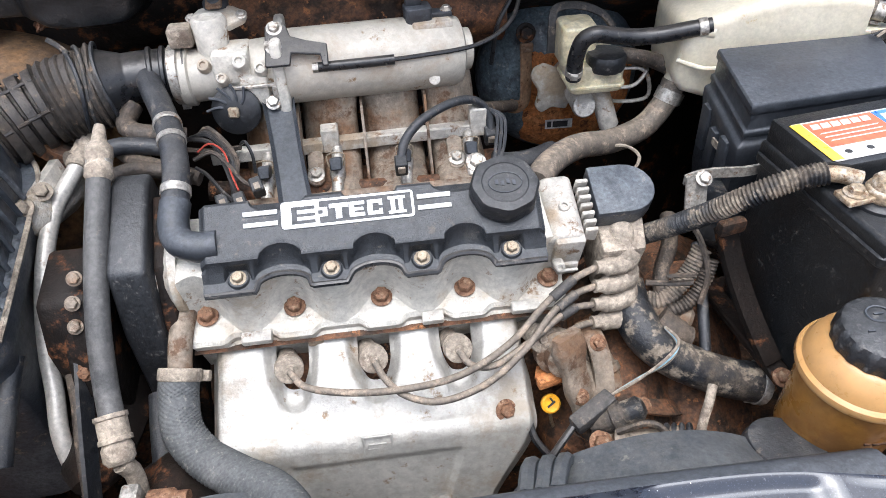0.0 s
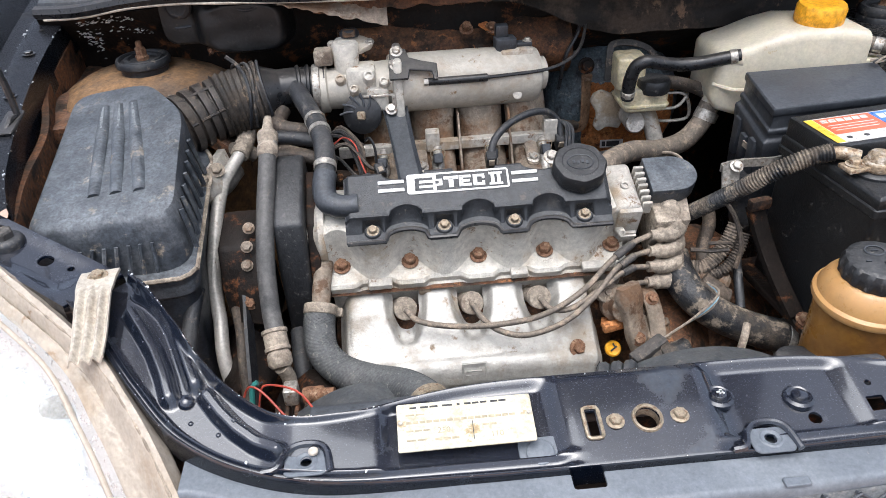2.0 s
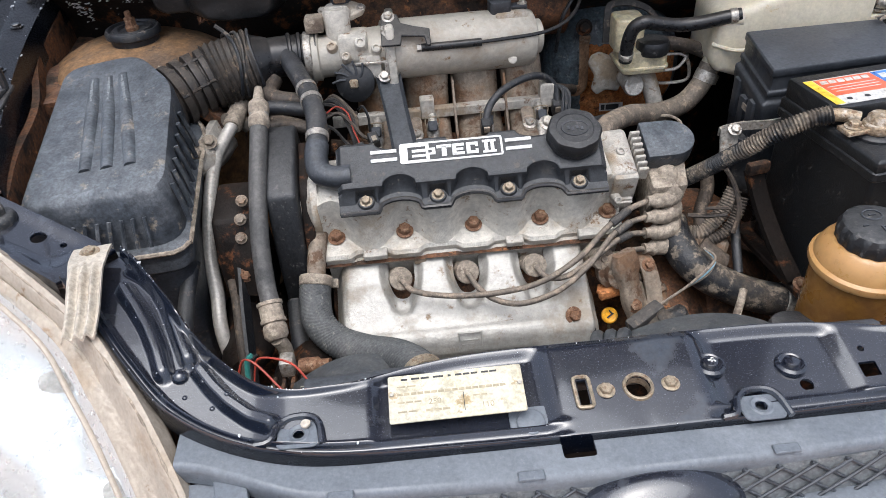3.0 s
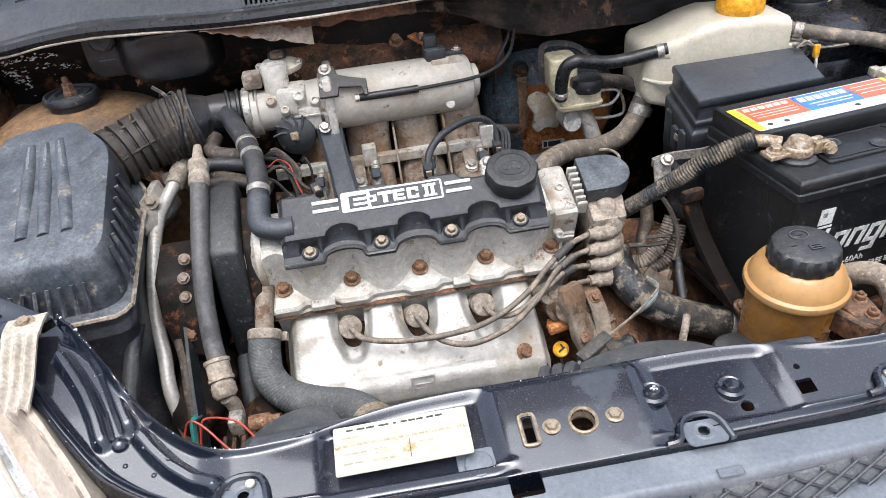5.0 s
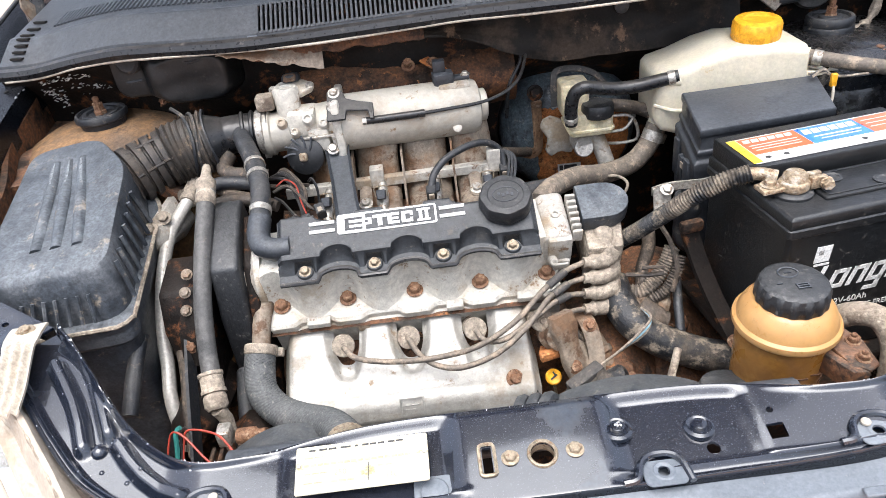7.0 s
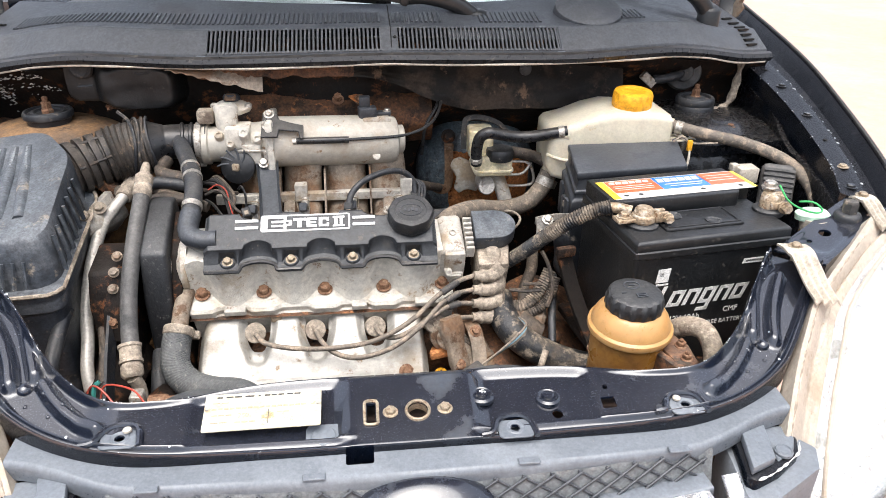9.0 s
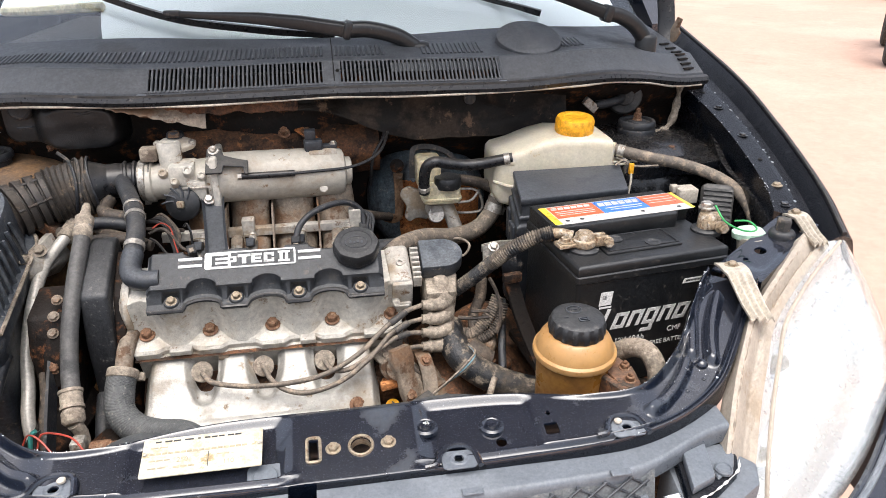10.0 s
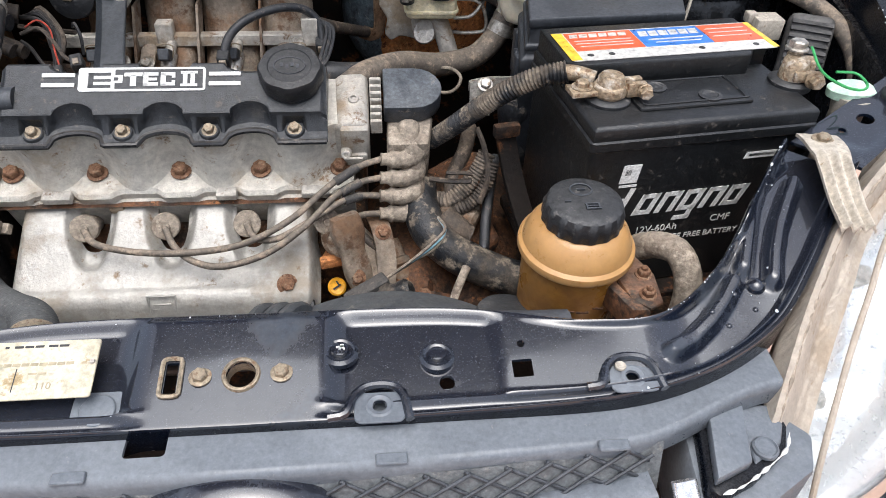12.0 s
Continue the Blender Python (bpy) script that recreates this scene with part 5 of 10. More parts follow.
xs = [-0.297 + (0.077 + 0.297) * i / NX for i in range(NX + 1)]
loft(g, [[tuple(ENG @ Vector(p)) for p in head_ring(x)] for x in xs])
part("cylinder_head", g, head_alloy, engine, "grey-white cast aluminium cylinder head", angle=35)
g = Geo()
loft(g, [[tuple(eng(x, y, z)) for y, z in ((-0.034, -0.0252), (-0.030, -0.0300), (-0.02, -0.03), (-0.02, -0.0252))] for x in (-0.299, 0.079)])
part("head_gasket", g, bay_rust, engine, "rust-stained gasket edge")
for x, w in ((-0.235, 0.03), (0.035, 0.03), (-0.18, 0.016), (-0.06, 0.022)):
    g = Geo()
    box(g, (0, 0, 0), (w, 0.012, 0.010), ENG @ Matrix.Translation((x, -0.028, -0.014 if w > 0.02 else -0.034)))
    part("casting_lug", g, alloy, engine, bevel=0.002, segs=2)
for x in HB:
    hex_bolt(eng(x, -0.002, -0.007), ENG.to_3x3() @ Vector((0, 0, 1)), 0.0078, rusty_bolt, engine, 1.4, 1.15, "head_bolt", "rusty head bolt with flange")
# nose of the camshaft housing at the belt end
g = Geo()
loft(g, [[tuple(eng(x, 0.045 + r * math.cos(a), 0.012 + r * 0.95 * math.sin(a))) for a in [k * math.pi / 10 for k in range(20)]] for x, r in ((-0.297, 0.046), (-0.305, 0.046), (-0.312, 0.038), (-0.33, 0.036))])
part("cam_housing_nose", g, alloy, engine)

# valve cover
def scoop(x, half):
    """1 in the middle of a rounded hollow over an inner head bolt, 0 outside it."""
    d = min(abs(x - b) for b in HB[1:4])
    return math.sqrt(max(0.0, 1 - (d / half) ** 2))


def cover_top(y):
    return 0.0715 + 0.255 * (y - 0.013)


def cover_ring(x):
    e = smooth01(-0.269, -0.262, x) * smooth01(0.053, 0.046, x)
    s = scoop(x, 0.0195)
    pad = smooth01(0.013, 0.008, min(abs(x - b) for b in VB))
    yf = -0.0050 + 0.0165 * scoop(x, 0.0265) ** 0.8
    yw = max(0.0015 + 0.0135 * s, yf + 0.0030) + 0.0090 * pad
    yr = max(0.0130 + 0.0125 * s, yw + 0.002)
    drop = 0.006 * (1 - e)
    back = 0.069 - 0.010 * scoop(x, 0.026) * smooth01(0.030, 0.010, x)
    return [(x, y, z) for y, z in ((yf - 0.0045, 0.0475), (yf - 0.0058, 0.0500), (yf - 0.0045, 0.0528), (yw - 0.0015, 0.0540), (yw, 0.0555), (yw + (yr - yw) * 0.45, 0.0615),
                                    (yr - 0.0022, cover_top(yr) - 0.0052 - drop), (yr - 0.0006, cover_top(yr) - 0.0010 - drop), (yr + 0.0018, cover_top(yr) + 0.0005 - drop), (yr + 0.006, cover_top(yr + 0.006) - drop),
                                    (0.050, cover_top(0.050) - drop), (back - 0.004, cover_top(back - 0.004) - drop), (back, cover_top(back) - 0.003 - drop), (back + 0.006, 0.060), (back + 0.010, 0.053), (0.088, 0.0475))]


g = Geo()
xs = [-0.269 + (0.053 + 0.269) * i / 330 for i in range(331)]
loft(g, [[tuple(ENG @ Vector(p)) for p in cover_ring(x)] for x in xs])
cover = part("valve_cover", g, cover_mat, engine, "matte black plastic valve cover, lightly dusty", angle=30)
# flange gasket lip
g = Geo()
tube(g, [tuple(eng(x, cover_ring(x)[0][1] - 0.001, 0.0505)) for x in [-0.268 + 0.32 * i / 120 for i in range(121)]], 0.0032, 8, 0.003)
part("flange_lip", g, rubber_clean, cover)
for x in VB:
    g = Geo()
    lathe(g, [(0.0105, 0.0475), (0.0105, 0.0535), (0.0090, 0.0555), (0.004, 0.0555)], ENG @ Matrix.Translation((x, 0.0025, 0)), 24)
    part("bolt_pad", g, cover_mat, cover)
    hex_bolt(eng(x, 0.0025, 0.0552), ENG.to_3x3() @ Vector((0, -0.12, 1)), 0.0054, gold_bolt, cover, 1.4, 1.2, "cover_bolt", "yellowed flange bolt")

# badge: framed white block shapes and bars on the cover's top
BADGE = ENG @ Matrix.Translation((-0.130, 0.0485, 0.0812)) @ Matrix.Rotation(math.atan(0.255), 4, "X")


def raised(bars, name, material, label="", parent=None, slant=0.0, h=0.0012):
    g = Geo()
    for x, y, w, hh in bars:
        p = [(x - w / 2 - slant * hh / 2, y - hh / 2), (x + w / 2 - slant * hh / 2, y - hh / 2), (x + w / 2 + slant * hh / 2, y + hh / 2), (x - w / 2 + slant * hh / 2, y + hh / 2)]
        prism(g, p, -0.001, h, BADGE)
    return part(name, g, material, parent or cover, label, smooth=False)


g = Geo()
prism(g, rounded(0.124, 0.0265, 0.0032), -0.002, 0.0008, BADGE)
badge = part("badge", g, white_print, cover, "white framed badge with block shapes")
raised([(0.0165, 0, 0.086, 0.0215)], "badge_field", cover_mat, "", badge, 0, 0.0012)
# blocks of the inverse left end
raised([(-0.0415, 0.0058, 0.022, 0.0032), (-0.0395, -0.0012, 0.018, 0.0028), (-0.0415, -0.0078, 0.022, 0.0032), (-0.0498, -0.001, 0.0050, 0.0168)], "badge_slit", cover_mat, "", badge, 0, 0.0012)
raised([(-0.0255, 0.0000, 0.0042, 0.0036)], "badge_slit", cover_mat, "", badge, 0, 0.0016)
raised([(-0.0235, 0.0000, 0.0090, 0.0090)], "badge_block", white_print, "", badge, 0, 0.0014)
# blocks on the dark field
raised([(-0.0085, 0.0047, 0.0175, 0.0042), (-0.0085, -0.0014, 0.0058, 0.0134)], "badge_block", white_print, "", badge, 0, 0.0020)
raised([(0.0085, 0.0050, 0.0145, 0.0036), (0.0080, -0.0008, 0.0130, 0.0030), (0.0085, -0.0063, 0.0145, 0.0036), (0.0036, -0.0008, 0.0050, 0.0142)], "badge_block", white_print, "", badge, 0, 0.0020)
raised([(0.0255, 0.0050, 0.0140, 0.0036), (0.0255, -0.0063, 0.0140, 0.0036), (0.0207, -0.0008, 0.0050, 0.0142), (0.0308, 0.0028, 0.0034, 0.0040), (0.0308, -0.0044, 0.0034, 0.0040)], "badge_block", white_print, "", badge, 0, 0.0020)
raised([(0.0460, 0.0066, 0.0165, 0.0028), (0.0460, -0.0076, 0.0165, 0.0028), (0.0422, -0.0005, 0.0042, 0.0150), (0.0496, -0.0005, 0.0042, 0.0150)], "badge_block", white_print, "", badge, 0, 0.0020)
for c in (-0.0812, 0.0812):
    for y in (0.0052, -0.0058):
        raised([(c, y, 0.0315, 0.0042)], "badge_bar", white_print)

# oil filler cap
m = ENG @ Matrix.Translation((0.018, 0.050, 0.0735)) @ Matrix.Rotation(radians(2), 4, "X") @ Matrix.Diagonal((0.89, 0.89, 1, 1))
g = Geo()
lathe(g, [(0.034, -0.006), (0.034, 0.004), (0.030, 0.006)], m, 40)
part("filler_neck", g, cover_mat, cover)
g = Geo()
lathe(g, [(0.034, 0.004), (0.0365, 0.007), (0.0365, 0.021), (0.034, 0.0245), (0.025, 0.0255), (0.024, 0.0245), (0.001, 0.0245)], m, 72, rfun=lambda i, r, z: r * (1 + (0.022 * math.cos(i * 8 * 2 * math.pi / 72) - 0.008) * (r > 0.03)))
oil_cap = part("oil_cap", g, cap_black, engine, "black lobed plastic oil filler cap")
g = Geo()
tube(g, [tuple(m @ Vector((0.0175 * math.cos(a), 0.0125 * math.sin(a), 0.0249))) for a in [k * math.pi / 10 for k in range(21)]], 0.0007, 5, 0.002)
part("cap_ring", g, plastic, oil_cap)
for k in range(4):
    g = Geo()
    box(g, (-0.009 + 0.006 * k, 0.001 * (-1) ** k, 0.0249), (0.0035, 0.006, 0.0008), m)
    part("cap_mark", g, plastic, oil_cap, smooth=False)

# timing belt cover
g = Geo()
prism_x(g, [(0.700, 0.910), (0.622, 0.866), (0.606, 0.80), (0.604, 0.55), (0.78, 0.55), (0.78, 0.78), (0.735, 0.86), (0.722, 0.910)], -0.356, -0.319)
part("timing_cover", g, cap_black, engine, "black plastic timing belt cover", bevel=0.006, segs=3)
g = Geo()
prism_x(g, [(0.70, 0.895), (0.64, 0.855), (0.615, 0.80), (0.612, 0.56), (0.76, 0.56), (0.76, 0.78), (0.725, 0.86)], -0.319, -0.306)
part("timing_backplate", g, bay_dark, engine, bevel=0.003)

# spark plug wells and boots
PLUG = [-0.206, -0.123, -0.038, 0.047]
for i, x in enumerate(PLUG):
    g = Geo()
    tip = Vector((x, 0.580, 0.757))
    way = Vector((0.16, -0.82, 0.50)).normalized()
    m = aim(tip - way * 0.052, way)
    lathe(g, [(0.010, 0.0), (0.0105, 0.02), (0.0105, 0.039), (0.0140, 0.040), (0.0145, 0.042), (0.0145, 0.051), (0.0138, 0.0525), (0.0045, 0.0527), (0.0040, 0.056)], m, 28, rfun=lambda i, r, z: r * (1 + (0.05 if 0.0 < z < 0.037 and i % 4 < 2 else 0)))
    part("spark_plug_boot", g, boot_mat, engine, "dusty brown ribbed spark plug boot", angle=18)
# engine block below and gearbox end
g = Geo()
prism_x(g, [(0.60, 0.70), (0.58, 0.45), (0.86, 0.45), (0.88, 0.78), (0.74, 0.80)], -0.30, 0.09)
part("engine_block", g, bay_rust, engine, "grimy brown engine block", bevel=0.01)

# cam sensor housing and coil at the far end of the head
end_unit = thing("distributor", (0.11, 0.66, 0.80), "cast aluminium distributor housing with a black cap and dusty lead boots", "distributor")
g = Geo()
prism(g, [(0.056, -0.028), (0.058, 0.044), (0.066, 0.052), (0.090, 0.053), (0.096, 0.046), (0.096, -0.012), (0.088, -0.030), (0.064, -0.036)], 0.012, 0.085, ENG @ Matrix.Rotation(radians(90), 4, "X") @ Matrix.Translation((0, 0, -0.095)))
part("housing", g, alloy, end_unit, bevel=0.009, segs=3)
for x, y, z, r in ((0.080, 0.044, 0.0535, 0.006), (0.070, -0.006, 0.022, 0.005)):
    g = Geo()
    lathe(g, [(r * 1.2, -0.012), (r, 0.0), (r * 0.85, 0.002), (r * 0.55, 0.002), (r * 0.5, -0.001)], ENG @ Matrix.Translation((x, y, z)) @ Matrix.Rotation(radians(55 if y < 0 else 12), 4, "X"), 18)
    part("boss", g, alloy, end_unit)
g = Geo()
box(g, (0.078, -0.0085, 0.018), (0.020, 0.003, 0.003), ENG)
part("cast_rib", g, alloy, end_unit, bevel=0.0008, segs=1)
g = Geo()
box(g, (0.080, 0.010, 0.027), (0.030, 0.012, 0.044), ENG)
box(g, (0.080, 0.007, 0.002), (0.026, 0.014, 0.020), ENG)
part("housing_face", g, alloy, end_unit, bevel=0.003, segs=2)
for k in range(7):
    g = Geo()
    box(g, (0.1035, 0.071 - 0.0088 * k, 0.046 - 0.0012 * k), (0.0125, 0.0044, 0.020), ENG)
    part("cooling_fin", g, alloy, end_unit, bevel=0.001, segs=1)
g = Geo()
cap_out = [(0.112, 0.030), (0.112, 0.088)] + [(0.146 + 0.030 * math.sin(a), 0.059 + 0.029 * math.cos(a)) for a in [k * math.pi / 10 for k in range(11)]]
prism(g, cap_out, 0.030, 0.054, ENG)
part("cap", g, airbox_mat, end_unit, "black plastic distributor cap with flat top", bevel=0.002, segs=2)
g = Geo()
prism(g, [(0.114, 0.0), (0.116, 0.07), (0.158, 0.07), (0.166, 0.04), (0.160, 0.0)], -0.045, 0.029, ENG)
part("cap_base", g, boot_mat, end_unit, bevel=0.006, segs=2)
# lead towers: dusty elbows stacked down the front of the cap
TOWERS = []
for k in range(4):
    zt = 0.807 - 0.020 * k
    a = Vector((0.141 - 0.001 * k, 0.622 - 0.006 * k, zt))
    b = Vector((0.107 - 0.001 * k, 0.618 - 0.006 * k, zt + 0.004))
    g = Geo()
    tube(g, [tuple(a + Vector((0.004, 0.026, 0.014))), tuple(a + Vector((0.004, 0.008, 0.004))), tuple(a + Vector((-0.008, -0.001, 0.001))), tuple(a.lerp(b, 0.6)), tuple(b)], 0.01, 12, 0.004, rfun=lambda s: (0.0125 if s < 0.032 else 0.0098 if s < 0.052 else 0.0072) + 0.0006 * math.sin(s * 400))
    part("lead_boot", g, boot_mat, end_unit, "dust-caked rubber lead boot")
    TOWERS.append(b)
g = Geo()
tube(g, [(0.138, 0.650, 0.832), (0.139, 0.640, 0.829), (0.142, 0.630, 0.815), (0.143, 0.624, 0.79), (0.141, 0.616, 0.752)], 0.0125, 14, 0.006, rfun=lambda s: 0.0125 + 0.0012 * math.sin(s * 260))
part("boot_spine", g, boot_mat, end_unit, "dust-caked rubber boots")

# ignition leads
LEADS = [
    [(-0.206, 0.578, 0.757), (-0.190, 0.560, 0.752), (-0.150, 0.550, 0.748), (-0.095, 0.546, 0.748), (-0.040, 0.550, 0.754), (0.010, 0.566, 0.772), (0.052, 0.592, 0.796), (0.082, 0.608, 0.808)],
    [(-0.123, 0.578, 0.757), (-0.112, 0.558, 0.748), (-0.092, 0.542, 0.740), (-0.060, 0.534, 0.738), (-0.015, 0.542, 0.747), (0.025, 0.562, 0.766), (0.058, 0.588, 0.786), (0.084, 0.604, 0.791)],
    [(-0.038, 0.578, 0.757), (-0.028, 0.562, 0.752), (-0.005, 0.557, 0.754), (0.030, 0.568, 0.768), (0.062, 0.586, 0.778), (0.084, 0.600, 0.776)],
    [(0.047, 0.580, 0.752), (0.058, 0.57, 0.752), (0.068, 0.574, 0.758), (0.084, 0.590, 0.757)],
]
for k, pts in enumerate(LEADS):
    ld = thing("ignition_lead", pts[0], "grey-brown dusty rubber ignition lead", "ignition lead", "ignition leads")
    g = Geo()
    tube(g, pts + [tuple(TOWERS[k])], 0.0036, 10, 0.006)
    part("cable", g, lead_mat, ld)
    if k < 3:
        g = Geo()
        p, q = Vector(pts[-2]), Vector(pts[-1])
        tube(g, [tuple(p.lerp(q, 0.2)), tuple(p.lerp(q, 0.6)), tuple(p.lerp(q, 1.0))], 0.0052, 10, 0.004)
        part("lead_clip", g, tape_mat, ld)

# exhaust manifold heat shield
shield = thing("exhaust_heat_shield", (-0.13, 0.56, 0.6), "bright silver pressed heat shield with runner humps over the exhaust manifold", "heat shield")
RUN = [-0.249, -0.165, -0.080, 0.006]
SX0, SX1 = -0.292, 0.036


def shield_point(u, v):
    x = SX0 + (SX1 - SX0) * u
    d = min(abs(x - r) for r in RUN)
    hump = smooth01(0.036, 0.024, d)
    if v < 0.45:
        k = v / 0.45
        y = 0.628 - 0.088 * k
        z = 0.752 - 0.046 * k
        z += 0.016 * hump * smooth01(1.0, 0.25, k) * (0.4 + 0.6 * math.sqrt(max(0, 1 - (d / 0.034) ** 2)))
        d2 = min(math.hypot((x - q) / 0.0235, (y - 0.606) / 0.040) for q in PLUG[:3] + [0.050])
        z -= 0.010 * smooth01(1.25, 0.80, d2)
    elif v < 0.55:
        k = (v - 0.45) / 0.1
        y, z = 0.540 - 0.016 * math.sin(k * 1.3), 0.706 - 0.016 * (1 - math.cos(k * 1.4))
    else:
        k = (v - 0.55) / 0.45
        y, z = 0.5245 - 0.018 * k, 0.693 - 0.125 * k
    e = smooth01(0.0, 0.035, u) * smooth01(1.0, 0.965, u)
    z -= 0.02 * (1 - e)
    y += 0.012 * (1 - e)
    # pressed field on the front face
    if v > 0.6:
        y += 0.003 * smooth01(-0.225, -0.215, x) * smooth01(-0.035, -0.045, x) * smooth01(0.60, 0.64, v) * smooth01(0.9, 0.86, v)
    # taper towards the right-hand outlet
    x += 0.0
    if v > 0.5:
        x = x + (-0.13 - x) * 0.30 * smooth01(0.5, 1.0, v)
    return (x, y, z)


g = Geo()
sheet(g, shield_point, 200, 96, (0, 0.002, -0.002))
pressing = part("pressing", g, shield_mat, shield, angle=60)
openings = []
for q in PLUG[:3] + [0.049]:
    h = Geo()
    prism(h, [(q - 0.0165, 0.68)] + [(q + 0.0165 * math.cos(a), 0.602 + 0.0165 * math.sin(a)) for a in [math.pi + math.pi * k / 14 for k in range(15)]] + [(q + 0.0165, 0.68)], 0.64, 0.80)
    openings.append(h)
cut(pressing, openings)
hex_bolt((0.002, 0.538, 0.706), (0.3, -0.7, 0.6), 0.0075, rusty_bolt, shield, 1.5, 0.9)
hex_bolt((-0.262, 0.512, 0.625), (-0.2, -0.9, 0.2), 0.0075, rusty_bolt, shield, 1.5, 0.9)
g = Geo()
for c in ((0, 0.014, 0.030, 0.002), (0, -0.014, 0.030, 0.002), (-0.014, 0, 0.002, 0.028), (0.014, 0, 0.002, 0.028), (0.0, 0.003, 0.018, 0.002), (-0.004, -0.003, 0.014, 0.002)):
    box(g, (c[0], c[1], 0.0), (c[2], c[3], 0.003), aim((-0.128, 0.5255, 0.692), (0, -1, 0.10)))
part("embossed_mark", g, shield_mat, shield, "embossed square mark", bevel=0.0006, segs=1)
# manifold flanges glimpsed above the shield
for x in RUN:
    g = Geo()
    box(g, (0, 0, 0), (0.036, 0.016, 0.022), ENG @ Matrix.Translation((x, -0.034, -0.052)))
    part("manifold_flange", g, bay_rust, shield, "rusty manifold flange", bevel=0.003)

# ---- intake side ----
intake = thing("intake_manifold", (-0.1, 0.88, 0.75), "cast aluminium intake plenum with runners, dull and dusty", "intake manifold")
PL0, PL1 = Vector((-0.185, 0.868, 0.939)), Vector((0.012, 0.893, 0.930))
ax = (PL1 - PL0).normalized()
m = aim(PL0, ax)
g = Geo()
L = (PL1 - PL0).length
lathe(g, [(0.040, -0.02), (0.041, 0.0), (0.0415, L * 0.5), (0.041, L - 0.012), (0.037, L - 0.003), (0.030, L)], m, 36)
lathe(g, [(0.024, L), (0.024, L + 0.010), (0.020, L + 0.012)], m, 24)
part("plenum", g, plenum_alloy, intake, "pale cast aluminium plenum barrel")
g = Geo()
box(g, (0, 0, 0), (0.046, 0.03, 0.012), Matrix.Translation((-0.022, 0.884, 0.968)) @ Matrix.Rotation(0.12, 4, "Z"))
part("sensor_seat", g, alloy, intake, bevel=0.003)
g = Geo()
lathe(g, [(0.0065, 0), (0.0065, 0.004), (0.003, 0.005)], aim((-0.024, 0.852, 0.915), (0.1, -0.9, 0.4)), 14)
part("plug", g, alloy, intake)
for x in (-0.225, -0.150, -0.075, 0.0):
    g = Geo()
    y1 = 0.872 + 0.12 * (x + 0.185)
    tube(g, [(x * 0.9 - 0.01, y1, 0.915), (x * 0.95 - 0.006, y1 - 0.008, 0.885), (x * 0.97 - 0.004, y1 - 0.018, 0.850), (x, y1 - 0.050, 0.820), (x, 0.775, 0.806), (x, 0.72, 0.80)], 0.024, 18, 0.008, section=[(0.0345 * math.cos(k * math.pi / 9), 0.020 * math.sin(k * math.pi / 9)) for k in range(18)])
    part("runner", g, alloy_dark, intake, "brown-stained intake runner")
g = Geo()
box(g, (0, 0, 0), (0.32, 0.014, 0.055), ENG @ Matrix.Translation((-0.115, 0.118, -0.020)))
part("flange", g, alloy_dark, intake, bevel=0.003)
for x in (-0.185, -0.112, -0.0375):
    g = Geo()
    y1 = 0.872 + 0.12 * (x + 0.185)
    sheet(g, lambda u, v, x=x, y1=y1: (x, y1 - 0.036 - 0.06 * u + 0.03 * v, 0.895 - 0.085 * u), 8, 2, (0.003, 0, 0))
    part("web", g, alloy_dark, intake)
for x in (-0.185, 0.008):
    hex_bolt((x, 0.752, 0.862), (0, -0.5, 0.85), 0.0075, steel, intake, 1.5, 0.9)

sensor = thing("pressure_sensor", (-0.03, 0.89, 0.97), "black plastic pressure sensor bolted on the plenum", "sensor")
g = Geo()
prism(g, rounded(0.030, 0.026, 0.005), 0.0, 0.020, Matrix.Translation((-0.036, 0.888, 0.968)) @ Matrix.Rotation(0.12, 4, "Z"))
box(g, (-0.012, 0.892, 0.976), (0.03, 0.016, 0.006))
box(g, (-0.040, 0.896, 0.993), (0.018, 0.016, 0.022))
part("body", g, plastic, sensor, bevel=0.0015)
hex_bolt((-0.003, 0.893, 0.979), (0, 0, 1), 0.0048, steel, sensor, 1.5)

rail = thing("fuel_rail", (-0.11, 0.83, 0.84), "dull square aluminium fuel rail with four injectors", "fuel rail")
R0, R1 = Vector((-0.285, 0.819, 0.860)), Vector((0.029, 0.845, 0.851))
g = Geo()
tube(g, [tuple(R0), tuple(R0.lerp(R1, 0.5)), tuple(R1)], 1, 4, 0.05, section=[(0.007, 0.007), (-0.007, 0.007), (-0.007, -0.007), (0.007, -0.007)])
part("rail_tube", g, alloy, rail, bevel=0.001, segs=1)
for f, up in ((0.43, 0.012), (0.985, 0.018)):
    p = R0.lerp(R1, f)
    g = Geo()
    box(g, tuple(p + Vector((0, 0.0, 0.004 + up / 3))), (0.020, 0.018, 0.018 + up))
    part("rail_clamp", g, alloy, rail, bevel=0.0015, segs=1)
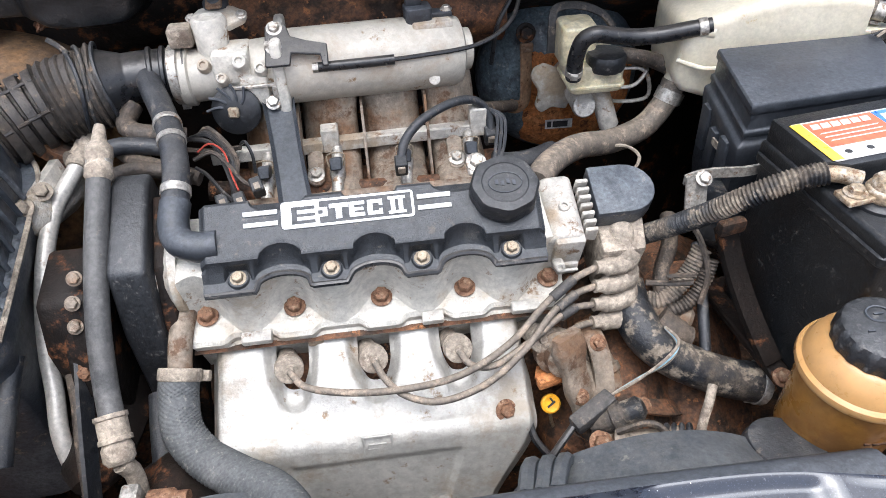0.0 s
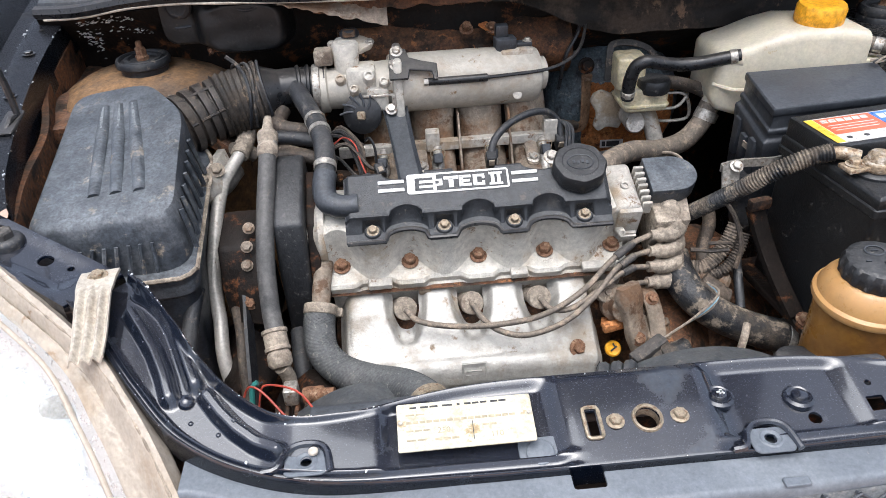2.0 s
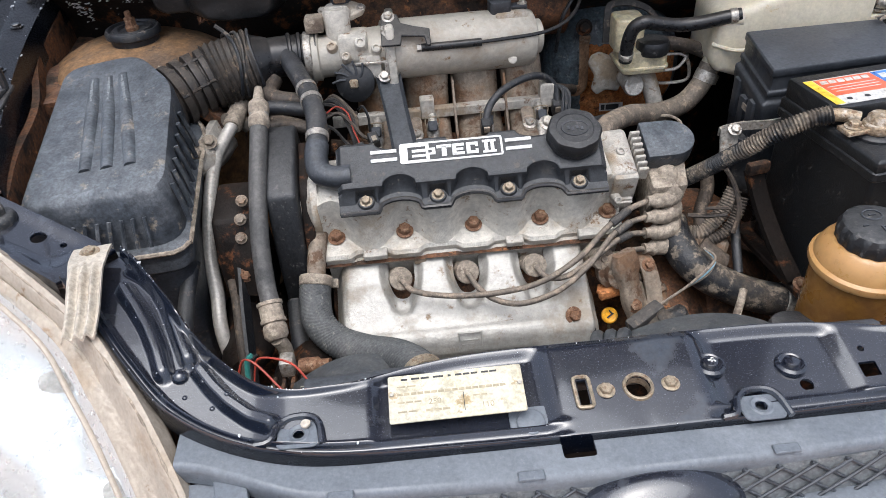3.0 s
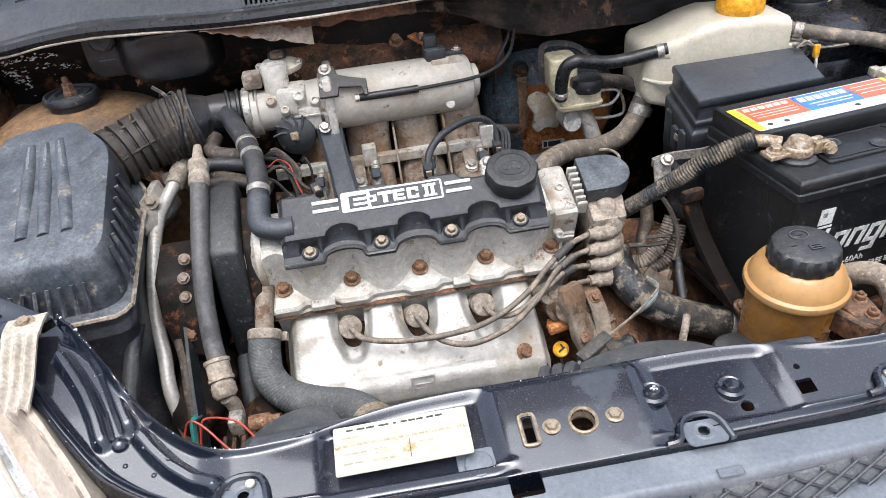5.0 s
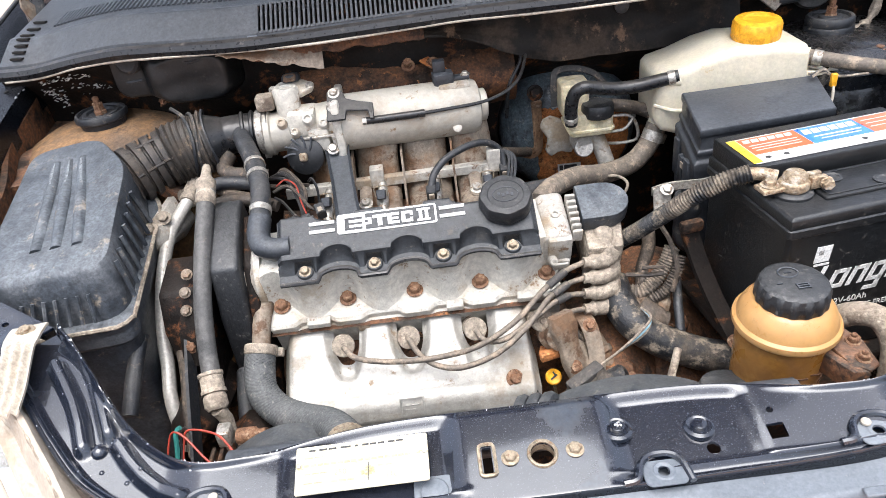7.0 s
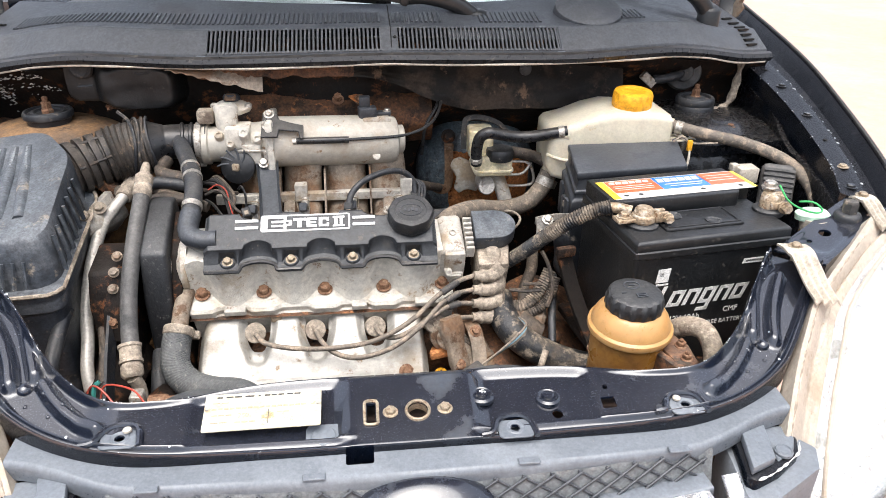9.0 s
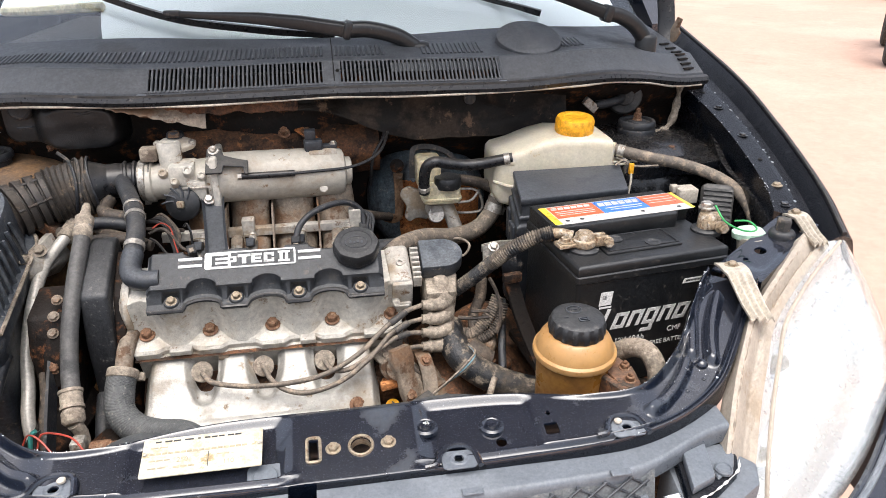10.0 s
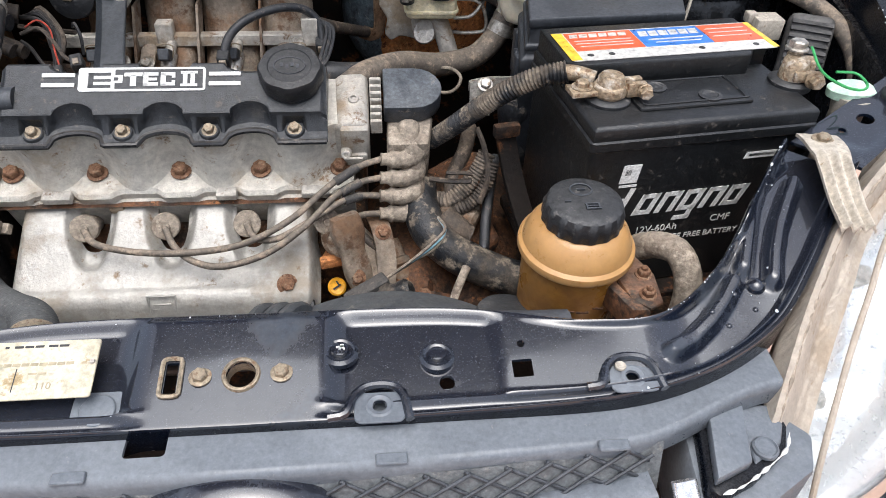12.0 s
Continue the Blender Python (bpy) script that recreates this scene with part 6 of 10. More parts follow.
for f in (0.20, 0.45, 0.70, 0.945):
    p = R0.lerp(R1, f)
    q = Vector((p.x - 0.003, p.y - 0.062, p.z - 0.030))
    inj = None
    g = Geo()
    way = q - p
    lathe(g, [(0.0065, 0.0), (0.0065, 0.022), (0.009, 0.024), (0.009, 0.044), (0.007, 0.048), (0.007, 0.068)], aim(p, way), 16)
    inj = part("injector", g, steel, rail, "small metal injector with a dark plug")
    g = Geo()
    box(g, (0, 0, 0), (0.013, 0.020, 0.014), Matrix.Translation(p + way * 0.55 + Vector((0.0, -0.006, 0.014))) @ Matrix.Rotation(-0.5, 4, "X"))
    part("injector_plug", g, plastic, inj, bevel=0.0015, segs=1)
    g = Geo()
    tube(g, [tuple(p + way * 0.62 + Vector((-0.008, 0, 0.012))), tuple(p + way * 0.5 + Vector((-0.009, -0.004, 0.022))), tuple(p + way * 0.5 + Vector((0.009, -0.004, 0.022))), tuple(p + way * 0.62 + Vector((0.008, 0, 0.012)))], 0.0009, 5, 0.002)
    part("spring_clip", g, gold_bolt, inj)
for f in (0.37, 0.885):
    p = R0.lerp(R1, f)
    g = Geo()
    prism(g, rounded(0.018, 0.046, 0.008), -0.002, 0.002, Matrix.Translation(p + Vector((0, -0.030, -0.012))) @ Matrix.Rotation(radians(25), 4, "X"))
    part("foot", g, alloy_dark, rail, bevel=0.0008, segs=1)
    hex_bolt(p + Vector((0, -0.040, -0.014)), (0, -0.4, 0.9), 0.0066, steel, rail, 1.5)

brace = thing("support_bracket", (-0.203, 0.78, 0.88), "grey folded sheet steel bracket from throttle body to engine", "bracket")
g = Geo()


def brace_point(u, v):
    p = Vector((-0.201, 0.836, 0.912)).lerp(Vector((-0.193, 0.690, 0.850)), u)
    x = p.x + (v - 0.5) * (0.036 - 0.004 * math.sin(u * math.pi))
    lip = 0.009 * (smooth01(0.12, 0.0, v) + smooth01(0.88, 1.0, v))
    return (x + 0.010 * u, p.y, p.z + lip)


sheet(g, brace_point, 20, 24, (0, 0.001, -0.0025))
part("strip", g, cowl_mat, brace)
hex_bolt((-0.205, 0.828, 0.917), (0, -0.7, 0.7), 0.0062, steel, brace, 1.4, 1.0)

# throttle body
tb = thing("throttle_unit", (-0.25, 0.85, 0.88), "pale cast aluminium throttle body with idle valve and cable bracket", "throttle body")
g = Geo()
m = aim((-0.295, 0.868, 0.938), (1, 0.02, 0))
lathe(g, [(0.029, -0.012), (0.033, -0.008), (0.033, 0.002), (0.029, 0.004), (0.029, 0.030), (0.032, 0.06), (0.034, 0.088), (0.034, 0.11)], m, 32)
part("barrel", g, plenum_alloy, tb)
g = Geo()
box(g, (-0.243, 0.858, 0.955), (0.040, 0.044, 0.034))
box(g, (-0.192, 0.868, 0.940), (0.012, 0.090, 0.088))
box(g, (-0.222, 0.840, 0.930), (0.030, 0.020, 0.034))
part("casting", g, head_alloy, tb, bevel=0.004, segs=2)
for q in ((-0.198, 0.832, 0.905), (-0.198, 0.838, 0.977)):
    hex_bolt(q, (-1, -0.1, 0.1), 0.006, steel, tb, 1.3, 0.9)
for bx, by, bz, br in ((-0.232, 0.832, 0.965, 0.007), (-0.212, 0.834, 0.955, 0.006), (-0.272, 0.842, 0.960, 0.006), (-0.254, 0.832, 0.948, 0.0055)):
    g = Geo()
    lathe(g, [(br * 1.3, -0.012), (br * 1.2, 0.0), (br, 0.004), (br * 0.6, 0.005), (br * 0.5, 0.002)], aim((bx, by, bz), (0, -0.75, 0.66)), 16)
    part("boss", g, head_alloy, tb)
g = Geo()
lathe(g, [(0.016, -0.060), (0.0175, -0.030), (0.019, 0.0), (0.016, 0.004), (0.010, 0.004), (0.009, 0.001)], aim((-0.262, 0.872, 0.998), (0.02, 0.05, 0.95)), 22)
part("idle_valve", g, head_alloy, tb)
g = Geo()
prism(g, [(-0.030, 0.002), (-0.024, -0.008), (-0.012, -0.016), (0.014, -0.014), (0.030, -0.006), (0.034, 0.004), (0.020, 0.014), (0.0, 0.020), (-0.018, 0.014)], -0.010, 0.0, aim((-0.256, 0.884, 0.996), (0.02, -0.45, 0.9)))
part("valve_plate", g, head_alloy, tb, bevel=0.003, segs=2)
for q in ((-0.281, 0.882, 0.997), (-0.228, 0.884, 0.996)):
    hex_bolt(q, (0.02, -0.45, 0.9), 0.0045, steel, tb, 1.4, 0.7)
g = Geo()
lathe(g, [(0.014, 0.0), (0.014, 0.006), (0.011, 0.010)], aim((-0.256, 0.902, 1.000), (0, 0.1, 0.99)), 18)
part("valve_motor", g, plastic, tb)
g = Geo()
prism(g, rounded(0.018, 0.015, 0.004), 0, 0.0035, aim((-0.256, 0.893, 1.006), (0, -0.45, 0.9)))
part("valve_flange", g, alloy_dark, tb, bevel=0.001, segs=1)
g = Geo()
prism(g, [(-0.014, -0.022), (0.012, -0.022), (0.014, -0.008), (0.044, -0.012), (0.046, -0.026), (0.052, -0.026), (0.052, 0.0), (0.03, 0.006), (0.014, 0.012), (0.010, 0.026), (-0.012, 0.026)], 0, 0.004, aim((-0.190, 0.836, 0.974), (0, -0.6, 0.8)))
part("cable_bracket", g, rubber_clean, tb, "black steel cable bracket", bevel=0.001, segs=1)
for p in ((-0.192, 0.852, 0.990), (-0.194, 0.834, 0.977)):
    hex_bolt(p, (0, -0.6, 0.8), 0.0062, steel, tb, 1.4, 0.8)
g = Geo()
lathe(g, [(0.025, 0.0), (0.027, 0.004), (0.027, 0.012), (0.021, 0.016), (0.010, 0.019)], aim((-0.245, 0.836, 0.910), (-0.1, -0.9, 0.25)), 30)
part("position_sensor", g, cap_black, tb, "black round throttle cam and sensor")
g = Geo()
box(g, (0, 0, 0.022), (0.012, 0.012, 0.006), aim((-0.245, 0.836, 0.910), (-0.1, -0.9, 0.25)))
part("cam_nut", g, gold_bolt, tb, bevel=0.002, segs=1)
for k in range(5):
    g = Geo()
    a = 0.5 + 0.5 * k
    tube(g, [tuple(aim((-0.245, 0.836, 0.910), (-0.1, -0.9, 0.25)) @ Vector((r * math.cos(a + r * 20), r * math.sin(a + r * 20), 0.018))) for r in (0.012, 0.02, 0.03)], 0.0016, 6, 0.004)
    part("cam_spoke", g, plastic, tb)
g = Geo()
box(g, (-0.222, 0.828, 0.938), (0.05, 0.005, 0.004))
box(g, (-0.200, 0.828, 0.930), (0.006, 0.006, 0.016))
part("linkage", g, steel, tb, "small steel throttle linkage", bevel=0.001, segs=1)
g = Geo()
box(g, (-0.293, 0.868, 0.985), (0.026, 0.024, 0.022))
part("cream_block", g, boot_mat, tb, bevel=0.004)

cable = thing("throttle_cable", (-0.15, 0.84, 0.95), "black throttle cable with a sleeved end along the plenum", "cable")
CAB = [(-0.152, 0.835, 0.950), (-0.10, 0.838, 0.949), (-0.04, 0.845, 0.948), (0.03, 0.862, 0.948), (0.075, 0.90, 0.958), (0.095, 0.945, 0.985), (0.092, 0.965, 1.005)]
g = Geo()
tube(g, CAB, 0.0026, 8, 0.006)
part("sheath", g, rubber_clean, cable)
g = Geo()
tube(g, CAB[:2] + [(-0.068, 0.8405, 0.9485)], 0.0056, 12, 0.006)
part("sleeve", g, rubber_clean, cable, "thick black sleeve")
g = Geo()
lathe(g, [(0.0065, 0), (0.0065, 0.006)], aim((-0.157, 0.835, 0.950), (1, 0, 0)), 6)
lathe(g, [(0.0022, -0.03), (0.0022, 0.0)], aim((-0.157, 0.835, 0.950), (1, 0, 0)), 8)
part("adjuster_nut", g, steel, cable)
g = Geo()
tube(g, [(0.092, 0.965, 1.005), (0.088, 0.955, 0.97), (0.066, 0.94, 0.935), (0.06, 0.95, 0.88)], 0.003, 8, 0.006)
part("loop", g, rubber_clean, cable)


# ---- battery ----
BAT = Matrix.Translation((0.291, 0.487, 0.725)) @ Matrix.Rotation(radians(7.5), 4, "Z")
BW, BD = 0.230, 0.172
battery = thing("car_battery", BAT @ Vector((BW / 2, BD / 2, 0)), "black sealed car battery with a coloured label, dusty front", "battery")
g = Geo()
prism(g, [(x + BW / 2, y + BD / 2) for x, y in rounded(BW - 0.008, BD - 0.008, 0.006)], 0, 0.176, BAT)
part("case", g, battery_mat, battery, "black plastic case")
g = Geo()
prism(g, [(x + BW / 2, y + BD / 2) for x, y in rounded(BW, BD, 0.006)], 0.170, 0.181, BAT)
part("lid_rim", g, battery_mat, battery, bevel=0.0015, segs=1)
g = Geo()
loft(g, [[tuple(BAT @ Vector((x, y, z))) for x, y in ((a, a), (BW - a, a), (BW - a, BD - a), (a, BD - a))] for a, z in ((0.002, 0.179), (0.002, 0.192), (0.005, 0.195))])
part("lid", g, battery_mat, battery, bevel=0.0015)
g = Geo()
prism(g, [(0.004, 0.168), (0.226, 0.168), (0.226, 0.098), (0.208, 0.098), (0.196, 0.080), (0.022, 0.080), (0.012, 0.086), (0.004, 0.090)], 0.192, 0.217, BAT)
part("lid_step", g, battery_mat, battery, bevel=0.003)
g = Geo()
prism(g, [(x + 0.112, y + 0.050) for x, y in rounded(0.116, 0.054, 0.004)], 0.194, 0.1985, BAT)
part("vent_panel", g, battery_mat, battery, bevel=0.002)
g = Geo()
tube(g, [tuple(BAT @ Vector((0.112 + x, 0.050 + y, 0.199))) for x, y in rounded(0.104, 0.044, 0.006, 3)] + [tuple(BAT @ Vector((0.112 + 0.052, 0.050 + 0.016, 0.199)))], 0.001, 5, 0.004)
part("panel_bead", g, battery_mat, battery)
for x, r in ((0.085, 0.011), (0.130, 0.011)):
    g = Geo()
    lathe(g, [(r, 0), (r, 0.0016), (r * 0.7, 0.002), (r * 0.55, 0.0008), (0.001, 0.0008)], BAT @ Matrix.Translation((x, 0.060 if x < 0.1 else 0.036, 0.1985)), 24)
    part("indicator" if r > 0.01 else "dimple", g, cap_black, battery)
LAB = BAT @ Matrix.Translation((0.1195, 0.1185, 0.2174)) @ Matrix.Diagonal((1, 0.88, 1, 1))
g = Geo()
prism(g, rounded(0.217, 0.072, 0.002), 0, 0.0006, LAB)
label = part("label", g, label_white, battery, "bright white, red, blue and yellow printed label")
for x, w, y, h, ma, nm in ((-0.105, 0.011, 0, 0.069, label_yellow, "yellow_field"), (-0.062, 0.072, 0.010, 0.046, label_red, "red_field"), (0.012, 0.074, 0.010, 0.046, label_blue, "blue_field"), (0.077, 0.055, 0.010, 0.046, label_red, "red_field"), (0.108, 0.006, 0, 0.069, label_yellow, "yellow_field")):
    g = Geo()
    prism(g, [(x - w / 2, y - h / 2), (x + w / 2, y - h / 2), (x + w / 2, y + h / 2), (x - w / 2, y + h / 2)], 0.0006, 0.0010, LAB)
    part(nm, g, ma, label, smooth=False)
for n, x0, dx, y, w, h in ((6, -0.090, 0.0105, 0.024, 0.0085, 0.009), (1, -0.063, 0, 0.011, 0.060, 0.0016), (1, -0.063, 0, 0.004, 0.060, 0.0016), (1, -0.063, 0, -0.003, 0.056, 0.0016), (6, -0.016, 0.0112, 0.020, 0.0094, 0.0135), (1, 0.014, 0, 0.004, 0.060, 0.003), (1, 0.014, 0, -0.004, 0.050, 0.002), (1, 0.077, 0, 0.022, 0.044, 0.0016), (1, 0.077, 0, 0.012, 0.044, 0.0016), (1, 0.077, 0, 0.002, 0.044, 0.0016)):
    for k in range(n):
        g = Geo()
        x = x0 + dx * k
        prism(g, [(x - w / 2 - 0.001, y - h / 2), (x + w / 2 - 0.001, y - h / 2), (x + w / 2 + 0.001, y + h / 2), (x - w / 2 + 0.001, y + h / 2)], 0.0010, 0.0013, LAB)
        part("print_bar", g, label_white, label, smooth=False)
for x in (-0.088, -0.066, 0.03, 0.09):
    g = Geo()
    lathe(g, [(0.0035, 0.0006), (0.0030, 0.0010)], LAB @ Matrix.Translation((x, -0.024, 0)), 14)
    part("print_symbol", g, ink, label, smooth=False)
# printing on the front of the case: slanted white block shapes
FRT = BAT @ Matrix.Translation((-0.008, 0.0036, 0)) @ Matrix.Rotation(radians(90), 4, "X")


def front_bar(x, z, w, h, slant=0.25, ma=white_print, name="print_block"):
    g = Geo()
    prism(g, [(x - w / 2 - slant * h / 2, z - h / 2), (x + w / 2 - slant * h / 2, z - h / 2), (x + w / 2 + slant * h / 2, z + h / 2), (x - w / 2 + slant * h / 2, z + h / 2)], 0, 0.0006, FRT)
    part(name, g, ma, battery, smooth=False)


SL = 0.35
for x0, kind in ((0.052, "hook"), (0.080, "ring"), (0.104, "arch"), (0.128, "hookring"), (0.152, "arch"), (0.176, "ring")):
    b = 0.104
    if kind != "hook":
        front_bar(x0 - 0.007, b, 0.0055, 0.024, SL)
        front_bar(x0 + 0.007, b, 0.0055, 0.024, SL)
        front_bar(x0 + 0.003, b + 0.0095, 0.017, 0.005, SL)
        if kind in ("ring", "hookring"):
            front_bar(x0 - 0.003, b - 0.0095, 0.017, 0.005, SL)
        if kind == "hookring":
            front_bar(x0 + 0.001, b - 0.016, 0.0055, 0.012, SL)
            front_bar(x0 - 0.006, b - 0.021, 0.018, 0.005, SL)
    else:
        front_bar(x0 + 0.004, b + 0.004, 0.0055, 0.034, SL)
        front_bar(x0 - 0.010, b - 0.0105, 0.016, 0.005, SL)
        front_bar(x0 - 0.005, b + 0.0075, 0.014, 0.005, SL)
        front_bar(x0 - 0.0125, b - 0.001, 0.0055, 0.020, SL)
front_bar(0.055, 0.142, 0.018, 0.020, 0.1)
front_bar(0.055, 0.1285, 0.018, 0.0025, 0.1)
front_bar(0.0525, 0.144, 0.006, 0.006, 0, battery_mat, "print_gap")
front_bar(0.190, 0.150, 0.036, 0.007, 0.3)
front_bar(0.190, 0.150, 0.028, 0.003, 0.3, battery_mat, "print_gap")
part("print_words", text_geo("12V-60Ah", 0.0115, FRT @ Matrix.Translation((0.098, 0.0715, 0.0004))), white_print, battery, "white printed rating", smooth=False)
part("print_words", text_geo("CMF", 0.0115, FRT @ Matrix.Translation((0.168, 0.0765, 0.0004))), white_print, battery, "white printed mark", smooth=False)
part("print_words", text_geo("MAINTENANCE FREE BATTERY", 0.0095, FRT @ Matrix.Translation((0.128, 0.058, 0.0004))), white_print, battery, "white printed words", smooth=False)


def terminal(at, name, label_text):
    tm = thing(name, at, label_text, "battery terminal", "battery terminals")
    g = Geo()
    lathe(g, [(0.021, -0.004), (0.021, 0.002), (0.018, 0.004), (0.012, 0.005)], Matrix.Translation(at), 24)
    part("collar", g, cap_black, tm, "black plastic collar")
    g = Geo()
    lathe(g, [(0.0135, 0.002), (0.0125, 0.022), (0.010, 0.025), (0.006, 0.025)], Matrix.Translation(at), 24)
    part("post", g, terminal_mat, tm)
    return tm


T1 = BAT @ Vector((0.033, 0.050, 0.196))
t1 = terminal(T1, "battery_clamp", "corroded brass battery clamp on the post")
g = Geo()
m1 = Matrix.Translation(T1) @ Matrix.Rotation(radians(8), 4, "Z") @ Matrix.Scale(0.86, 4)
lathe(g, [(0.018, 0.007), (0.0185, 0.010), (0.0185, 0.017), (0.016, 0.019)], m1, 24)
box(g, (-0.028, 0.004, 0.011), (0.034, 0.024, 0.006), m1)
box(g, (0.026, 0.004, 0.014), (0.022, 0.008, 0.016), m1)
box(g, (0.026, -0.008, 0.014), (0.022, 0.008, 0.016), m1)
part("clamp_body", g, terminal_mat, t1, bevel=0.002)
hex_bolt(m1 @ Vector((-0.030, 0.005, 0.014)), (0, 0, 1), 0.0066, terminal_mat, t1, 1.5, 0.9)
hex_bolt(m1 @ Vector((0.034, -0.014, 0.014)), (0, -1, 0), 0.006, terminal_mat, t1, 1.2, 1.2)
T2 = BAT @ Vector((0.229, 0.056, 0.196))
t2 = terminal(T2, "battery_clamp", "tall brass battery clamp with a green wire")
g = Geo()
m2 = Matrix.Translation(T2) @ Matrix.Rotation(radians(-12), 4, "Z") @ Matrix.Scale(0.72, 4)
lathe(g, [(0.018, 0.007), (0.018, 0.018), (0.015, 0.020)], m2, 24)
box(g, (0.016, 0.010, 0.018), (0.022, 0.020, 0.026), m2)
box(g, (0.010, -0.016, 0.016), (0.030, 0.014, 0.014), m2)
lathe(g, [(0.011, 0.020), (0.011, 0.034), (0.006, 0.042), (0.006, 0.050)], m2 @ Matrix.Translation((0.0, 0.016, 0)), 6)
part("clamp_body", g, terminal_mat, t2, bevel=0.002)
hex_bolt(m2 @ Vector((0.0, 0.016, 0.040)), (0, 0, 1), 0.0085, steel, t2, 1.3, 0.9)
hex_bolt(m2 @ Vector((0.020, -0.024, 0.016)), (0, -1, 0), 0.007, terminal_mat, t2, 1.3, 1.3)
g = Geo()
tube(g, [(0.518, 0.570, 0.958), (0.520, 0.545, 0.945), (0.532, 0.525, 0.940), (0.548, 0.520, 0.938), (0.560, 0.530, 0.938), (0.556, 0.545, 0.942), (0.535, 0.545, 0.944)], 0.0013, 6, 0.004)
part("green_wire", g, wire_green, t2, "thin green wire loop")
bottle = thing("washer_filler", (0.575, 0.56, 0.82), "pale mint plastic washer filler neck beside the battery", "washer filler")
g = Geo()
lathe(g, [(0.016, 0.0), (0.016, 0.07), (0.018, 0.080), (0.018, 0.088), (0.001, 0.089)], Matrix.Translation((0.572, 0.556, 0.825)), 24)
part("neck", g, beige_plastic, bottle)
g = Geo()
lathe(g, [(0.020, 0.0), (0.021, 0.008), (0.015, 0.012), (0.001, 0.013)], Matrix.Translation((0.572, 0.562, 0.910)) @ Matrix.Diagonal((1.2, 0.8, 1, 1)), 28)
part("cap", g, mint, bottle, "pale green flip cap")

# battery tray and bracket
tray = thing("battery_tray", (0.30, 0.55, 0.70), "rusty black steel battery tray and upright", "battery tray")
g = Geo()
prism(g, [(x + BW / 2, y + BD / 2) for x, y in rounded(BW + 0.03, BD + 0.03, 0.01)], -0.012, -0.002, BAT)
part("base", g, bay_dark, tray, bevel=0.002, segs=1)
g = Geo()
tube(g, [(0.243, 0.63, 0.835), (0.250, 0.608, 0.800), (0.262, 0.575, 0.760), (0.276, 0.540, 0.725)], 1, 8, 0.01, section=[(0.011, 0.003), (-0.011, 0.003), (-0.011, -0.003), (-0.006, -0.003), (-0.006, -0.012), (0.006, -0.012), (0.006, -0.003), (0.011, -0.003)])
part("upright", g, bay_dark, tray, "rust-chipped dark folded upright")
g = Geo()
box(g, (0, 0, 0), (0.030, 0.012, 0.016), Matrix.Translation((0.243, 0.622, 0.842)) @ Matrix.Rotation(0.2, 4, "Z"))
part("corner_plate", g, bay_rust, tray, "rust-brown corner plate", bevel=0.004)
hex_bolt((0.256, 0.497, 0.757), (0, -0.4, 0.9), 0.007, rusty_bolt, tray, 1.4)
hook = thing("hose_bracket", (0.225, 0.66, 0.84), "bent grey steel bracket beside the fuse box", "bracket")
g = Geo()
sheet(g, lambda u, v: (0.205 + 0.085 * u, 0.662 + 0.004 * math.sin(u * 6), 0.874 + 0.008 * u + 0.011 * (v - 0.5)), 12, 3, (0, 0.003, 0))
sheet(g, lambda u, v: (0.206 + 0.022 * u, 0.660 - 0.010 * v, 0.878 - 0.034 * v + 0.003 * math.sin(u * 3)), 6, 8, (0, 0.003, 0))
part("strip", g, steel, hook)
hex_bolt((0.222, 0.657, 0.878), (0, -0.6, 0.8), 0.006, steel, hook, 1.4)

# ---- fuse box ----
fuse = thing("fuse_box", (0.365, 0.75, 0.80), "dusty black plastic fuse box with a flat lid", "fuse box")
FB = [(0.272, 0.684), (0.443, 0.699), (0.474, 0.808), (0.292, 0.806)]
cx = sum(p[0] for p in FB) / 4
cy = sum(p[1] for p in FB) / 4


def fb_ring(k, z):
    return [(cx + (x - cx) * k, cy + (y - cy) * k, z) for x, y in FB]


g = Geo()
loft(g, [fb_ring(1.055, 0.905), fb_ring(1.055, 0.911), fb_ring(1.02, 0.913), fb_ring(1.015, 0.929), fb_ring(1.04, 0.931), fb_ring(1.04, 0.939), fb_ring(1.025, 0.9415)])
part("lid", g, plastic, fuse, "flat black lid", bevel=0.0012, segs=2, angle=25)
g = Geo()
loft(g, [fb_ring(1.0, 0.76), fb_ring(1.06, 0.80), fb_ring(1.08, 0.875), fb_ring(1.10, 0.884), fb_ring(1.10, 0.896), fb_ring(1.04, 0.900), fb_ring(1.04, 0.906)])
part("body", g, plastic, fuse, bevel=0.002)
for y, z in ((0.71, 0.86), (0.745, 0.85), (0.78, 0.86)):
    g = Geo()
    box(g, (0.268 + 0.17 * (y - 0.70), y, z), (0.014, 0.018, 0.055))
    part("side_clip", g, plastic, fuse, bevel=0.003)
g = Geo()
box(g, (0.2685, 0.728, 0.868), (0.002, 0.022, 0.008))
part("scuffed_tag", g, boot_mat, fuse, "scuffed pale tag", smooth=False)
g = Geo()
tube(g, [(0.27, 0.70, 0.84), (0.268, 0.70, 0.80), (0.28, 0.705, 0.765), (0.31, 0.70, 0.75)], 0.020, 14, 0.006, rfun=lambda s: 0.020 + 0.002 * math.sin(s * 120))
part("harness_gaiter", g, rubber, fuse, "dusty black harness gaiter")

# ---- coolant tank ----
tank = thing("coolant_tank", (0.38, 0.87, 0.87), "cream translucent plastic coolant tank with an orange cap", "coolant tank")


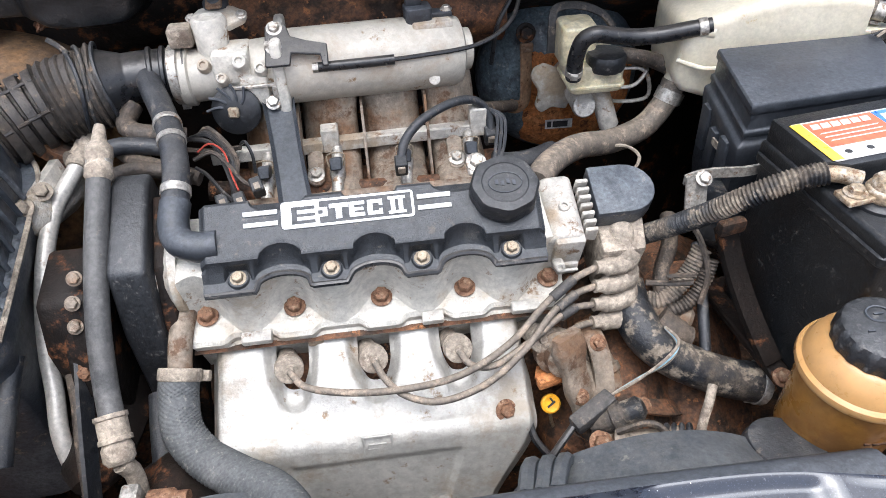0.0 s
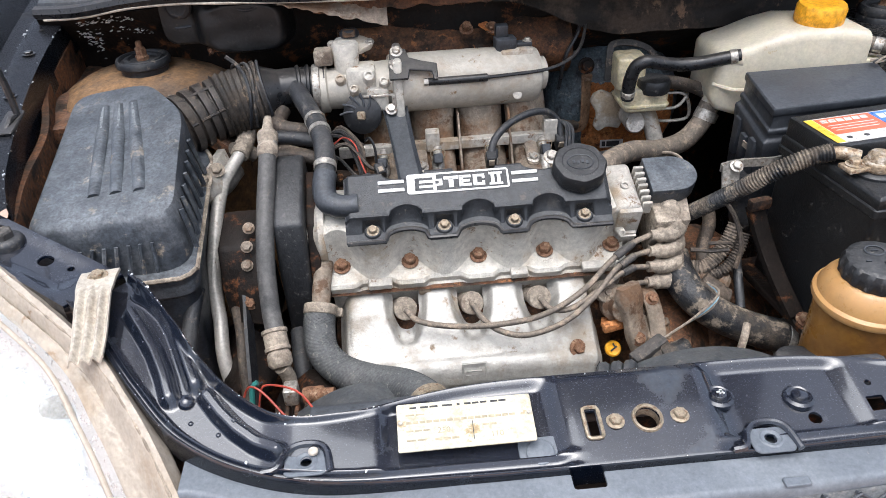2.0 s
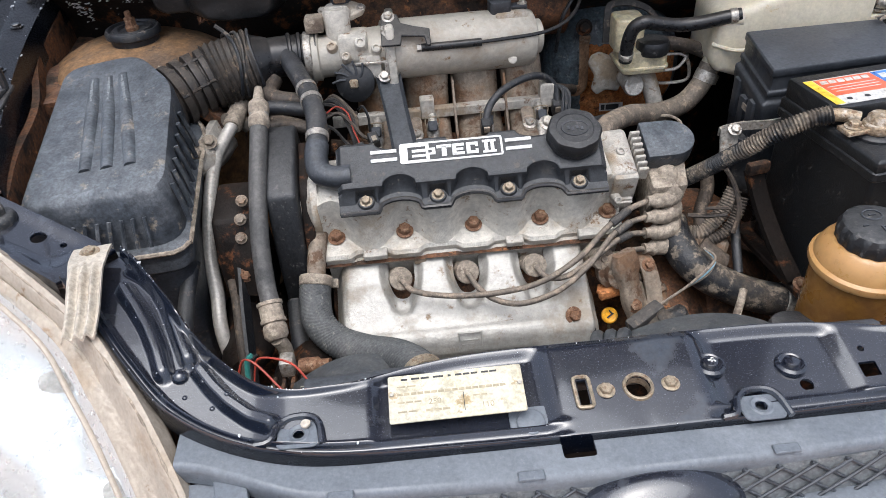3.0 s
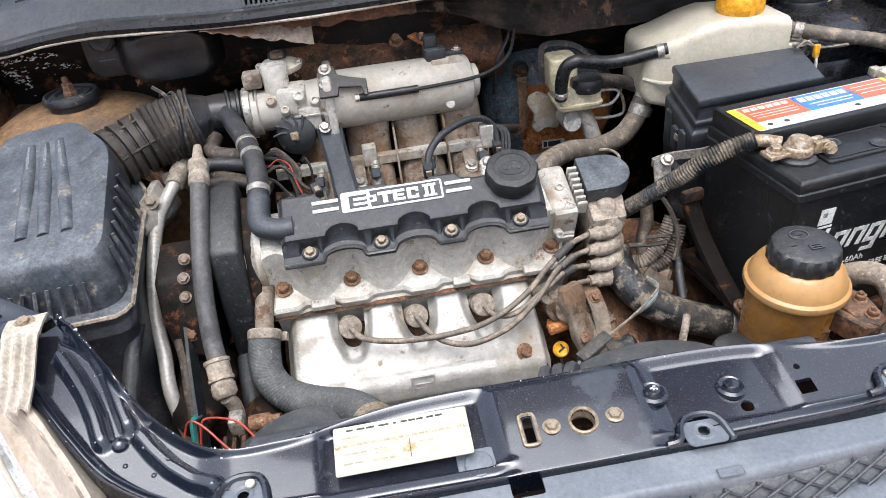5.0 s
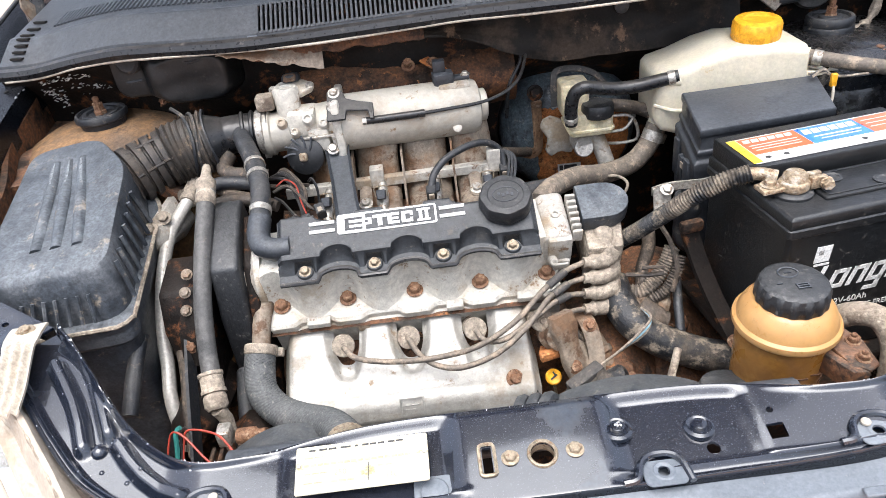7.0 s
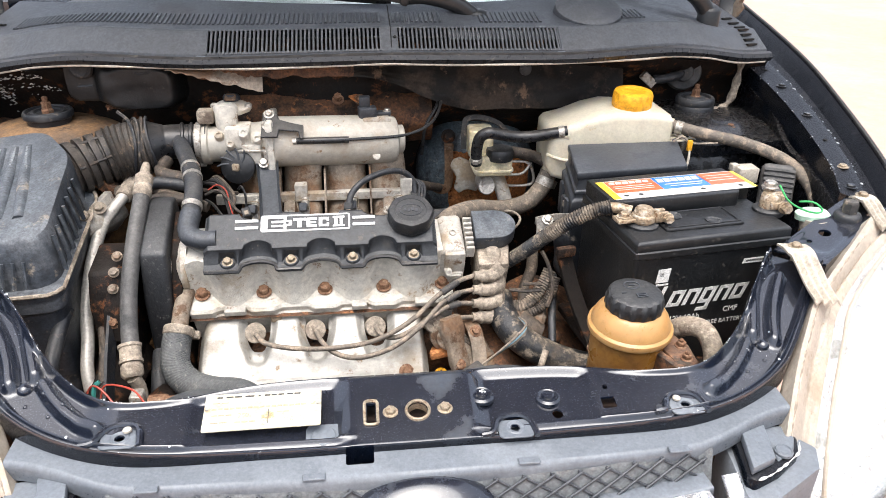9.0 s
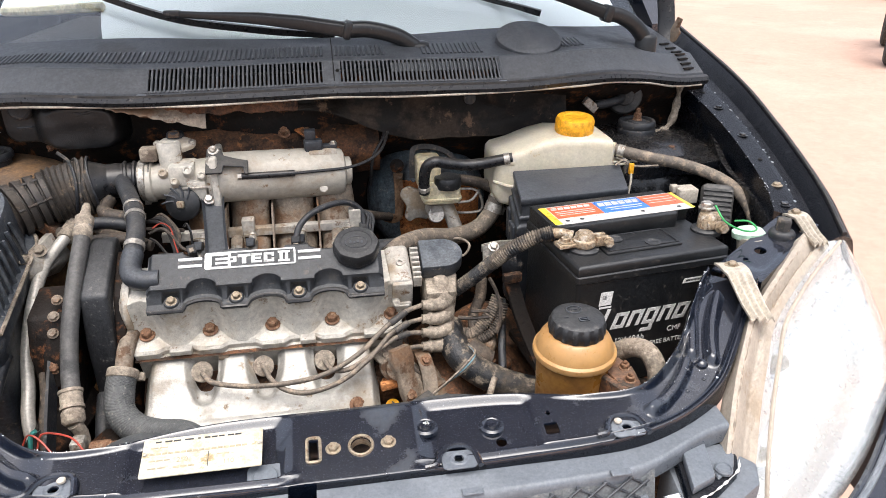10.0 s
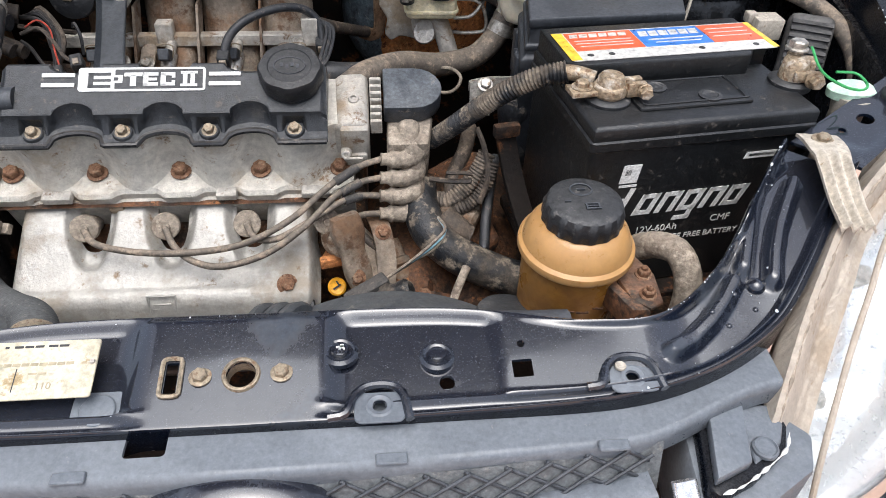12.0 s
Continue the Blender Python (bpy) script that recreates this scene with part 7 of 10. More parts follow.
def tank_ring(x, y0, y1, z0, z1, tilt=0.0):
    c, w, h = ((y0 + y1) / 2, (z0 + z1) / 2), y1 - y0, z1 - z0
    return [(x + tilt * b, c[0] + a, c[1] + b) for a, b in rounded(w, h, min(w, h) * 0.13, 5)]


g = Geo()
loft(g, [tank_ring(0.270, 0.868, 0.940, 0.884, 0.942), tank_ring(0.273, 0.858, 0.950, 0.874, 0.950), tank_ring(0.280, 0.852, 0.955, 0.865, 0.955), tank_ring(0.31, 0.842, 0.955, 0.857, 0.963), tank_ring(0.345, 0.836, 0.950, 0.853, 0.978),
         tank_ring(0.375, 0.830, 0.945, 0.853, 0.986), tank_ring(0.435, 0.820, 0.930, 0.853, 0.986), tank_ring(0.465, 0.815, 0.920, 0.858, 0.982), tank_ring(0.472, 0.825, 0.910, 0.868, 0.972)])
part("body", g, cream, tank, angle=38)
g = Geo()
tube(g, [(0.270, 0.862, 0.905), (0.30, 0.838, 0.902), (0.36, 0.828, 0.910), (0.42, 0.818, 0.915), (0.474, 0.812, 0.918)], 0.0032, 8, 0.008)
part("seam", g, cream, tank)
g = Geo()
lathe(g, [(0.026, -0.012), (0.026, 0.004)], Matrix.Translation((0.412, 0.868, 0.985)), 28)
part("neck", g, cream, tank)
g = Geo()
lathe(g, [(0.0315, -0.002), (0.0335, 0.002), (0.0335, 0.020), (0.031, 0.025), (0.020, 0.0265), (0.018, 0.025), (0.001, 0.025)], Matrix.Translation((0.412, 0.868, 0.987)) @ Matrix.Rotation(radians(5), 4, "X"), 96, rfun=lambda i, r, z: r * (1 - 0.035 * (r > 0.032) * (i % 6 < 1)))
part("cap", g, yellow_cap, tank, "bright orange-yellow screw cap")
for pts, r in (([(0.288, 0.872, 0.895), (0.286, 0.884, 0.872), (0.282, 0.885, 0.860)], 0.0155), ([(0.305, 0.852, 0.942), (0.29, 0.858, 0.943)], 0.010), ([(0.468, 0.845, 0.960), (0.478, 0.838, 0.959)], 0.012)):
    g = Geo()
    tube(g, pts, r, 14, 0.006)
    part("spout", g, cream, tank)
g = Geo()
box(g, (0.49, 0.835, 0.938), (0.05, 0.03, 0.006))
part("lug", g, cream, tank, bevel=0.002)


def hose(name, label_text, pts, r, material, clamps=(), rfun=None, step=0.006, n=16, weave=0.0, category="hose"):
    th = thing(name, pts[0], label_text, category)
    g = Geo()
    tube(g, pts, r, n, step, rfun, weave=weave)
    part("hose" if category == "hose" else "pipe", g, material, th)
    line = spline(pts, 0.002)
    for f, w in clamps:
        i = min(len(line) - 2, max(1, int(f * len(line))))
        way = (line[i + 1] - line[i - 1]).normalized()
        g = Geo()
        m = aim(line[i], way)
        lathe(g, [(r * 1.02, -w / 2), (r * 1.10, -w / 2), (r * 1.10, w / 2), (r * 1.02, w / 2)], m, 24, close=False)
        box(g, (0, -r * 1.2, 0), (w * 1.1, r * 0.35, w * 0.9), m)
        part("clamp", g, steel, th, "worn metal hose clamp", bevel=0.0005, segs=1)
    return th


hose("coolant_hose", "dusty grey-brown coolant hose from tank to engine", [(0.283, 0.885, 0.866), (0.273, 0.880, 0.841), (0.243, 0.865, 0.816), (0.193, 0.840, 0.815), (0.139, 0.810, 0.831), (0.097, 0.770, 0.839), (0.072, 0.735, 0.838)], 0.0155, lead_mat, ((0.07, 0.016),))
hose("brake_tank_hose", "glossy black rubber hose between coolant tank and brake fluid reservoir", [(0.300, 0.853, 0.949), (0.275, 0.858, 0.944), (0.245, 0.866, 0.937), (0.215, 0.869, 0.936), (0.185, 0.866, 0.942), (0.166, 0.864, 0.946), (0.153, 0.868, 0.937), (0.149, 0.875, 0.914), (0.150, 0.882, 0.884)], 0.0098, rubber_clean, ((0.05, 0.010), (0.95, 0.008)))
hose("vent_hose", "long dusty grey-brown hose along the wing", [(0.472, 0.841, 0.960), (0.525, 0.807, 0.952), (0.585, 0.777, 0.943), (0.630, 0.737, 0.928), (0.648, 0.69, 0.906), (0.645, 0.645, 0.875)], 0.0100, lead_mat, ((0.06, 0.012),))
hose("heater_hose", "brown dusty hose behind the brake reservoir", [(0.285, 0.895, 0.875), (0.262, 0.905, 0.885), (0.235, 0.905, 0.893), (0.21, 0.92, 0.893)], 0.010, rubber_brown)

# ---- brake servo and master cylinder ----
servo = thing("brake_servo", (0.176, 1.06, 0.70), "scratched dark blue-grey round brake servo with a rusty orange lower face", "brake servo")
SV = aim((0.178, 1.066, 0.806), (-0.05, -1, 0.08))
g = Geo()
lathe(g, [(0.10, -0.06), (0.117, -0.045), (0.120, -0.01), (0.120, 0.010), (0.1175, 0.020), (0.112, 0.032), (0.103, 0.044), (0.090, 0.054), (0.074, 0.061), (0.055, 0.065), (0.030, 0.066), (0.01, 0.066)], SV, 72)
part("drum", g, servo_mat, servo)
g = Geo()
lathe(g, [(0.118, -0.016), (0.1235, -0.014), (0.1240, -0.009), (0.1225, -0.004), (0.118, -0.003)], SV, 72, close=False)
part("crimped_rim", g, bay_dark, servo, "grimy crimped rim")
# flaked lower part of the face: a patch that follows the dome
g = Geo()


def rust_patch(u, v):
    x = -0.058 + 0.160 * u
    low = -math.sqrt(0.106 ** 2 - x * x)
    top = 0.052 - 0.30 * max(0.0, x - 0.02) + 0.009 * noise.noise(Vector((u * 9, 3, 0))) + 0.005 * noise.noise(Vector((u * 31, 5, 0)))
    z = top + (low - top) * v
    x += 0.004 * noise.noise(Vector((z * 60, 7, 0)))
    deep = ramp_at(math.hypot(x, z), [(0.0, 0.066), (0.055, 0.065), (0.074, 0.061), (0.090, 0.054), (0.103, 0.044), (0.112, 0.032)])
    q = SV.inverted() @ (SV.translation + Vector((x, 0, z)))
    return SV @ Vector((q.x, q.y, deep + 0.0012))


sheet(g, rust_patch, 40, 30, (0, 0.0012, 0))
part("rusty_face", g, orange_rust, servo, "flaking orange rust on the lower face")
g = Geo()
tube(g, [(0.088, 0.970, 0.806), (0.103, 0.976, 0.799), (0.1135, 0.980, 0.806), (0.1150, 0.984, 0.845), (0.1140, 0.988, 0.882)], 1, 8, 0.004, section=[(0.0095, 0.002), (-0.0095, 0.002), (-0.0095, -0.002), (0.0095, -0.002)], up=(0, 1, 0))
part("bracket", g, strap_rust, servo, "rust-brown strap bracket", angle=20)
g = Geo()
box(g, (0.1140, 0.984, 0.882), (0.018, 0.007, 0.012))
part("bracket_tip", g, alloy_dark, servo, "bare metal end of the strap", bevel=0.002)
hex_bolt((0.1135, 0.990, 0.900), (0, -0.9, 0.3), 0.0095, bay_dark, servo, 1.4)
tag_m = aim((0.168, 0.990, 0.757), (-0.05, -1, 0.08), 0)
g = Geo()
box(g, (0, 0, 0), (0.040, 0.014, 0.001), tag_m)
part("tag", g, label_white, servo, "small pale paper tag", smooth=False)
for k, w in ((-0.014, 0.006), (0.002, 0.022)):
    g = Geo()
    box(g, (k, 0, 0.0008), (w, 0.009, 0.0006), tag_m)
    part("tag_print", g, ink if k < 0 else tape_mat, servo, smooth=False)
mc = thing("brake_master_cylinder", (0.18, 0.90, 0.82), "brake master cylinder with a yellowed cream reservoir and black cap", "master cylinder")
g = Geo()
prism(g, [(0.175 + x, 0.896 + y) for x, y in rounded(0.068, 0.068, 0.010)], 0.872, 0.909)
prism(g, [(0.155 + x, 0.906 + y) for x, y in rounded(0.044, 0.048, 0.010)], 0.900, 0.950)
part("reservoir", g, yellow_cream, mc, "yellowed cream plastic reservoir", bevel=0.004, segs=3)
g = Geo()
prism(g, [(0.175 + x, 0.896 + y) for x, y in rounded(0.073, 0.073, 0.011)], 0.879, 0.884)
part("seam_flange", g, yellow_cream, mc, bevel=0.001, segs=1)
g = Geo()
lathe(g, [(0.0225, -0.004), (0.0245, 0.0), (0.0245, 0.012), (0.0225, 0.016), (0.001, 0.017)], Matrix.Translation((0.186, 0.874, 0.905)), 48, rfun=lambda i, r, z: r * (1 - 0.03 * (i % 4 < 1)))
part("cap", g, cap_black, mc, "black cap")
g = Geo()
tube(g, [(0.128, 0.920, 0.905), (0.129, 0.925, 0.945), (0.136, 0.935, 0.957), (0.165, 0.938, 0.957), (0.195, 0.938, 0.945), (0.214, 0.936, 0.925)], 1, 8, 0.005, section=[(0.005, 0.0015), (-0.005, 0.0015), (-0.005, -0.0015), (0.005, -0.0015)], up=(0, 1, 0))
part("retaining_strap", g, tape_mat, mc, "grimy retaining strap", angle=20)
g = Geo()
lathe(g, [(0.020, 0), (0.020, 0.05), (0.017, 0.055), (0.017, 0.10), (0.012, 0.105)], aim((0.168, 0.985, 0.846), (0, -1, 0)), 20)
part("cylinder", g, alloy, mc, angle=35)
g = Geo()
tube(g, [(0.184, 0.892, 0.868), (0.194, 0.888, 0.842), (0.204, 0.884, 0.812)], 0.013, 14, 0.006)
part("outlet_leg", g, alloy, mc)
g = Geo()
lathe(g, [(0.0155, 0), (0.0155, 0.006), (0.014, 0.008), (0.003, 0.008), (0.003, 0.010)], aim((0.1665, 0.886, 0.844), (-0.05, -0.9, 0.40)), 28)
part("end_plug", g, steel, mc, "round pale metal plug")
g = Geo()
prism(g, [(0.123, -0.886), (0.157, -0.870), (0.166, -0.845), (0.157, -0.817), (0.136, -0.822), (0.122, -0.814), (0.113, -0.824), (0.118, -0.846), (0.105, -0.868), (0.110, -0.880)], 0.926, 0.938, Matrix.Rotation(radians(-90), 4, "X"))
part("flange", g, alloy, mc, bevel=0.004, segs=2)
for pts in ([(0.208, 0.890, 0.890), (0.238, 0.885, 0.889), (0.250, 0.884, 0.872), (0.251, 0.885, 0.848), (0.224, 0.888, 0.843), (0.205, 0.90, 0.84)], [(0.207, 0.884, 0.866), (0.230, 0.880, 0.870), (0.245, 0.884, 0.886), (0.250, 0.905, 0.884)]):
    g = Geo()
    tube(g, pts, 0.0026, 8, 0.005)
    part("brake_pipe", g, steel, mc, "thin metal brake pipe")

shift(mc, (0.008, 0.022, -0.014))

# ---- power steering reservoir ----
PS = Matrix.Translation((0.279, 0.452, 0.721)) @ Matrix.Rotation(radians(3), 4, "X") @ Matrix.Diagonal((0.92, 0.92, 1, 1))
ps = thing("power_steering_reservoir", (0.274, 0.434, 0.735), "yellowed amber plastic fluid reservoir with a black screw cap, greasy", "fluid reservoir")
g = Geo()
lathe(g, [(0.030, -0.01), (0.040, 0.0), (0.046, 0.006), (0.0485, 0.015), (0.0515, 0.104), (0.045, 0.108)], PS, 56)
part("body", g, amber, ps)
g = Geo()
lathe(g, [(0.050, 0.101), (0.0565, 0.1025), (0.0580, 0.106), (0.0572, 0.1105), (0.0535, 0.113), (0.0525, 0.117), (0.0490, 0.125), (0.043, 0.133), (0.036, 0.137)], PS, 56)
part("collar", g, pale_collar, ps, "pale peach collar under the cap")
g = Geo()
lathe(g, [(0.0355, 0.134), (0.0378, 0.137), (0.0376, 0.1490), (0.0355, 0.1555), (0.030, 0.158), (0.001, 0.1585)], PS, 96, rfun=lambda i, r, z: r * (1 + (0.0 if r < 0.037 else 0.035 * (0.5 + 0.5 * math.cos(i * 16 * 2 * math.pi / 96)))))
cap = part("cap", g, cap_black, ps, "black scalloped screw cap")
for cx2, cy2, r in ((-0.002, 0.013, 0.0085),):
    g = Geo()
    tube(g, [tuple(PS @ Vector((cx2 + r * 1.25 * math.cos(a), cy2 + r * math.sin(a), 0.159))) for a in [k * math.pi / 10 for k in range(21)]], 0.0009, 5, 0.003)
    box(g, (cx2, cy2, 0.159), (0.008, 0.0016, 0.0016), PS)
    part("cap_symbol", g, plastic, cap)
for x, y, w, h in ((0.004, -0.008, 0.014, 0.0016), (0.004, -0.015, 0.014, 0.0016), (-0.002, -0.0115, 0.0016, 0.008), (0.010, -0.0115, 0.0016, 0.008), (0.004, -0.0115, 0.010, 0.0014), (-0.018, -0.004, 0.006, 0.0014)):
    g = Geo()
    box(g, (x, y, 0.159), (w, h, 0.0014), PS)
    part("cap_symbol", g, plastic, cap, smooth=False)
for k in range(5):
    g = Geo()
    a = radians(-100 + 9 * k + random.uniform(-2, 2))
    box(g, (0.0505 * math.cos(a), 0.0505 * math.sin(a), 0.066 + random.uniform(-0.003, 0.003)), (0.006, 0.002, 0.0016), PS)
    part("level_mark", g, bay_rust, ps, smooth=False)
g = Geo()
prism(g, [(0.0505 * math.cos(radians(-92)) + a, b) for a, b in ((-0.007, 0.036), (0.007, 0.036), (0.0, 0.047))], 0.0485, 0.0515, PS @ Matrix.Rotation(radians(90), 4, "X"))
part("embossed_mark", g, amber, ps, smooth=False)
g = Geo()
prism(g, [(0.312, 0.420), (0.318, 0.388), (0.331, 0.376), (0.345, 0.384), (0.348, 0.420), (0.338, 0.446), (0.322, 0.450)], 0.806, 0.811)
prism(g, [(0.298, 0.414), (0.314, 0.376), (0.331, 0.374), (0.318, 0.392), (0.306, 0.424)], 0.785, 0.811)
part("bracket", g, tower_rust, ps, "rusty brown mounting bracket", bevel=0.003)
for p in ((0.337, 0.419, 0.811), (0.333, 0.393, 0.811)):
    hex_bolt(p, (0, -0.1, 1), 0.006, rusty_bolt, ps, 1.3, 1.0)
    g = Geo()
    lathe(g, [(0.003, 0), (0.003, 0.009), (0.002, 0.010)], Matrix.Translation(p), 10)
    part("bolt_thread", g, rusty_bolt, ps)
lines = thing("steering_hose", (0.37, 0.44, 0.76), "pale grey steering fluid hoses beside the reservoir", "hose")
g = Geo()
tube(g, [(0.350, 0.47, 0.80), (0.362, 0.455, 0.815), (0.378, 0.44, 0.815), (0.385, 0.42, 0.79), (0.375, 0.40, 0.74)], 0.013, 14, 0.006)
part("hose", g, boot_mat, lines)

# ---- air cleaner ----
airbox = thing("air_cleaner", (-0.54, 0.70, 0.6), "large dusty black plastic air cleaner box with ribbed lid", "air cleaner")
TOP = [Vector((-0.606, 0.575, 0.912)), Vector((-0.450, 0.580, 0.920)), Vector((-0.465, 0.752, 0.968)), Vector((-0.528, 0.838, 0.978)), Vector((-0.628, 0.842, 0.964))]
LOW = [Vector((-0.640, 0.560, 0.842)), Vector((-0.441, 0.566, 0.850)), Vector((-0.460, 0.775, 0.888)), Vector((-0.510, 0.850, 0.900)), Vector((-0.655, 0.856, 0.888))]


def round_quad(q, r, dz=0.0, grow=0.0):
    c = sum(q, Vector()) / len(q)
    out = []
    for i in range(len(q)):
        p, a, b = q[i], q[i - 1], q[(i + 1) % len(q)]
        p = p + (p - c).normalized() * grow
        a = p + (a - p).normalized() * r
        b = p + (b - p).normalized() * r
        for k in range(6):
            t = k / 5
            out.append(tuple(a * (1 - t) ** 2 + p * 2 * t * (1 - t) + b * t * t + Vector((0, 0, dz))))
    return out


g = Geo()
mid = [a.lerp(b, 0.72) for a, b in zip(TOP, LOW)]
loft(g, [round_quad(LOW, 0.03, -0.012, 0.010), round_quad(LOW, 0.03, -0.002, 0.012), round_quad(LOW, 0.03, 0.0, 0.008), round_quad(LOW, 0.035, 0.001, -0.004), round_quad(mid, 0.028, 0.0, -0.002), round_quad([a.lerp(b, 0.12) for a, b in zip(TOP, LOW)], 0.028, 0, 0.002), round_quad([a.lerp(b, 0.03) for a, b in zip(TOP, LOW)], 0.028, 0, -0.001), round_quad(TOP, 0.028, 0, -0.009)])
lid = part("lid", g, airbox_mat, airbox, "dusty ribbed lid", angle=35)
for f in (0.44, 0.61, 0.79):
    a = TOP[4].lerp(TOP[3], f)
    b = TOP[0].lerp(TOP[1], f)
    g = Geo()
    tube(g, [tuple(a.lerp(b, 0.16) + Vector((0, 0, 0.001))), tuple(a.lerp(b, 0.5) + Vector((0, 0, 0.0035))), tuple(a.lerp(b, 0.84) + Vector((0, 0, 0.003)))], 1, 8, 0.012, section=[(0.0075, -0.003), (0.0045, 0.0004), (0.002, 0.0012), (-0.002, 0.0012), (-0.0045, 0.0004), (-0.0075, -0.003)])
    part("lid_rib", g, airbox_mat, lid, angle=70)
    g = Geo()
    tube(g, [tuple(a.lerp(b, k) + Vector((0.0015 * math.sin(9 * k + 20 * f), 0, 0.0026 + 0.0012 * math.sin(math.pi * k)))) for k in (0.18, 0.3, 0.45, 0.6, 0.8)], 1, 6, 0.004, rfun=lambda q: 0.4 + 0.6 * abs(math.sin(q * 70) * math.sin(q * 31)), section=[(0.0022, 0.0004), (-0.0022, 0.0004), (-0.0022, -0.0010), (0.0022, -0.0010)])
    part("rib_scuff", g, scuff_mat, lid, "pale scuff along the rib")
for k in range(8):
    f = 0.30 + 0.075 * k
    a = TOP[0].lerp(TOP[1], f)
    b = LOW[0].lerp(LOW[1], f)
    g = Geo()
    p, q = a.lerp(b, 0.42), a.lerp(b, 0.92)
    tube(g, [tuple(p + Vector((0, -0.004, 0))), tuple(p.lerp(q, 0.5) + Vector((0, -0.006, 0))), tuple(q + Vector((0, -0.008, 0.002)))], 0.0024, 6, 0.008)
    part("skirt_rib", g, airbox_mat, lid)
for k in range(7):
    f = 0.12 + 0.11 * k
    a = TOP[1].lerp(TOP[2], f)
    b = LOW[1].lerp(LOW[2], f)
    g = Geo()
    p, q = a.lerp(b, 0.2), a.lerp(b, 0.92)
    tube(g, [tuple(p + Vector((0.004, 0, 0))), tuple(p.lerp(q, 0.5) + Vector((0.006, 0, 0))), tuple(q + Vector((0.006, 0, 0.004)))], 0.003, 6, 0.008)
    part("skirt_rib", g, airbox_mat, lid)
g = Geo()
loft(g, [round_quad(LOW, 0.03, -0.26, -0.03), round_quad(LOW, 0.03, -0.04, -0.006), round_quad(LOW, 0.03, -0.030, 0.006), round_quad(LOW, 0.03, -0.013, 0.008)])
part("box", g, airbox_mat, airbox)
g = Geo()
tube(g, round_quad(LOW, 0.03, -0.001, 0.013) + [round_quad(LOW, 0.03, -0.001, 0.013)[0]], 0.0028, 6, 0.01)
part("dusty_rim", g, boot_mat, airbox, "mud-lined rim of the lid")
# lifter on the lid's flank: bolt and clip
hex_bolt((-0.502, 0.832, 0.952), (0.4, 0.2, 0.9), 0.006, boot_mat, airbox, 1.4)

# intake bellows and duct
bel = thing("intake_bellows", (-0.41, 0.79, 0.90), "brown dusty corrugated rubber intake bellows", "intake hose")
BP = [(-0.505, 0.792, 0.920), (-0.465, 0.822, 0.929), (-0.425, 0.841, 0.937), (-0.380, 0.853, 0.944)]


def bel_r(s):
    if s < 0.082:
        k = (s % 0.017) / 0.017
        return 0.0425 - 0.0012 * (2 * k - 1) ** 2 - 0.0065 * smooth01(0.20, 0.12, abs(k - 0.1)) - 0.01 * s
    k = (s % 0.0085) / 0.0085
    return 0.0405 + 0.0045 * math.sin(k * math.pi) ** 0.7 + 0.0015 * math.sin(s * 700)


g = Geo()
tube(g, BP, 0.045, 40, 0.0014, bel_r)
part("bellows", g, bellows_mat, bel)
for s in (0.3, 1.2, 2.2):
    line = spline(BP, 0.004)
    for k in range(5):
        q = [line[min(len(line) - 2, int((0.017 * k + 0.0035 + 0.003 * e) / 0.004))] for e in (0, 1.5, 3.5)]
        w = (line[min(len(line) - 1, 4 * k + 3)] - line[4 * k]).normalized()
        side = Vector((w.y, -w.x, 0)).normalized()
        out = side * math.cos(s) + Vector((0, 0, 1)) * math.sin(s)
        g = Geo()
        tube(g, [tuple(p + out * 0.0415) for p in q], 0.0022, 6, 0.004)
        part("bellows_rib", g, bellows_mat, bel)
g = Geo()
tube(g, [(-0.382, 0.852, 0.944), (-0.358, 0.858, 0.946), (-0.33, 0.864, 0.945), (-0.298, 0.868, 0.942)], 0.028, 24, 0.0016, rfun=lambda s: (0.040 - 0.5 * s if s < 0.024 else 0.0275) + (0.003 if 0.045 < s and (s % 0.012) < 0.005 else 0))
part("duct", g, rubber_clean, bel, "black ribbed duct to the throttle")
g = Geo()
lathe(g, [(0.031, 0), (0.0325, 0.001), (0.0325, 0.010), (0.031, 0.011)], aim((-0.312, 0.866, 0.942), (1, 0.02, 0)), 28, close=False)
box(g, (0.0, -0.034, 0.006), (0.02, 0.008, 0.009), aim((-0.312, 0.866, 0.942), (1, 0.02, 0)))
part("clamp", g, steel, bel, "worn steel hose clamp")

hose("breather_hose", "black rubber breather hose with two metal clamps", [(-0.336, 0.850, 0.952), (-0.326, 0.824, 0.945), (-0.312, 0.790, 0.936), (-0.300, 0.752, 0.930), (-0.292, 0.712, 0.917), (-0.291, 0.675, 0.900)], 0.0130, rubber, ((0.46, 0.007), (0.60, 0.007), (0.92, 0.009)))
elbow = thing("breather_elbow", (-0.29, 0.645, 0.87), "black plastic breather elbow on the valve cover", "pipe elbow")
g = Geo()
tube(g, [(-0.2915, 0.678, 0.900), (-0.293, 0.658, 0.889), (-0.288, 0.644, 0.880), (-0.272, 0.637, 0.876), (-0.252, 0.637, 0.876)], 0.0145, 18, 0.004)
part("elbow", g, plastic, elbow)

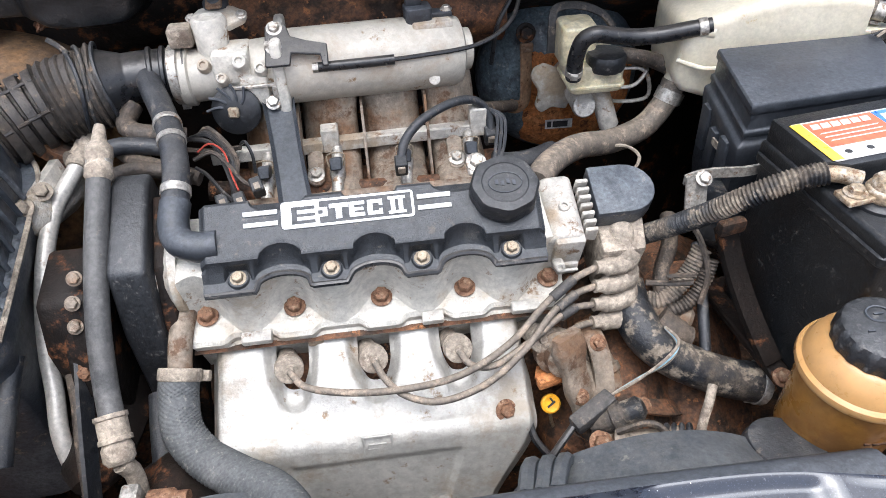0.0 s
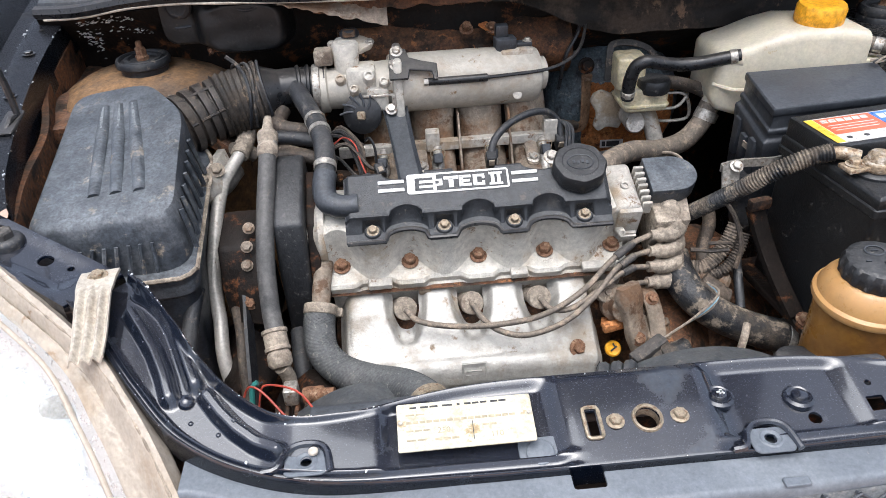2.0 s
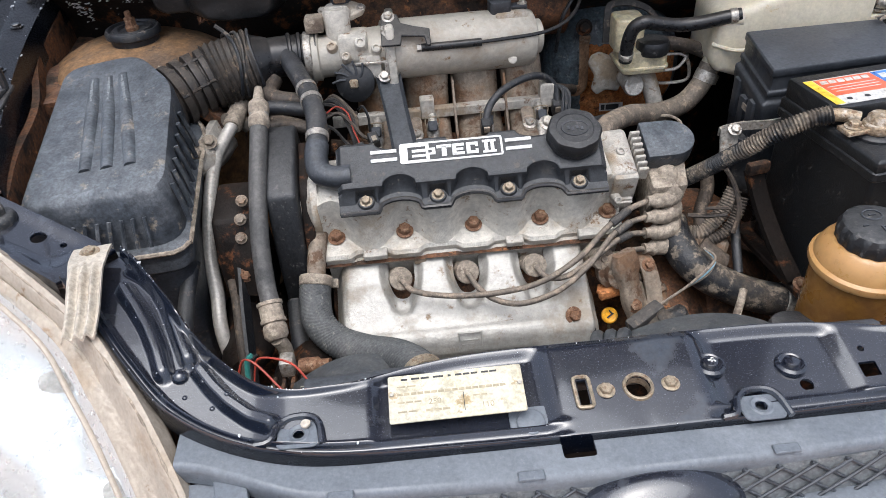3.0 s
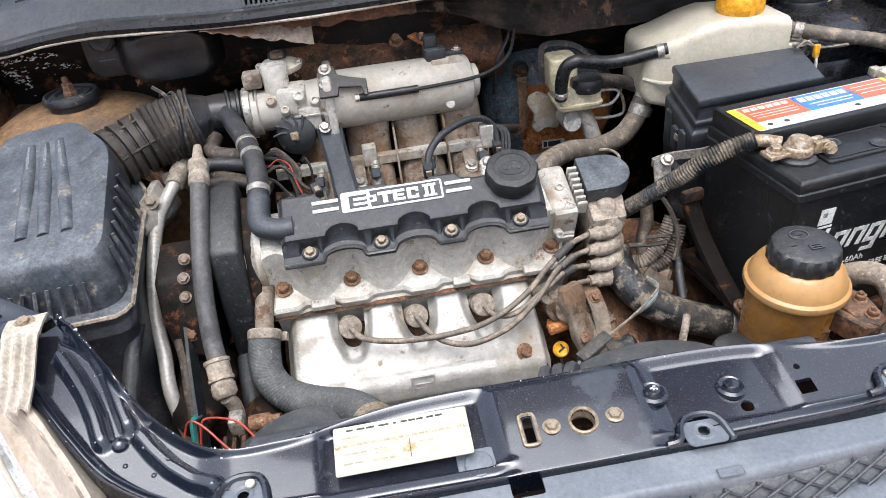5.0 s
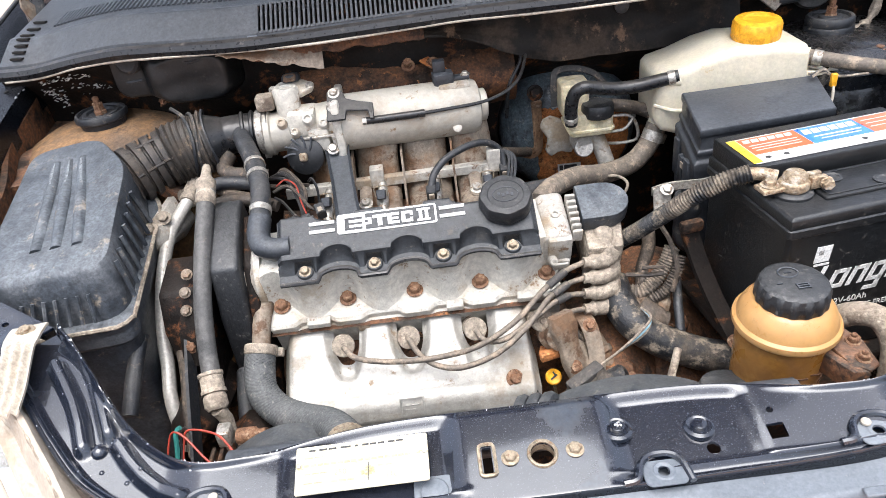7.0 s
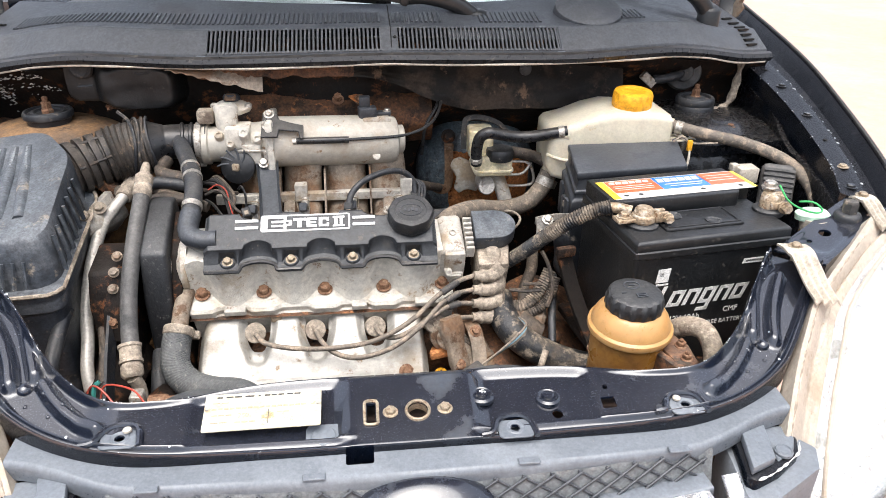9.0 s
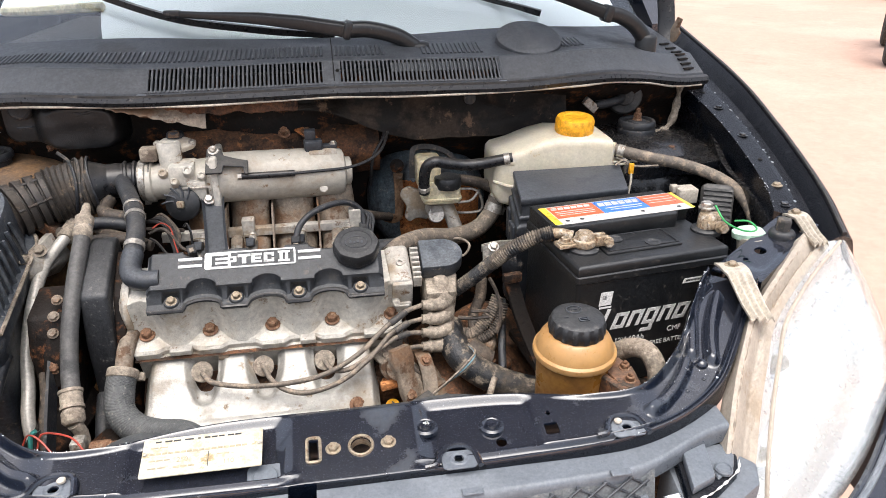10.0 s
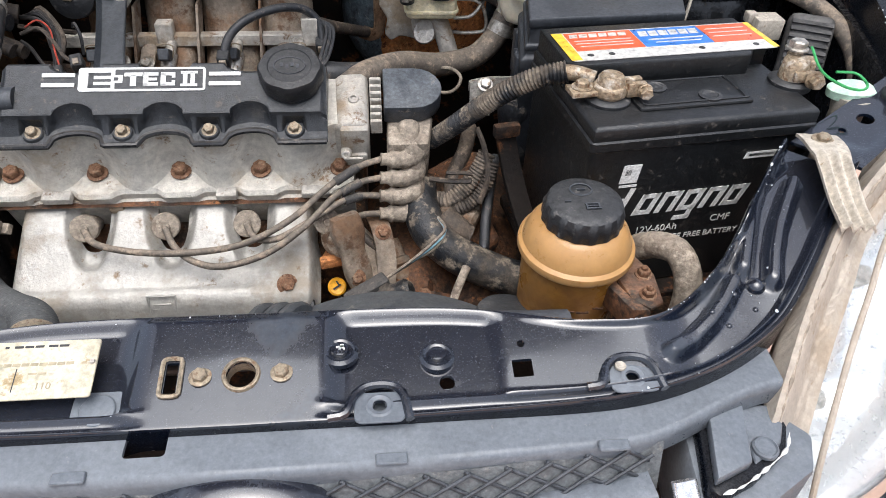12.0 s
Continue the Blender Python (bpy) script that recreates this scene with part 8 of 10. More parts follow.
hose("air_con_hose", "long grey-black dusty rubber air conditioning hose", [(-0.361, 0.718, 0.930), (-0.362, 0.685, 0.908), (-0.365, 0.640, 0.872), (-0.366, 0.595, 0.832), (-0.362, 0.555, 0.797), (-0.356, 0.528, 0.778)], 0.0110, hose_grey, ((0.02, 0.008),))
fit1 = thing("air_con_fitting", (-0.37, 0.745, 0.92), "dusty pale metal crimp fitting of the air conditioning hose", "hose fitting")
g = Geo()
m = aim((-0.361, 0.703, 0.921), Vector((0.0, 0.040, 0.027))) @ Matrix.Diagonal((0.74, 0.74, 1, 1))
lathe(g, [(0.0145, -0.004), (0.0175, 0.0), (0.0175, 0.010), (0.0155, 0.013), (0.0155, 0.016), (0.0175, 0.019), (0.0170, 0.030), (0.010, 0.036), (0.0075, 0.050), (0.006, 0.054)], m, 24)
part("crimp", g, boot_mat, fit1)
fit2 = thing("air_con_fitting", (-0.353, 0.522, 0.775), "pale metal crimp fitting low on the air conditioning hose", "hose fitting")
g = Geo()
m = aim((-0.358, 0.532, 0.781), Vector((0.008, -0.035, -0.030))) @ Matrix.Diagonal((0.85, 0.85, 1, 1))
lathe(g, [(0.0175, 0.0), (0.0175, 0.004), (0.0160, 0.005), (0.0160, 0.020), (0.0175, 0.021), (0.0175, 0.025)], m, 24)
lathe(g, [(0.014, 0.025), (0.0165, 0.030), (0.0165, 0.040), (0.012, 0.045)], m, 20)
tube(g, [tuple(m @ Vector((0, 0, 0.044))), (-0.345, 0.50, 0.735), (-0.345, 0.49, 0.70), (-0.35, 0.48, 0.62)], 0.0085, 12, 0.008)
part("crimp", g, boot_mat, fit2)

hose("air_con_pipe", "dull bent aluminium air conditioning pipe", [(-0.412, 0.806, 0.890), (-0.415, 0.790, 0.886), (-0.427, 0.768, 0.873), (-0.437, 0.740, 0.860), (-0.442, 0.690, 0.832), (-0.446, 0.640, 0.782), (-0.439, 0.600, 0.746), (-0.436, 0.570, 0.718), (-0.430, 0.552, 0.690), (-0.425, 0.545, 0.650)], 0.0088, silver_pipe, (), category="pipe")
g = Geo()
nut_th = thing("pipe_union", (-0.40, 0.80, 0.88), "brown dusty pipe union nut", "pipe union")
lathe(g, [(0.011, -0.012), (0.0128, -0.010), (0.0128, 0.010), (0.011, 0.012), (0.0122, 0.014), (0.0122, 0.03), (0.010, 0.04)], aim((-0.414, 0.796, 0.887), (0.15, 0.8, 0.25)), 16)
part("nut", g, boot_mat, nut_th)

hose("radiator_hose", "grey woven-covered thick radiator hose", [(-0.310, 0.590, 0.766), (-0.313, 0.568, 0.748), (-0.308, 0.540, 0.733), (-0.285, 0.511, 0.728), (-0.250, 0.480, 0.738), (-0.212, 0.444, 0.760), (-0.188, 0.402, 0.780), (-0.18, 0.37, 0.785)], 0.0185, braid_mat, ((0.96, 0.010),), None, 0.0013, 72, 0.05)
ends = thing("hose_clamp", (-0.312, 0.60, 0.76), "pale dusty worm-drive clamp and water neck", "hose clamp")
g = Geo()
m = aim((-0.310, 0.588, 0.765), (0.12, 0.7, 0.6))
lathe(g, [(0.0190, -0.010), (0.0208, -0.009), (0.0208, 0.002), (0.0190, 0.003)], m, 30, close=False)
box(g, (-0.016, -0.013, -0.004), (0.018, 0.009, 0.011), m)
part("band", g, boot_mat, ends, bevel=0.001, segs=1)
g = Geo()
tube(g, [(-0.310, 0.588, 0.765), (-0.306, 0.612, 0.79), (-0.302, 0.66, 0.80)], 0.0115, 14, 0.006)
part("neck", g, alloy_dark, ends)
ends2 = thing("hose_clamp", (-0.185, 0.385, 0.78), "yellowed hose clamp at the radiator", "hose clamp")
g = Geo()
m = aim((-0.186, 0.395, 0.782), (0.2, -0.8, 0.1))
lathe(g, [(0.0192, -0.006), (0.0210, -0.006), (0.0210, 0.006), (0.0192, 0.006)], m, 30, close=False)
part("band", g, gold_bolt, ends2)

# battery cable in corrugated sleeve
def corr(r, period, depth):
    return lambda s: r + depth * (0.5 + 0.5 * math.sin(2 * math.pi * s / period))


hose("battery_cable", "battery cable in a dusty corrugated black sleeve", [(0.284, 0.572, 0.934), (0.258, 0.578, 0.925), (0.230, 0.588, 0.905), (0.206, 0.606, 0.876), (0.184, 0.636, 0.838), (0.165, 0.665, 0.805)], 0.0100, muddy_hose, (), corr(0.0092, 0.0036, 0.0017), 0.0008, 16, category="cable")
lug = thing("cable_lug", (0.288, 0.569, 0.935), "corroded brass cable lug at the battery clamp", "cable lug")
g = Geo()
tube(g, [(0.277, 0.573, 0.933), (0.292, 0.568, 0.934), (0.308, 0.560, 0.932)], 0.0075, 10, 0.004)
part("lug", g, terminal_mat, lug)
hose("loom_sleeve", "muddy corrugated loom sleeve behind the reservoir", [(0.226, 0.635, 0.805), (0.216, 0.628, 0.785), (0.202, 0.622, 0.768), (0.185, 0.618, 0.755), (0.165, 0.625, 0.750)], 0.0095, lead_mat, (), corr(0.0090, 0.004, 0.0016), 0.0011, 16, category="cable")
hose("loom_sleeve", "muddy corrugated loom sleeve beside the tray", [(0.232, 0.622, 0.80), (0.224, 0.613, 0.778), (0.210, 0.606, 0.760), (0.190, 0.604, 0.748)], 0.0095, rubber_brown, (), corr(0.0066, 0.004, 0.0015), 0.0011, 16, category="cable")
hose("lower_radiator_hose", "thick black muddy rubber hose by the gearbox", [(0.149, 0.640, 0.762), (0.150, 0.622, 0.752), (0.153, 0.602, 0.744), (0.162, 0.582, 0.734), (0.185, 0.568, 0.718), (0.215, 0.558, 0.704), (0.246, 0.550, 0.694), (0.280, 0.545, 0.686)], 0.0215, muddy_hose, ((0.97, 0.009),))
for p in ((-0.073, 0.770, 0.856), (0.038, 0.832, 0.845)):
    pl = thing("loom_plug", p, "small grimy black loom plug with a pale clip", "wiring connector", "loom plugs")
    g = Geo()
    box(g, (0, 0, 0), (0.014, 0.016, 0.020), Matrix.Translation(p) @ Matrix.Rotation(0.35, 4, "X"))
    part("shell", g, cap_black, pl, bevel=0.0015, segs=1)
    g = Geo()
    box(g, (0, -0.009, 0.003), (0.008, 0.003, 0.010), Matrix.Translation(p) @ Matrix.Rotation(0.35, 4, "X"))
    part("clip", g, boot_mat, pl, bevel=0.0008, segs=1)
hose("sensor_loom", "black taped injector wiring loom", [(-0.073, 0.772, 0.860), (-0.066, 0.785, 0.878), (-0.045, 0.800, 0.893), (-0.010, 0.822, 0.898), (0.018, 0.840, 0.890), (0.036, 0.842, 0.872), (0.040, 0.83, 0.845)], 0.0052, rubber, (), category="cable")

# ---- radiator and fan shroud ----
rad = thing("radiator", (0, 0.39, 0.45), "dark radiator with black plastic fan shrouds", "radiator")
g = Geo()
box(g, (-0.02, 0.375, 0.60), (0.60, 0.035, 0.36))
part("core", g, bay_dark, rad, bevel=0.004)
g = Geo()
tube(g, [(-0.30, 0.372, 0.785), (0.0, 0.375, 0.79), (0.26, 0.372, 0.788)], 0.022, 14, 0.03)
part("top_tank", g, plastic, rad)


def shroud_point(u, v):
    x = -0.01 + 0.235 * u
    z = 0.735 + 0.060 * math.sin(math.pi * min(1, max(0, u))) ** 0.6
    return (x, 0.395 + 0.045 * v, z - 0.012 * v)


g = Geo()
sheet(g, shroud_point, 30, 6, (0, 0, -0.06))
part("fan_shroud", g, shroud_mat, rad, "dusty black fan shroud")
g = Geo()
for k in range(3):
    tube(g, [(-0.012 + 0.012 * k, 0.395, 0.79), (0.0 + 0.014 * k, 0.43, 0.775), (0.02 + 0.014 * k, 0.45, 0.73)], 0.007, 8, 0.008)
part("shroud_bracket", g, shroud_mat, rad)
g = Geo()
sheet(g, lambda u, v: (-0.33 + 0.15 * u, 0.395 + 0.05 * v, 0.745 + 0.035 * math.sin(math.pi * u) - 0.01 * v), 20, 4, (0, 0, -0.05))
part("fan_shroud", g, shroud_mat, rad, "dusty black fan shroud")
g = Geo()
lathe(g, [(0.035, -0.03), (0.036, 0.0), (0.032, 0.010), (0.012, 0.012)], aim((0.222, 0.425, 0.752), (0.1, 0.2, 1)), 24)
part("fan_motor", g, rubber, rad, "round dusty fan motor cover")


# ---- gearbox end and mounts ----
def lump(name, rings, material, parent, rough=0.004, label=""):
    """A rough casting lofted through rings, each (centre, axis-aligned half sizes), with uneven faces."""
    g = Geo()
    out = []
    for c, (rx, rz) in rings:
        ring = []
        for k in range(18):
            a = 2 * math.pi * k / 18
            d = 1 + 0.10 * math.cos(4 * a)
            p = Vector((c[0] + rx * math.cos(a) * d, c[1], c[2] + rz * math.sin(a) * d))
            p += Vector((1, 0.4, 1)) * rough * noise.noise(p * 60)
            ring.append(tuple(p))
        out.append(ring)
    loft(g, out)
    return part(name, g, material, parent, label, angle=45)


gearbox = thing("gearbox", (0.16, 0.60, 0.5), "muddy brown gearbox casing and brackets beside the engine", "gearbox")
lump("bell_housing", [((0.125, 0.51, 0.58), (0.04, 0.05)), ((0.13, 0.54, 0.60), (0.065, 0.07)), ((0.14, 0.60, 0.61), (0.09, 0.08)), ((0.15, 0.72, 0.63), (0.10, 0.09))], bay_rust, gearbox)
lump("side_case", [((0.22, 0.50, 0.55), (0.05, 0.05)), ((0.225, 0.56, 0.59), (0.07, 0.06)), ((0.23, 0.66, 0.63), (0.08, 0.06)), ((0.24, 0.80, 0.65), (0.08, 0.05))], bay_rust, gearbox)
g = Geo()
tube(g, [(0.060, 0.60, 0.735), (0.085, 0.585, 0.715), (0.098, 0.555, 0.690), (0.105, 0.520, 0.665)], 1, 8, 0.008, section=rounded(0.030, 0.022, 0.006, 3))
part("cast_arm", g, alloy_dark, gearbox, "dusty grey casting arm")
g = Geo()
tube(g, [(0.095, 0.545, 0.690), (0.100, 0.51, 0.675), (0.104, 0.48, 0.660)], 0.012, 12, 0.006)
lathe(g, [(0.018, 0), (0.018, 0.01), (0.014, 0.014), (0.014, 0.05), (0.017, 0.052), (0.017, 0.06)], aim((0.108, 0.50, 0.680), (0.85, -0.3, 0.25)), 18)
part("water_outlet", g, alloy_dark, gearbox, "grimy water outlet")
for k in range(4):
    g = Geo()
    lathe(g, [(0.0165, 0), (0.0185, 0.0015), (0.0185, 0.004), (0.0165, 0.0055)], aim(Vector((0.150, 0.487, 0.692)) + Vector((0.85, -0.3, 0.25)).normalized() * 0.007 * k, (0.85, -0.3, 0.25)), 18)
    part("rubber_ring", g, rubber, gearbox)
g = Geo()
lathe(g, [(0.024, 0), (0.024, 0.012), (0.018, 0.016), (0.018, 0.03), (0.008, 0.032)], aim((0.062, 0.585, 0.735), (0.1, -0.9, 0.35)), 20)
part("water_plug", g, alloy_dark, gearbox)
g = Geo()
box(g, (0, 0, 0), (0.05, 0.010, 0.012), Matrix.Translation((0.062, 0.560, 0.720)) @ Matrix.Rotation(0.25, 4, "Z"))
part("rusty_strap", g, orange_rust, gearbox, "orange rusty strap", bevel=0.002)
for x, y, z in ((0.09, 0.50, 0.686),):
    hex_bolt((x, y, z), (0.1, -0.6, 0.8), 0.008, rusty_bolt, gearbox, 1.5, 1.0)
g = Geo()
tube(g, [(0.175, 0.60, 0.745), (0.19, 0.588, 0.735), (0.205, 0.583, 0.728)], 0.015, 14, 0.005, rfun=lambda s: 0.0155 if s < 0.03 else 0.013)
part("stub_pipe", g, rubber_brown, gearbox, "muddy stub pipe")
mount = thing("gearbox_mount", (0.215, 0.56, 0.70), "dusty cast gearbox mount with a rusty bolt", "engine mount")
g = Geo()
prism(g, [(0.175, 0.635), (0.205, 0.660), (0.240, 0.635), (0.245, 0.600), (0.225, 0.590), (0.195, 0.605)], 0.690, 0.712)
part("casting", g, bay_rust, mount, bevel=0.008, segs=3)

dip = thing("dipstick", (0.056, 0.58, 0.60), "oil dipstick with a round yellow-orange pull ring", "dipstick")
g = Geo()
lathe(g, [(0.0088, -0.003), (0.0104, -0.001), (0.0104, 0.003), (0.0084, 0.0045), (0.003, 0.0035)], aim((0.0535, 0.557, 0.682), (0.05, -0.75, 0.6)), 28)
part("pull_ring", g, yellow_cap, dip, "yellow-orange round pull")
g = Geo()
box(g, (0, 0, 0.0052), (0.010, 0.002, 0.001), aim((0.0535, 0.557, 0.682), (0.05, -0.75, 0.6), 30))
box(g, (0.003, 0.003, 0.0052), (0.002, 0.006, 0.001), aim((0.0535, 0.557, 0.682), (0.05, -0.75, 0.6), 30))
part("pull_mark", g, ink, dip, smooth=False)
g = Geo()
tube(g, [(0.054, 0.558, 0.672), (0.058, 0.562, 0.645), (0.068, 0.57, 0.60), (0.07, 0.57, 0.52)], 0.0022, 6, 0.01)
part("blade_tube", g, gold_bolt, dip)

plug = thing("wiring_connector", (0.105, 0.535, 0.70), "grey dusty wiring connector with pale blue wires", "wiring connector")
g = Geo()
box(g, (0, 0, 0), (0.05, 0.018, 0.016), Matrix.Translation((0.088, 0.525, 0.703)) @ Matrix.Rotation(0.45, 4, "Z") @ Matrix.Rotation(-0.25, 4, "Y"))
part("shell", g, tape_mat, plug, bevel=0.003)
for k in range(3):
    g = Geo()
    tube(g, [(0.110, 0.536, 0.712), (0.135, 0.538 - 0.003 * k, 0.730 + 0.004 * k), (0.160, 0.535, 0.752 + 0.005 * k), (0.172, 0.545, 0.765 + 0.003 * k), (0.166, 0.565, 0.77)], 0.0016, 6, 0.005)
    part("wire", g, wire_blue if k == 1 else boot_mat, plug, "thin pale wire")
g = Geo()
tube(g, [(0.066, 0.516, 0.695), (0.045, 0.50, 0.68), (0.03, 0.49, 0.66), (0.025, 0.48, 0.60)], 0.004, 8, 0.006)
part("wire_tail", g, rubber_clean, plug)
g = Geo()
tube(g, [(0.105, 0.50, 0.70), (0.135, 0.495, 0.715), (0.155, 0.480, 0.70), (0.165, 0.46, 0.66)], 0.0035, 8, 0.006)
part("wire_tail", g, rubber_brown, plug)

# left-hand side: engine mount, alternator end, belt, wires
lm = thing("engine_mount", (-0.40, 0.61, 0.70), "grimy engine mount bracket with rusty bolts", "engine mount")
g = Geo()
prism_x(g, [(0.68, 0.86), (0.615, 0.845), (0.595, 0.80), (0.60, 0.70), (0.70, 0.70)], -0.425, -0.375)
part("bracket", g, bay_dark, lm, bevel=0.006)
for x, y, z in ((-0.385, 0.628, 0.862), (-0.388, 0.612, 0.846), (-0.390, 0.602, 0.826)):
    hex_bolt((x, y, z), (0.1, -0.7, 0.7), 0.0056, alloy_dark, lm, 1.3, 0.9)
lump("rubber_block", [((-0.405, 0.52, 0.69), (0.015, 0.015)), ((-0.405, 0.54, 0.69), (0.028, 0.028)), ((-0.405, 0.58, 0.69), (0.034, 0.034)), ((-0.405, 0.64, 0.69), (0.04, 0.04))], bay_dark, lm, 0.004)
pump = thing("power_steering_pump", (-0.43, 0.76, 0.80), "dusty cast pump between air cleaner and engine", "pump")
lump("casting", [((-0.455, 0.715, 0.862), (0.010, 0.010)), ((-0.453, 0.725, 0.862), (0.018, 0.018)), ((-0.450, 0.75, 0.86), (0.022, 0.024)), ((-0.445, 0.80, 0.855), (0.024, 0.03))], alloy, pump, 0.006)
hex_bolt((-0.452, 0.722, 0.880), (-0.2, -0.6, 0.8), 0.008, boot_mat, pump, 1.5, 0.8)
hex_bolt((-0.440, 0.745, 0.884), (0.2, -0.6, 0.8), 0.007, boot_mat, pump, 1.5, 0.8)
g = Geo()
tube(g, [(-0.424, 0.792, 0.890), (-0.414, 0.806, 0.884), (-0.40, 0.81, 0.87)], 0.010, 12, 0.006)
part("gland", g, lead_mat, pump)
belt = thing("drive_belt", (-0.39, 0.54, 0.6), "worn dark grey ribbed drive belt", "drive belt")
g = Geo()
tube(g, [(-0.398, 0.615, 0.80), (-0.394, 0.555, 0.755), (-0.388, 0.500, 0.715), (-0.384, 0.455, 0.68)], 1, 8, 0.02, section=[(0.011, 0.002), (-0.011, 0.002), (-0.011, -0.002), (0.011, -0.002)], up=(1, 0, 0.2))
part("belt", g, rubber, belt)
alt = thing("alternator", (-0.33, 0.47, 0.62), "brown rusty alternator low behind the radiator", "alternator")
lump("casing", [((-0.320, 0.44, 0.68), (0.025, 0.02)), ((-0.320, 0.455, 0.68), (0.045, 0.038)), ((-0.320, 0.53, 0.67), (0.05, 0.042)), ((-0.320, 0.55, 0.67), (0.035, 0.025))], bay_dark, alt, 0.006)
g = Geo()
lathe(g, [(0.013, 0), (0.013, 0.03), (0.009, 0.034), (0.009, 0.05)], aim((-0.325, 0.47, 0.735), (1, -0.1, 0.1)) @ Matrix.Scale(0.7, 4), 14)
part("terminal_nut", g, rusty_bolt, alt, "brass-coloured terminal")
g = Geo()
box(g, (-0.338, 0.468, 0.742), (0.016, 0.02, 0.022))
part("terminal_block", g, steel, alt, bevel=0.003)
for k in range(9):
    g = Geo()
    box(g, (-0.355 + 0.011 * k, 0.452, 0.728 - 0.002 * abs(k - 4)), (0.005, 0.03, 0.012))
    part("fin", g, bay_rust, alt, bevel=0.001, segs=1)
tag = thing("paper_tag", (-0.31, 0.41, 0.785), "small dirty white printed sticker", "sticker")
g = Geo()
box(g, (0, 0, 0), (0.026, 0.010, 0.001), aim((-0.300, 0.402, 0.768), (0, -0.5, 0.85)))
part("paper", g, plate_mat, tag, smooth=False)
g = Geo()
for k in range(4):
    box(g, (-0.011 + 0.006 * k, 0.002, 0.0008), (0.0035, 0.005, 0.0006), aim((-0.300, 0.402, 0.768), (0, -0.5, 0.85)))
part("print_bar", g, ink, tag, smooth=False)
wires = thing("loose_wiring", (-0.35, 0.41, 0.79), "red, teal and black loose wires by the radiator support", "wiring")
for k, (ma, off) in enumerate(((wire_red, 0.0), (wire_teal, 0.006), (wire_red, 0.016), (rubber_clean, 0.011))):
    g = Geo()
    x = -0.372 + off
    tube(g, [(x - 0.004, 0.40, 0.77), (x, 0.415, 0.792), (x + 0.008, 0.418, 0.805), (x + 0.022 + off, 0.41, 0.802), (x + 0.040 + off, 0.395, 0.788), (x + 0.055 + off, 0.385, 0.775)] if k in (0, 2) else [(x, 0.395, 0.765), (x + 0.002, 0.41, 0.785), (x + 0.004, 0.418, 0.803), (x + 0.010, 0.42, 0.808)], 0.0012 if k != 1 else 0.0028, 6, 0.004)
    part("wire", g, ma, wires)

# hoses and wiring between bellows and head
hose("heater_pipe", "brown dusty heater pipe under the bellows", [(-0.300, 0.80, 0.900), (-0.325, 0.795, 0.908), (-0.350, 0.80, 0.912), (-0.362, 0.815, 0.915), (-0.355, 0.835, 0.925)], 0.0105, rubber_brown)
hose("heater_pipe", "dusty dark hose behind the timing cover", [(-0.285, 0.755, 0.875), (-0.320, 0.765, 0.885), (-0.350, 0.775, 0.892), (-0.375, 0.80, 0.895)], 0.0085, rubber_brown)
loom = thing("wiring_loom", (-0.27, 0.77, 0.88), "tangled dusty black wiring beside the fuel rail", "wiring")
for k in range(6):
    g = Geo()
    o = random.uniform(-0.012, 0.012)
    tube(g, [(-0.300 + o, 0.805, 0.895), (-0.275, 0.795 + o, 0.900 + o * 0.5), (-0.258 + o, 0.775, 0.885), (-0.252, 0.745 + o, 0.862), (-0.262 + o, 0.72, 0.85)], random.uniform(0.0015, 0.003), 6, 0.006)
    part("wire", g, rubber_brown if k % 2 else rubber_clean, loom)
for k in range(3):
    g = Geo()
    tube(g, [(0.036, 0.845, 0.875), (0.046 + 0.004 * k, 0.832, 0.868), (0.040 + 0.005 * k, 0.805, 0.850), (0.034 + 0.003 * k, 0.785, 0.838)], 0.0022, 6, 0.005)
    part("wire", g, rubber, loom)
hose("vacuum_hose", "black moulded vacuum hose from the plenum", [(0.02, 0.875, 0.862), (0.045, 0.905, 0.842), (0.07, 0.94, 0.822), (0.095, 0.968, 0.806)], 0.0080, rubber_brown)
hose("engine_back_hose", "dusty black hose behind the oil filler cap", [(0.035, 0.80, 0.825), (0.06, 0.80, 0.822), (0.09, 0.815, 0.815), (0.12, 0.85, 0.80)], 0.015, rubber)
g = Geo()
cover_th = thing("dark_bracket", (0.20, 0.86, 0.78), "thin bent wire bracket below the coolant hose", "bracket")
tube(g, [(0.16, 0.80, 0.80), (0.20, 0.79, 0.80), (0.215, 0.80, 0.815), (0.20, 0.82, 0.82), (0.17, 0.83, 0.81)], 0.0022, 6, 0.005)
part("wire_form", g, boot_mat, cover_th)

# right-hand side by the tower
gr = thing("cable_grommet", (0.55, 0.99, 1.0), "black rubber grommet with a cable and pale connector on the firewall", "grommet")
g = Geo()
lathe(g, [(0.033, 0), (0.035, 0.004), (0.031, 0.012), (0.018, 0.012), (0.015, 0.018)], aim((0.556, 1.0, 1.012), (-0.2, -1, 0.1)), 28)
part("ring", g, hose_grey, gr)
g = Geo()
tube(g, [(0.552, 0.995, 1.012), (0.535, 0.975, 1.010), (0.510, 0.970, 1.006), (0.49, 0.972, 1.004)], 0.0085, 12, 0.005)
part("cable", g, rubber, gr)
g = Geo()
box(g, (0, 0, 0), (0.030, 0.012, 0.016), Matrix.Translation((0.478, 0.970, 1.005)) @ Matrix.Rotation(0.7, 4, "Y"))
part("connector", g, steel, gr, "pale metal connector", bevel=0.001, segs=1)
ecu = thing("relay_unit", (0.585, 0.69, 0.86), "grey finned relay unit with a pale plug behind the battery", "relay")
g = Geo()
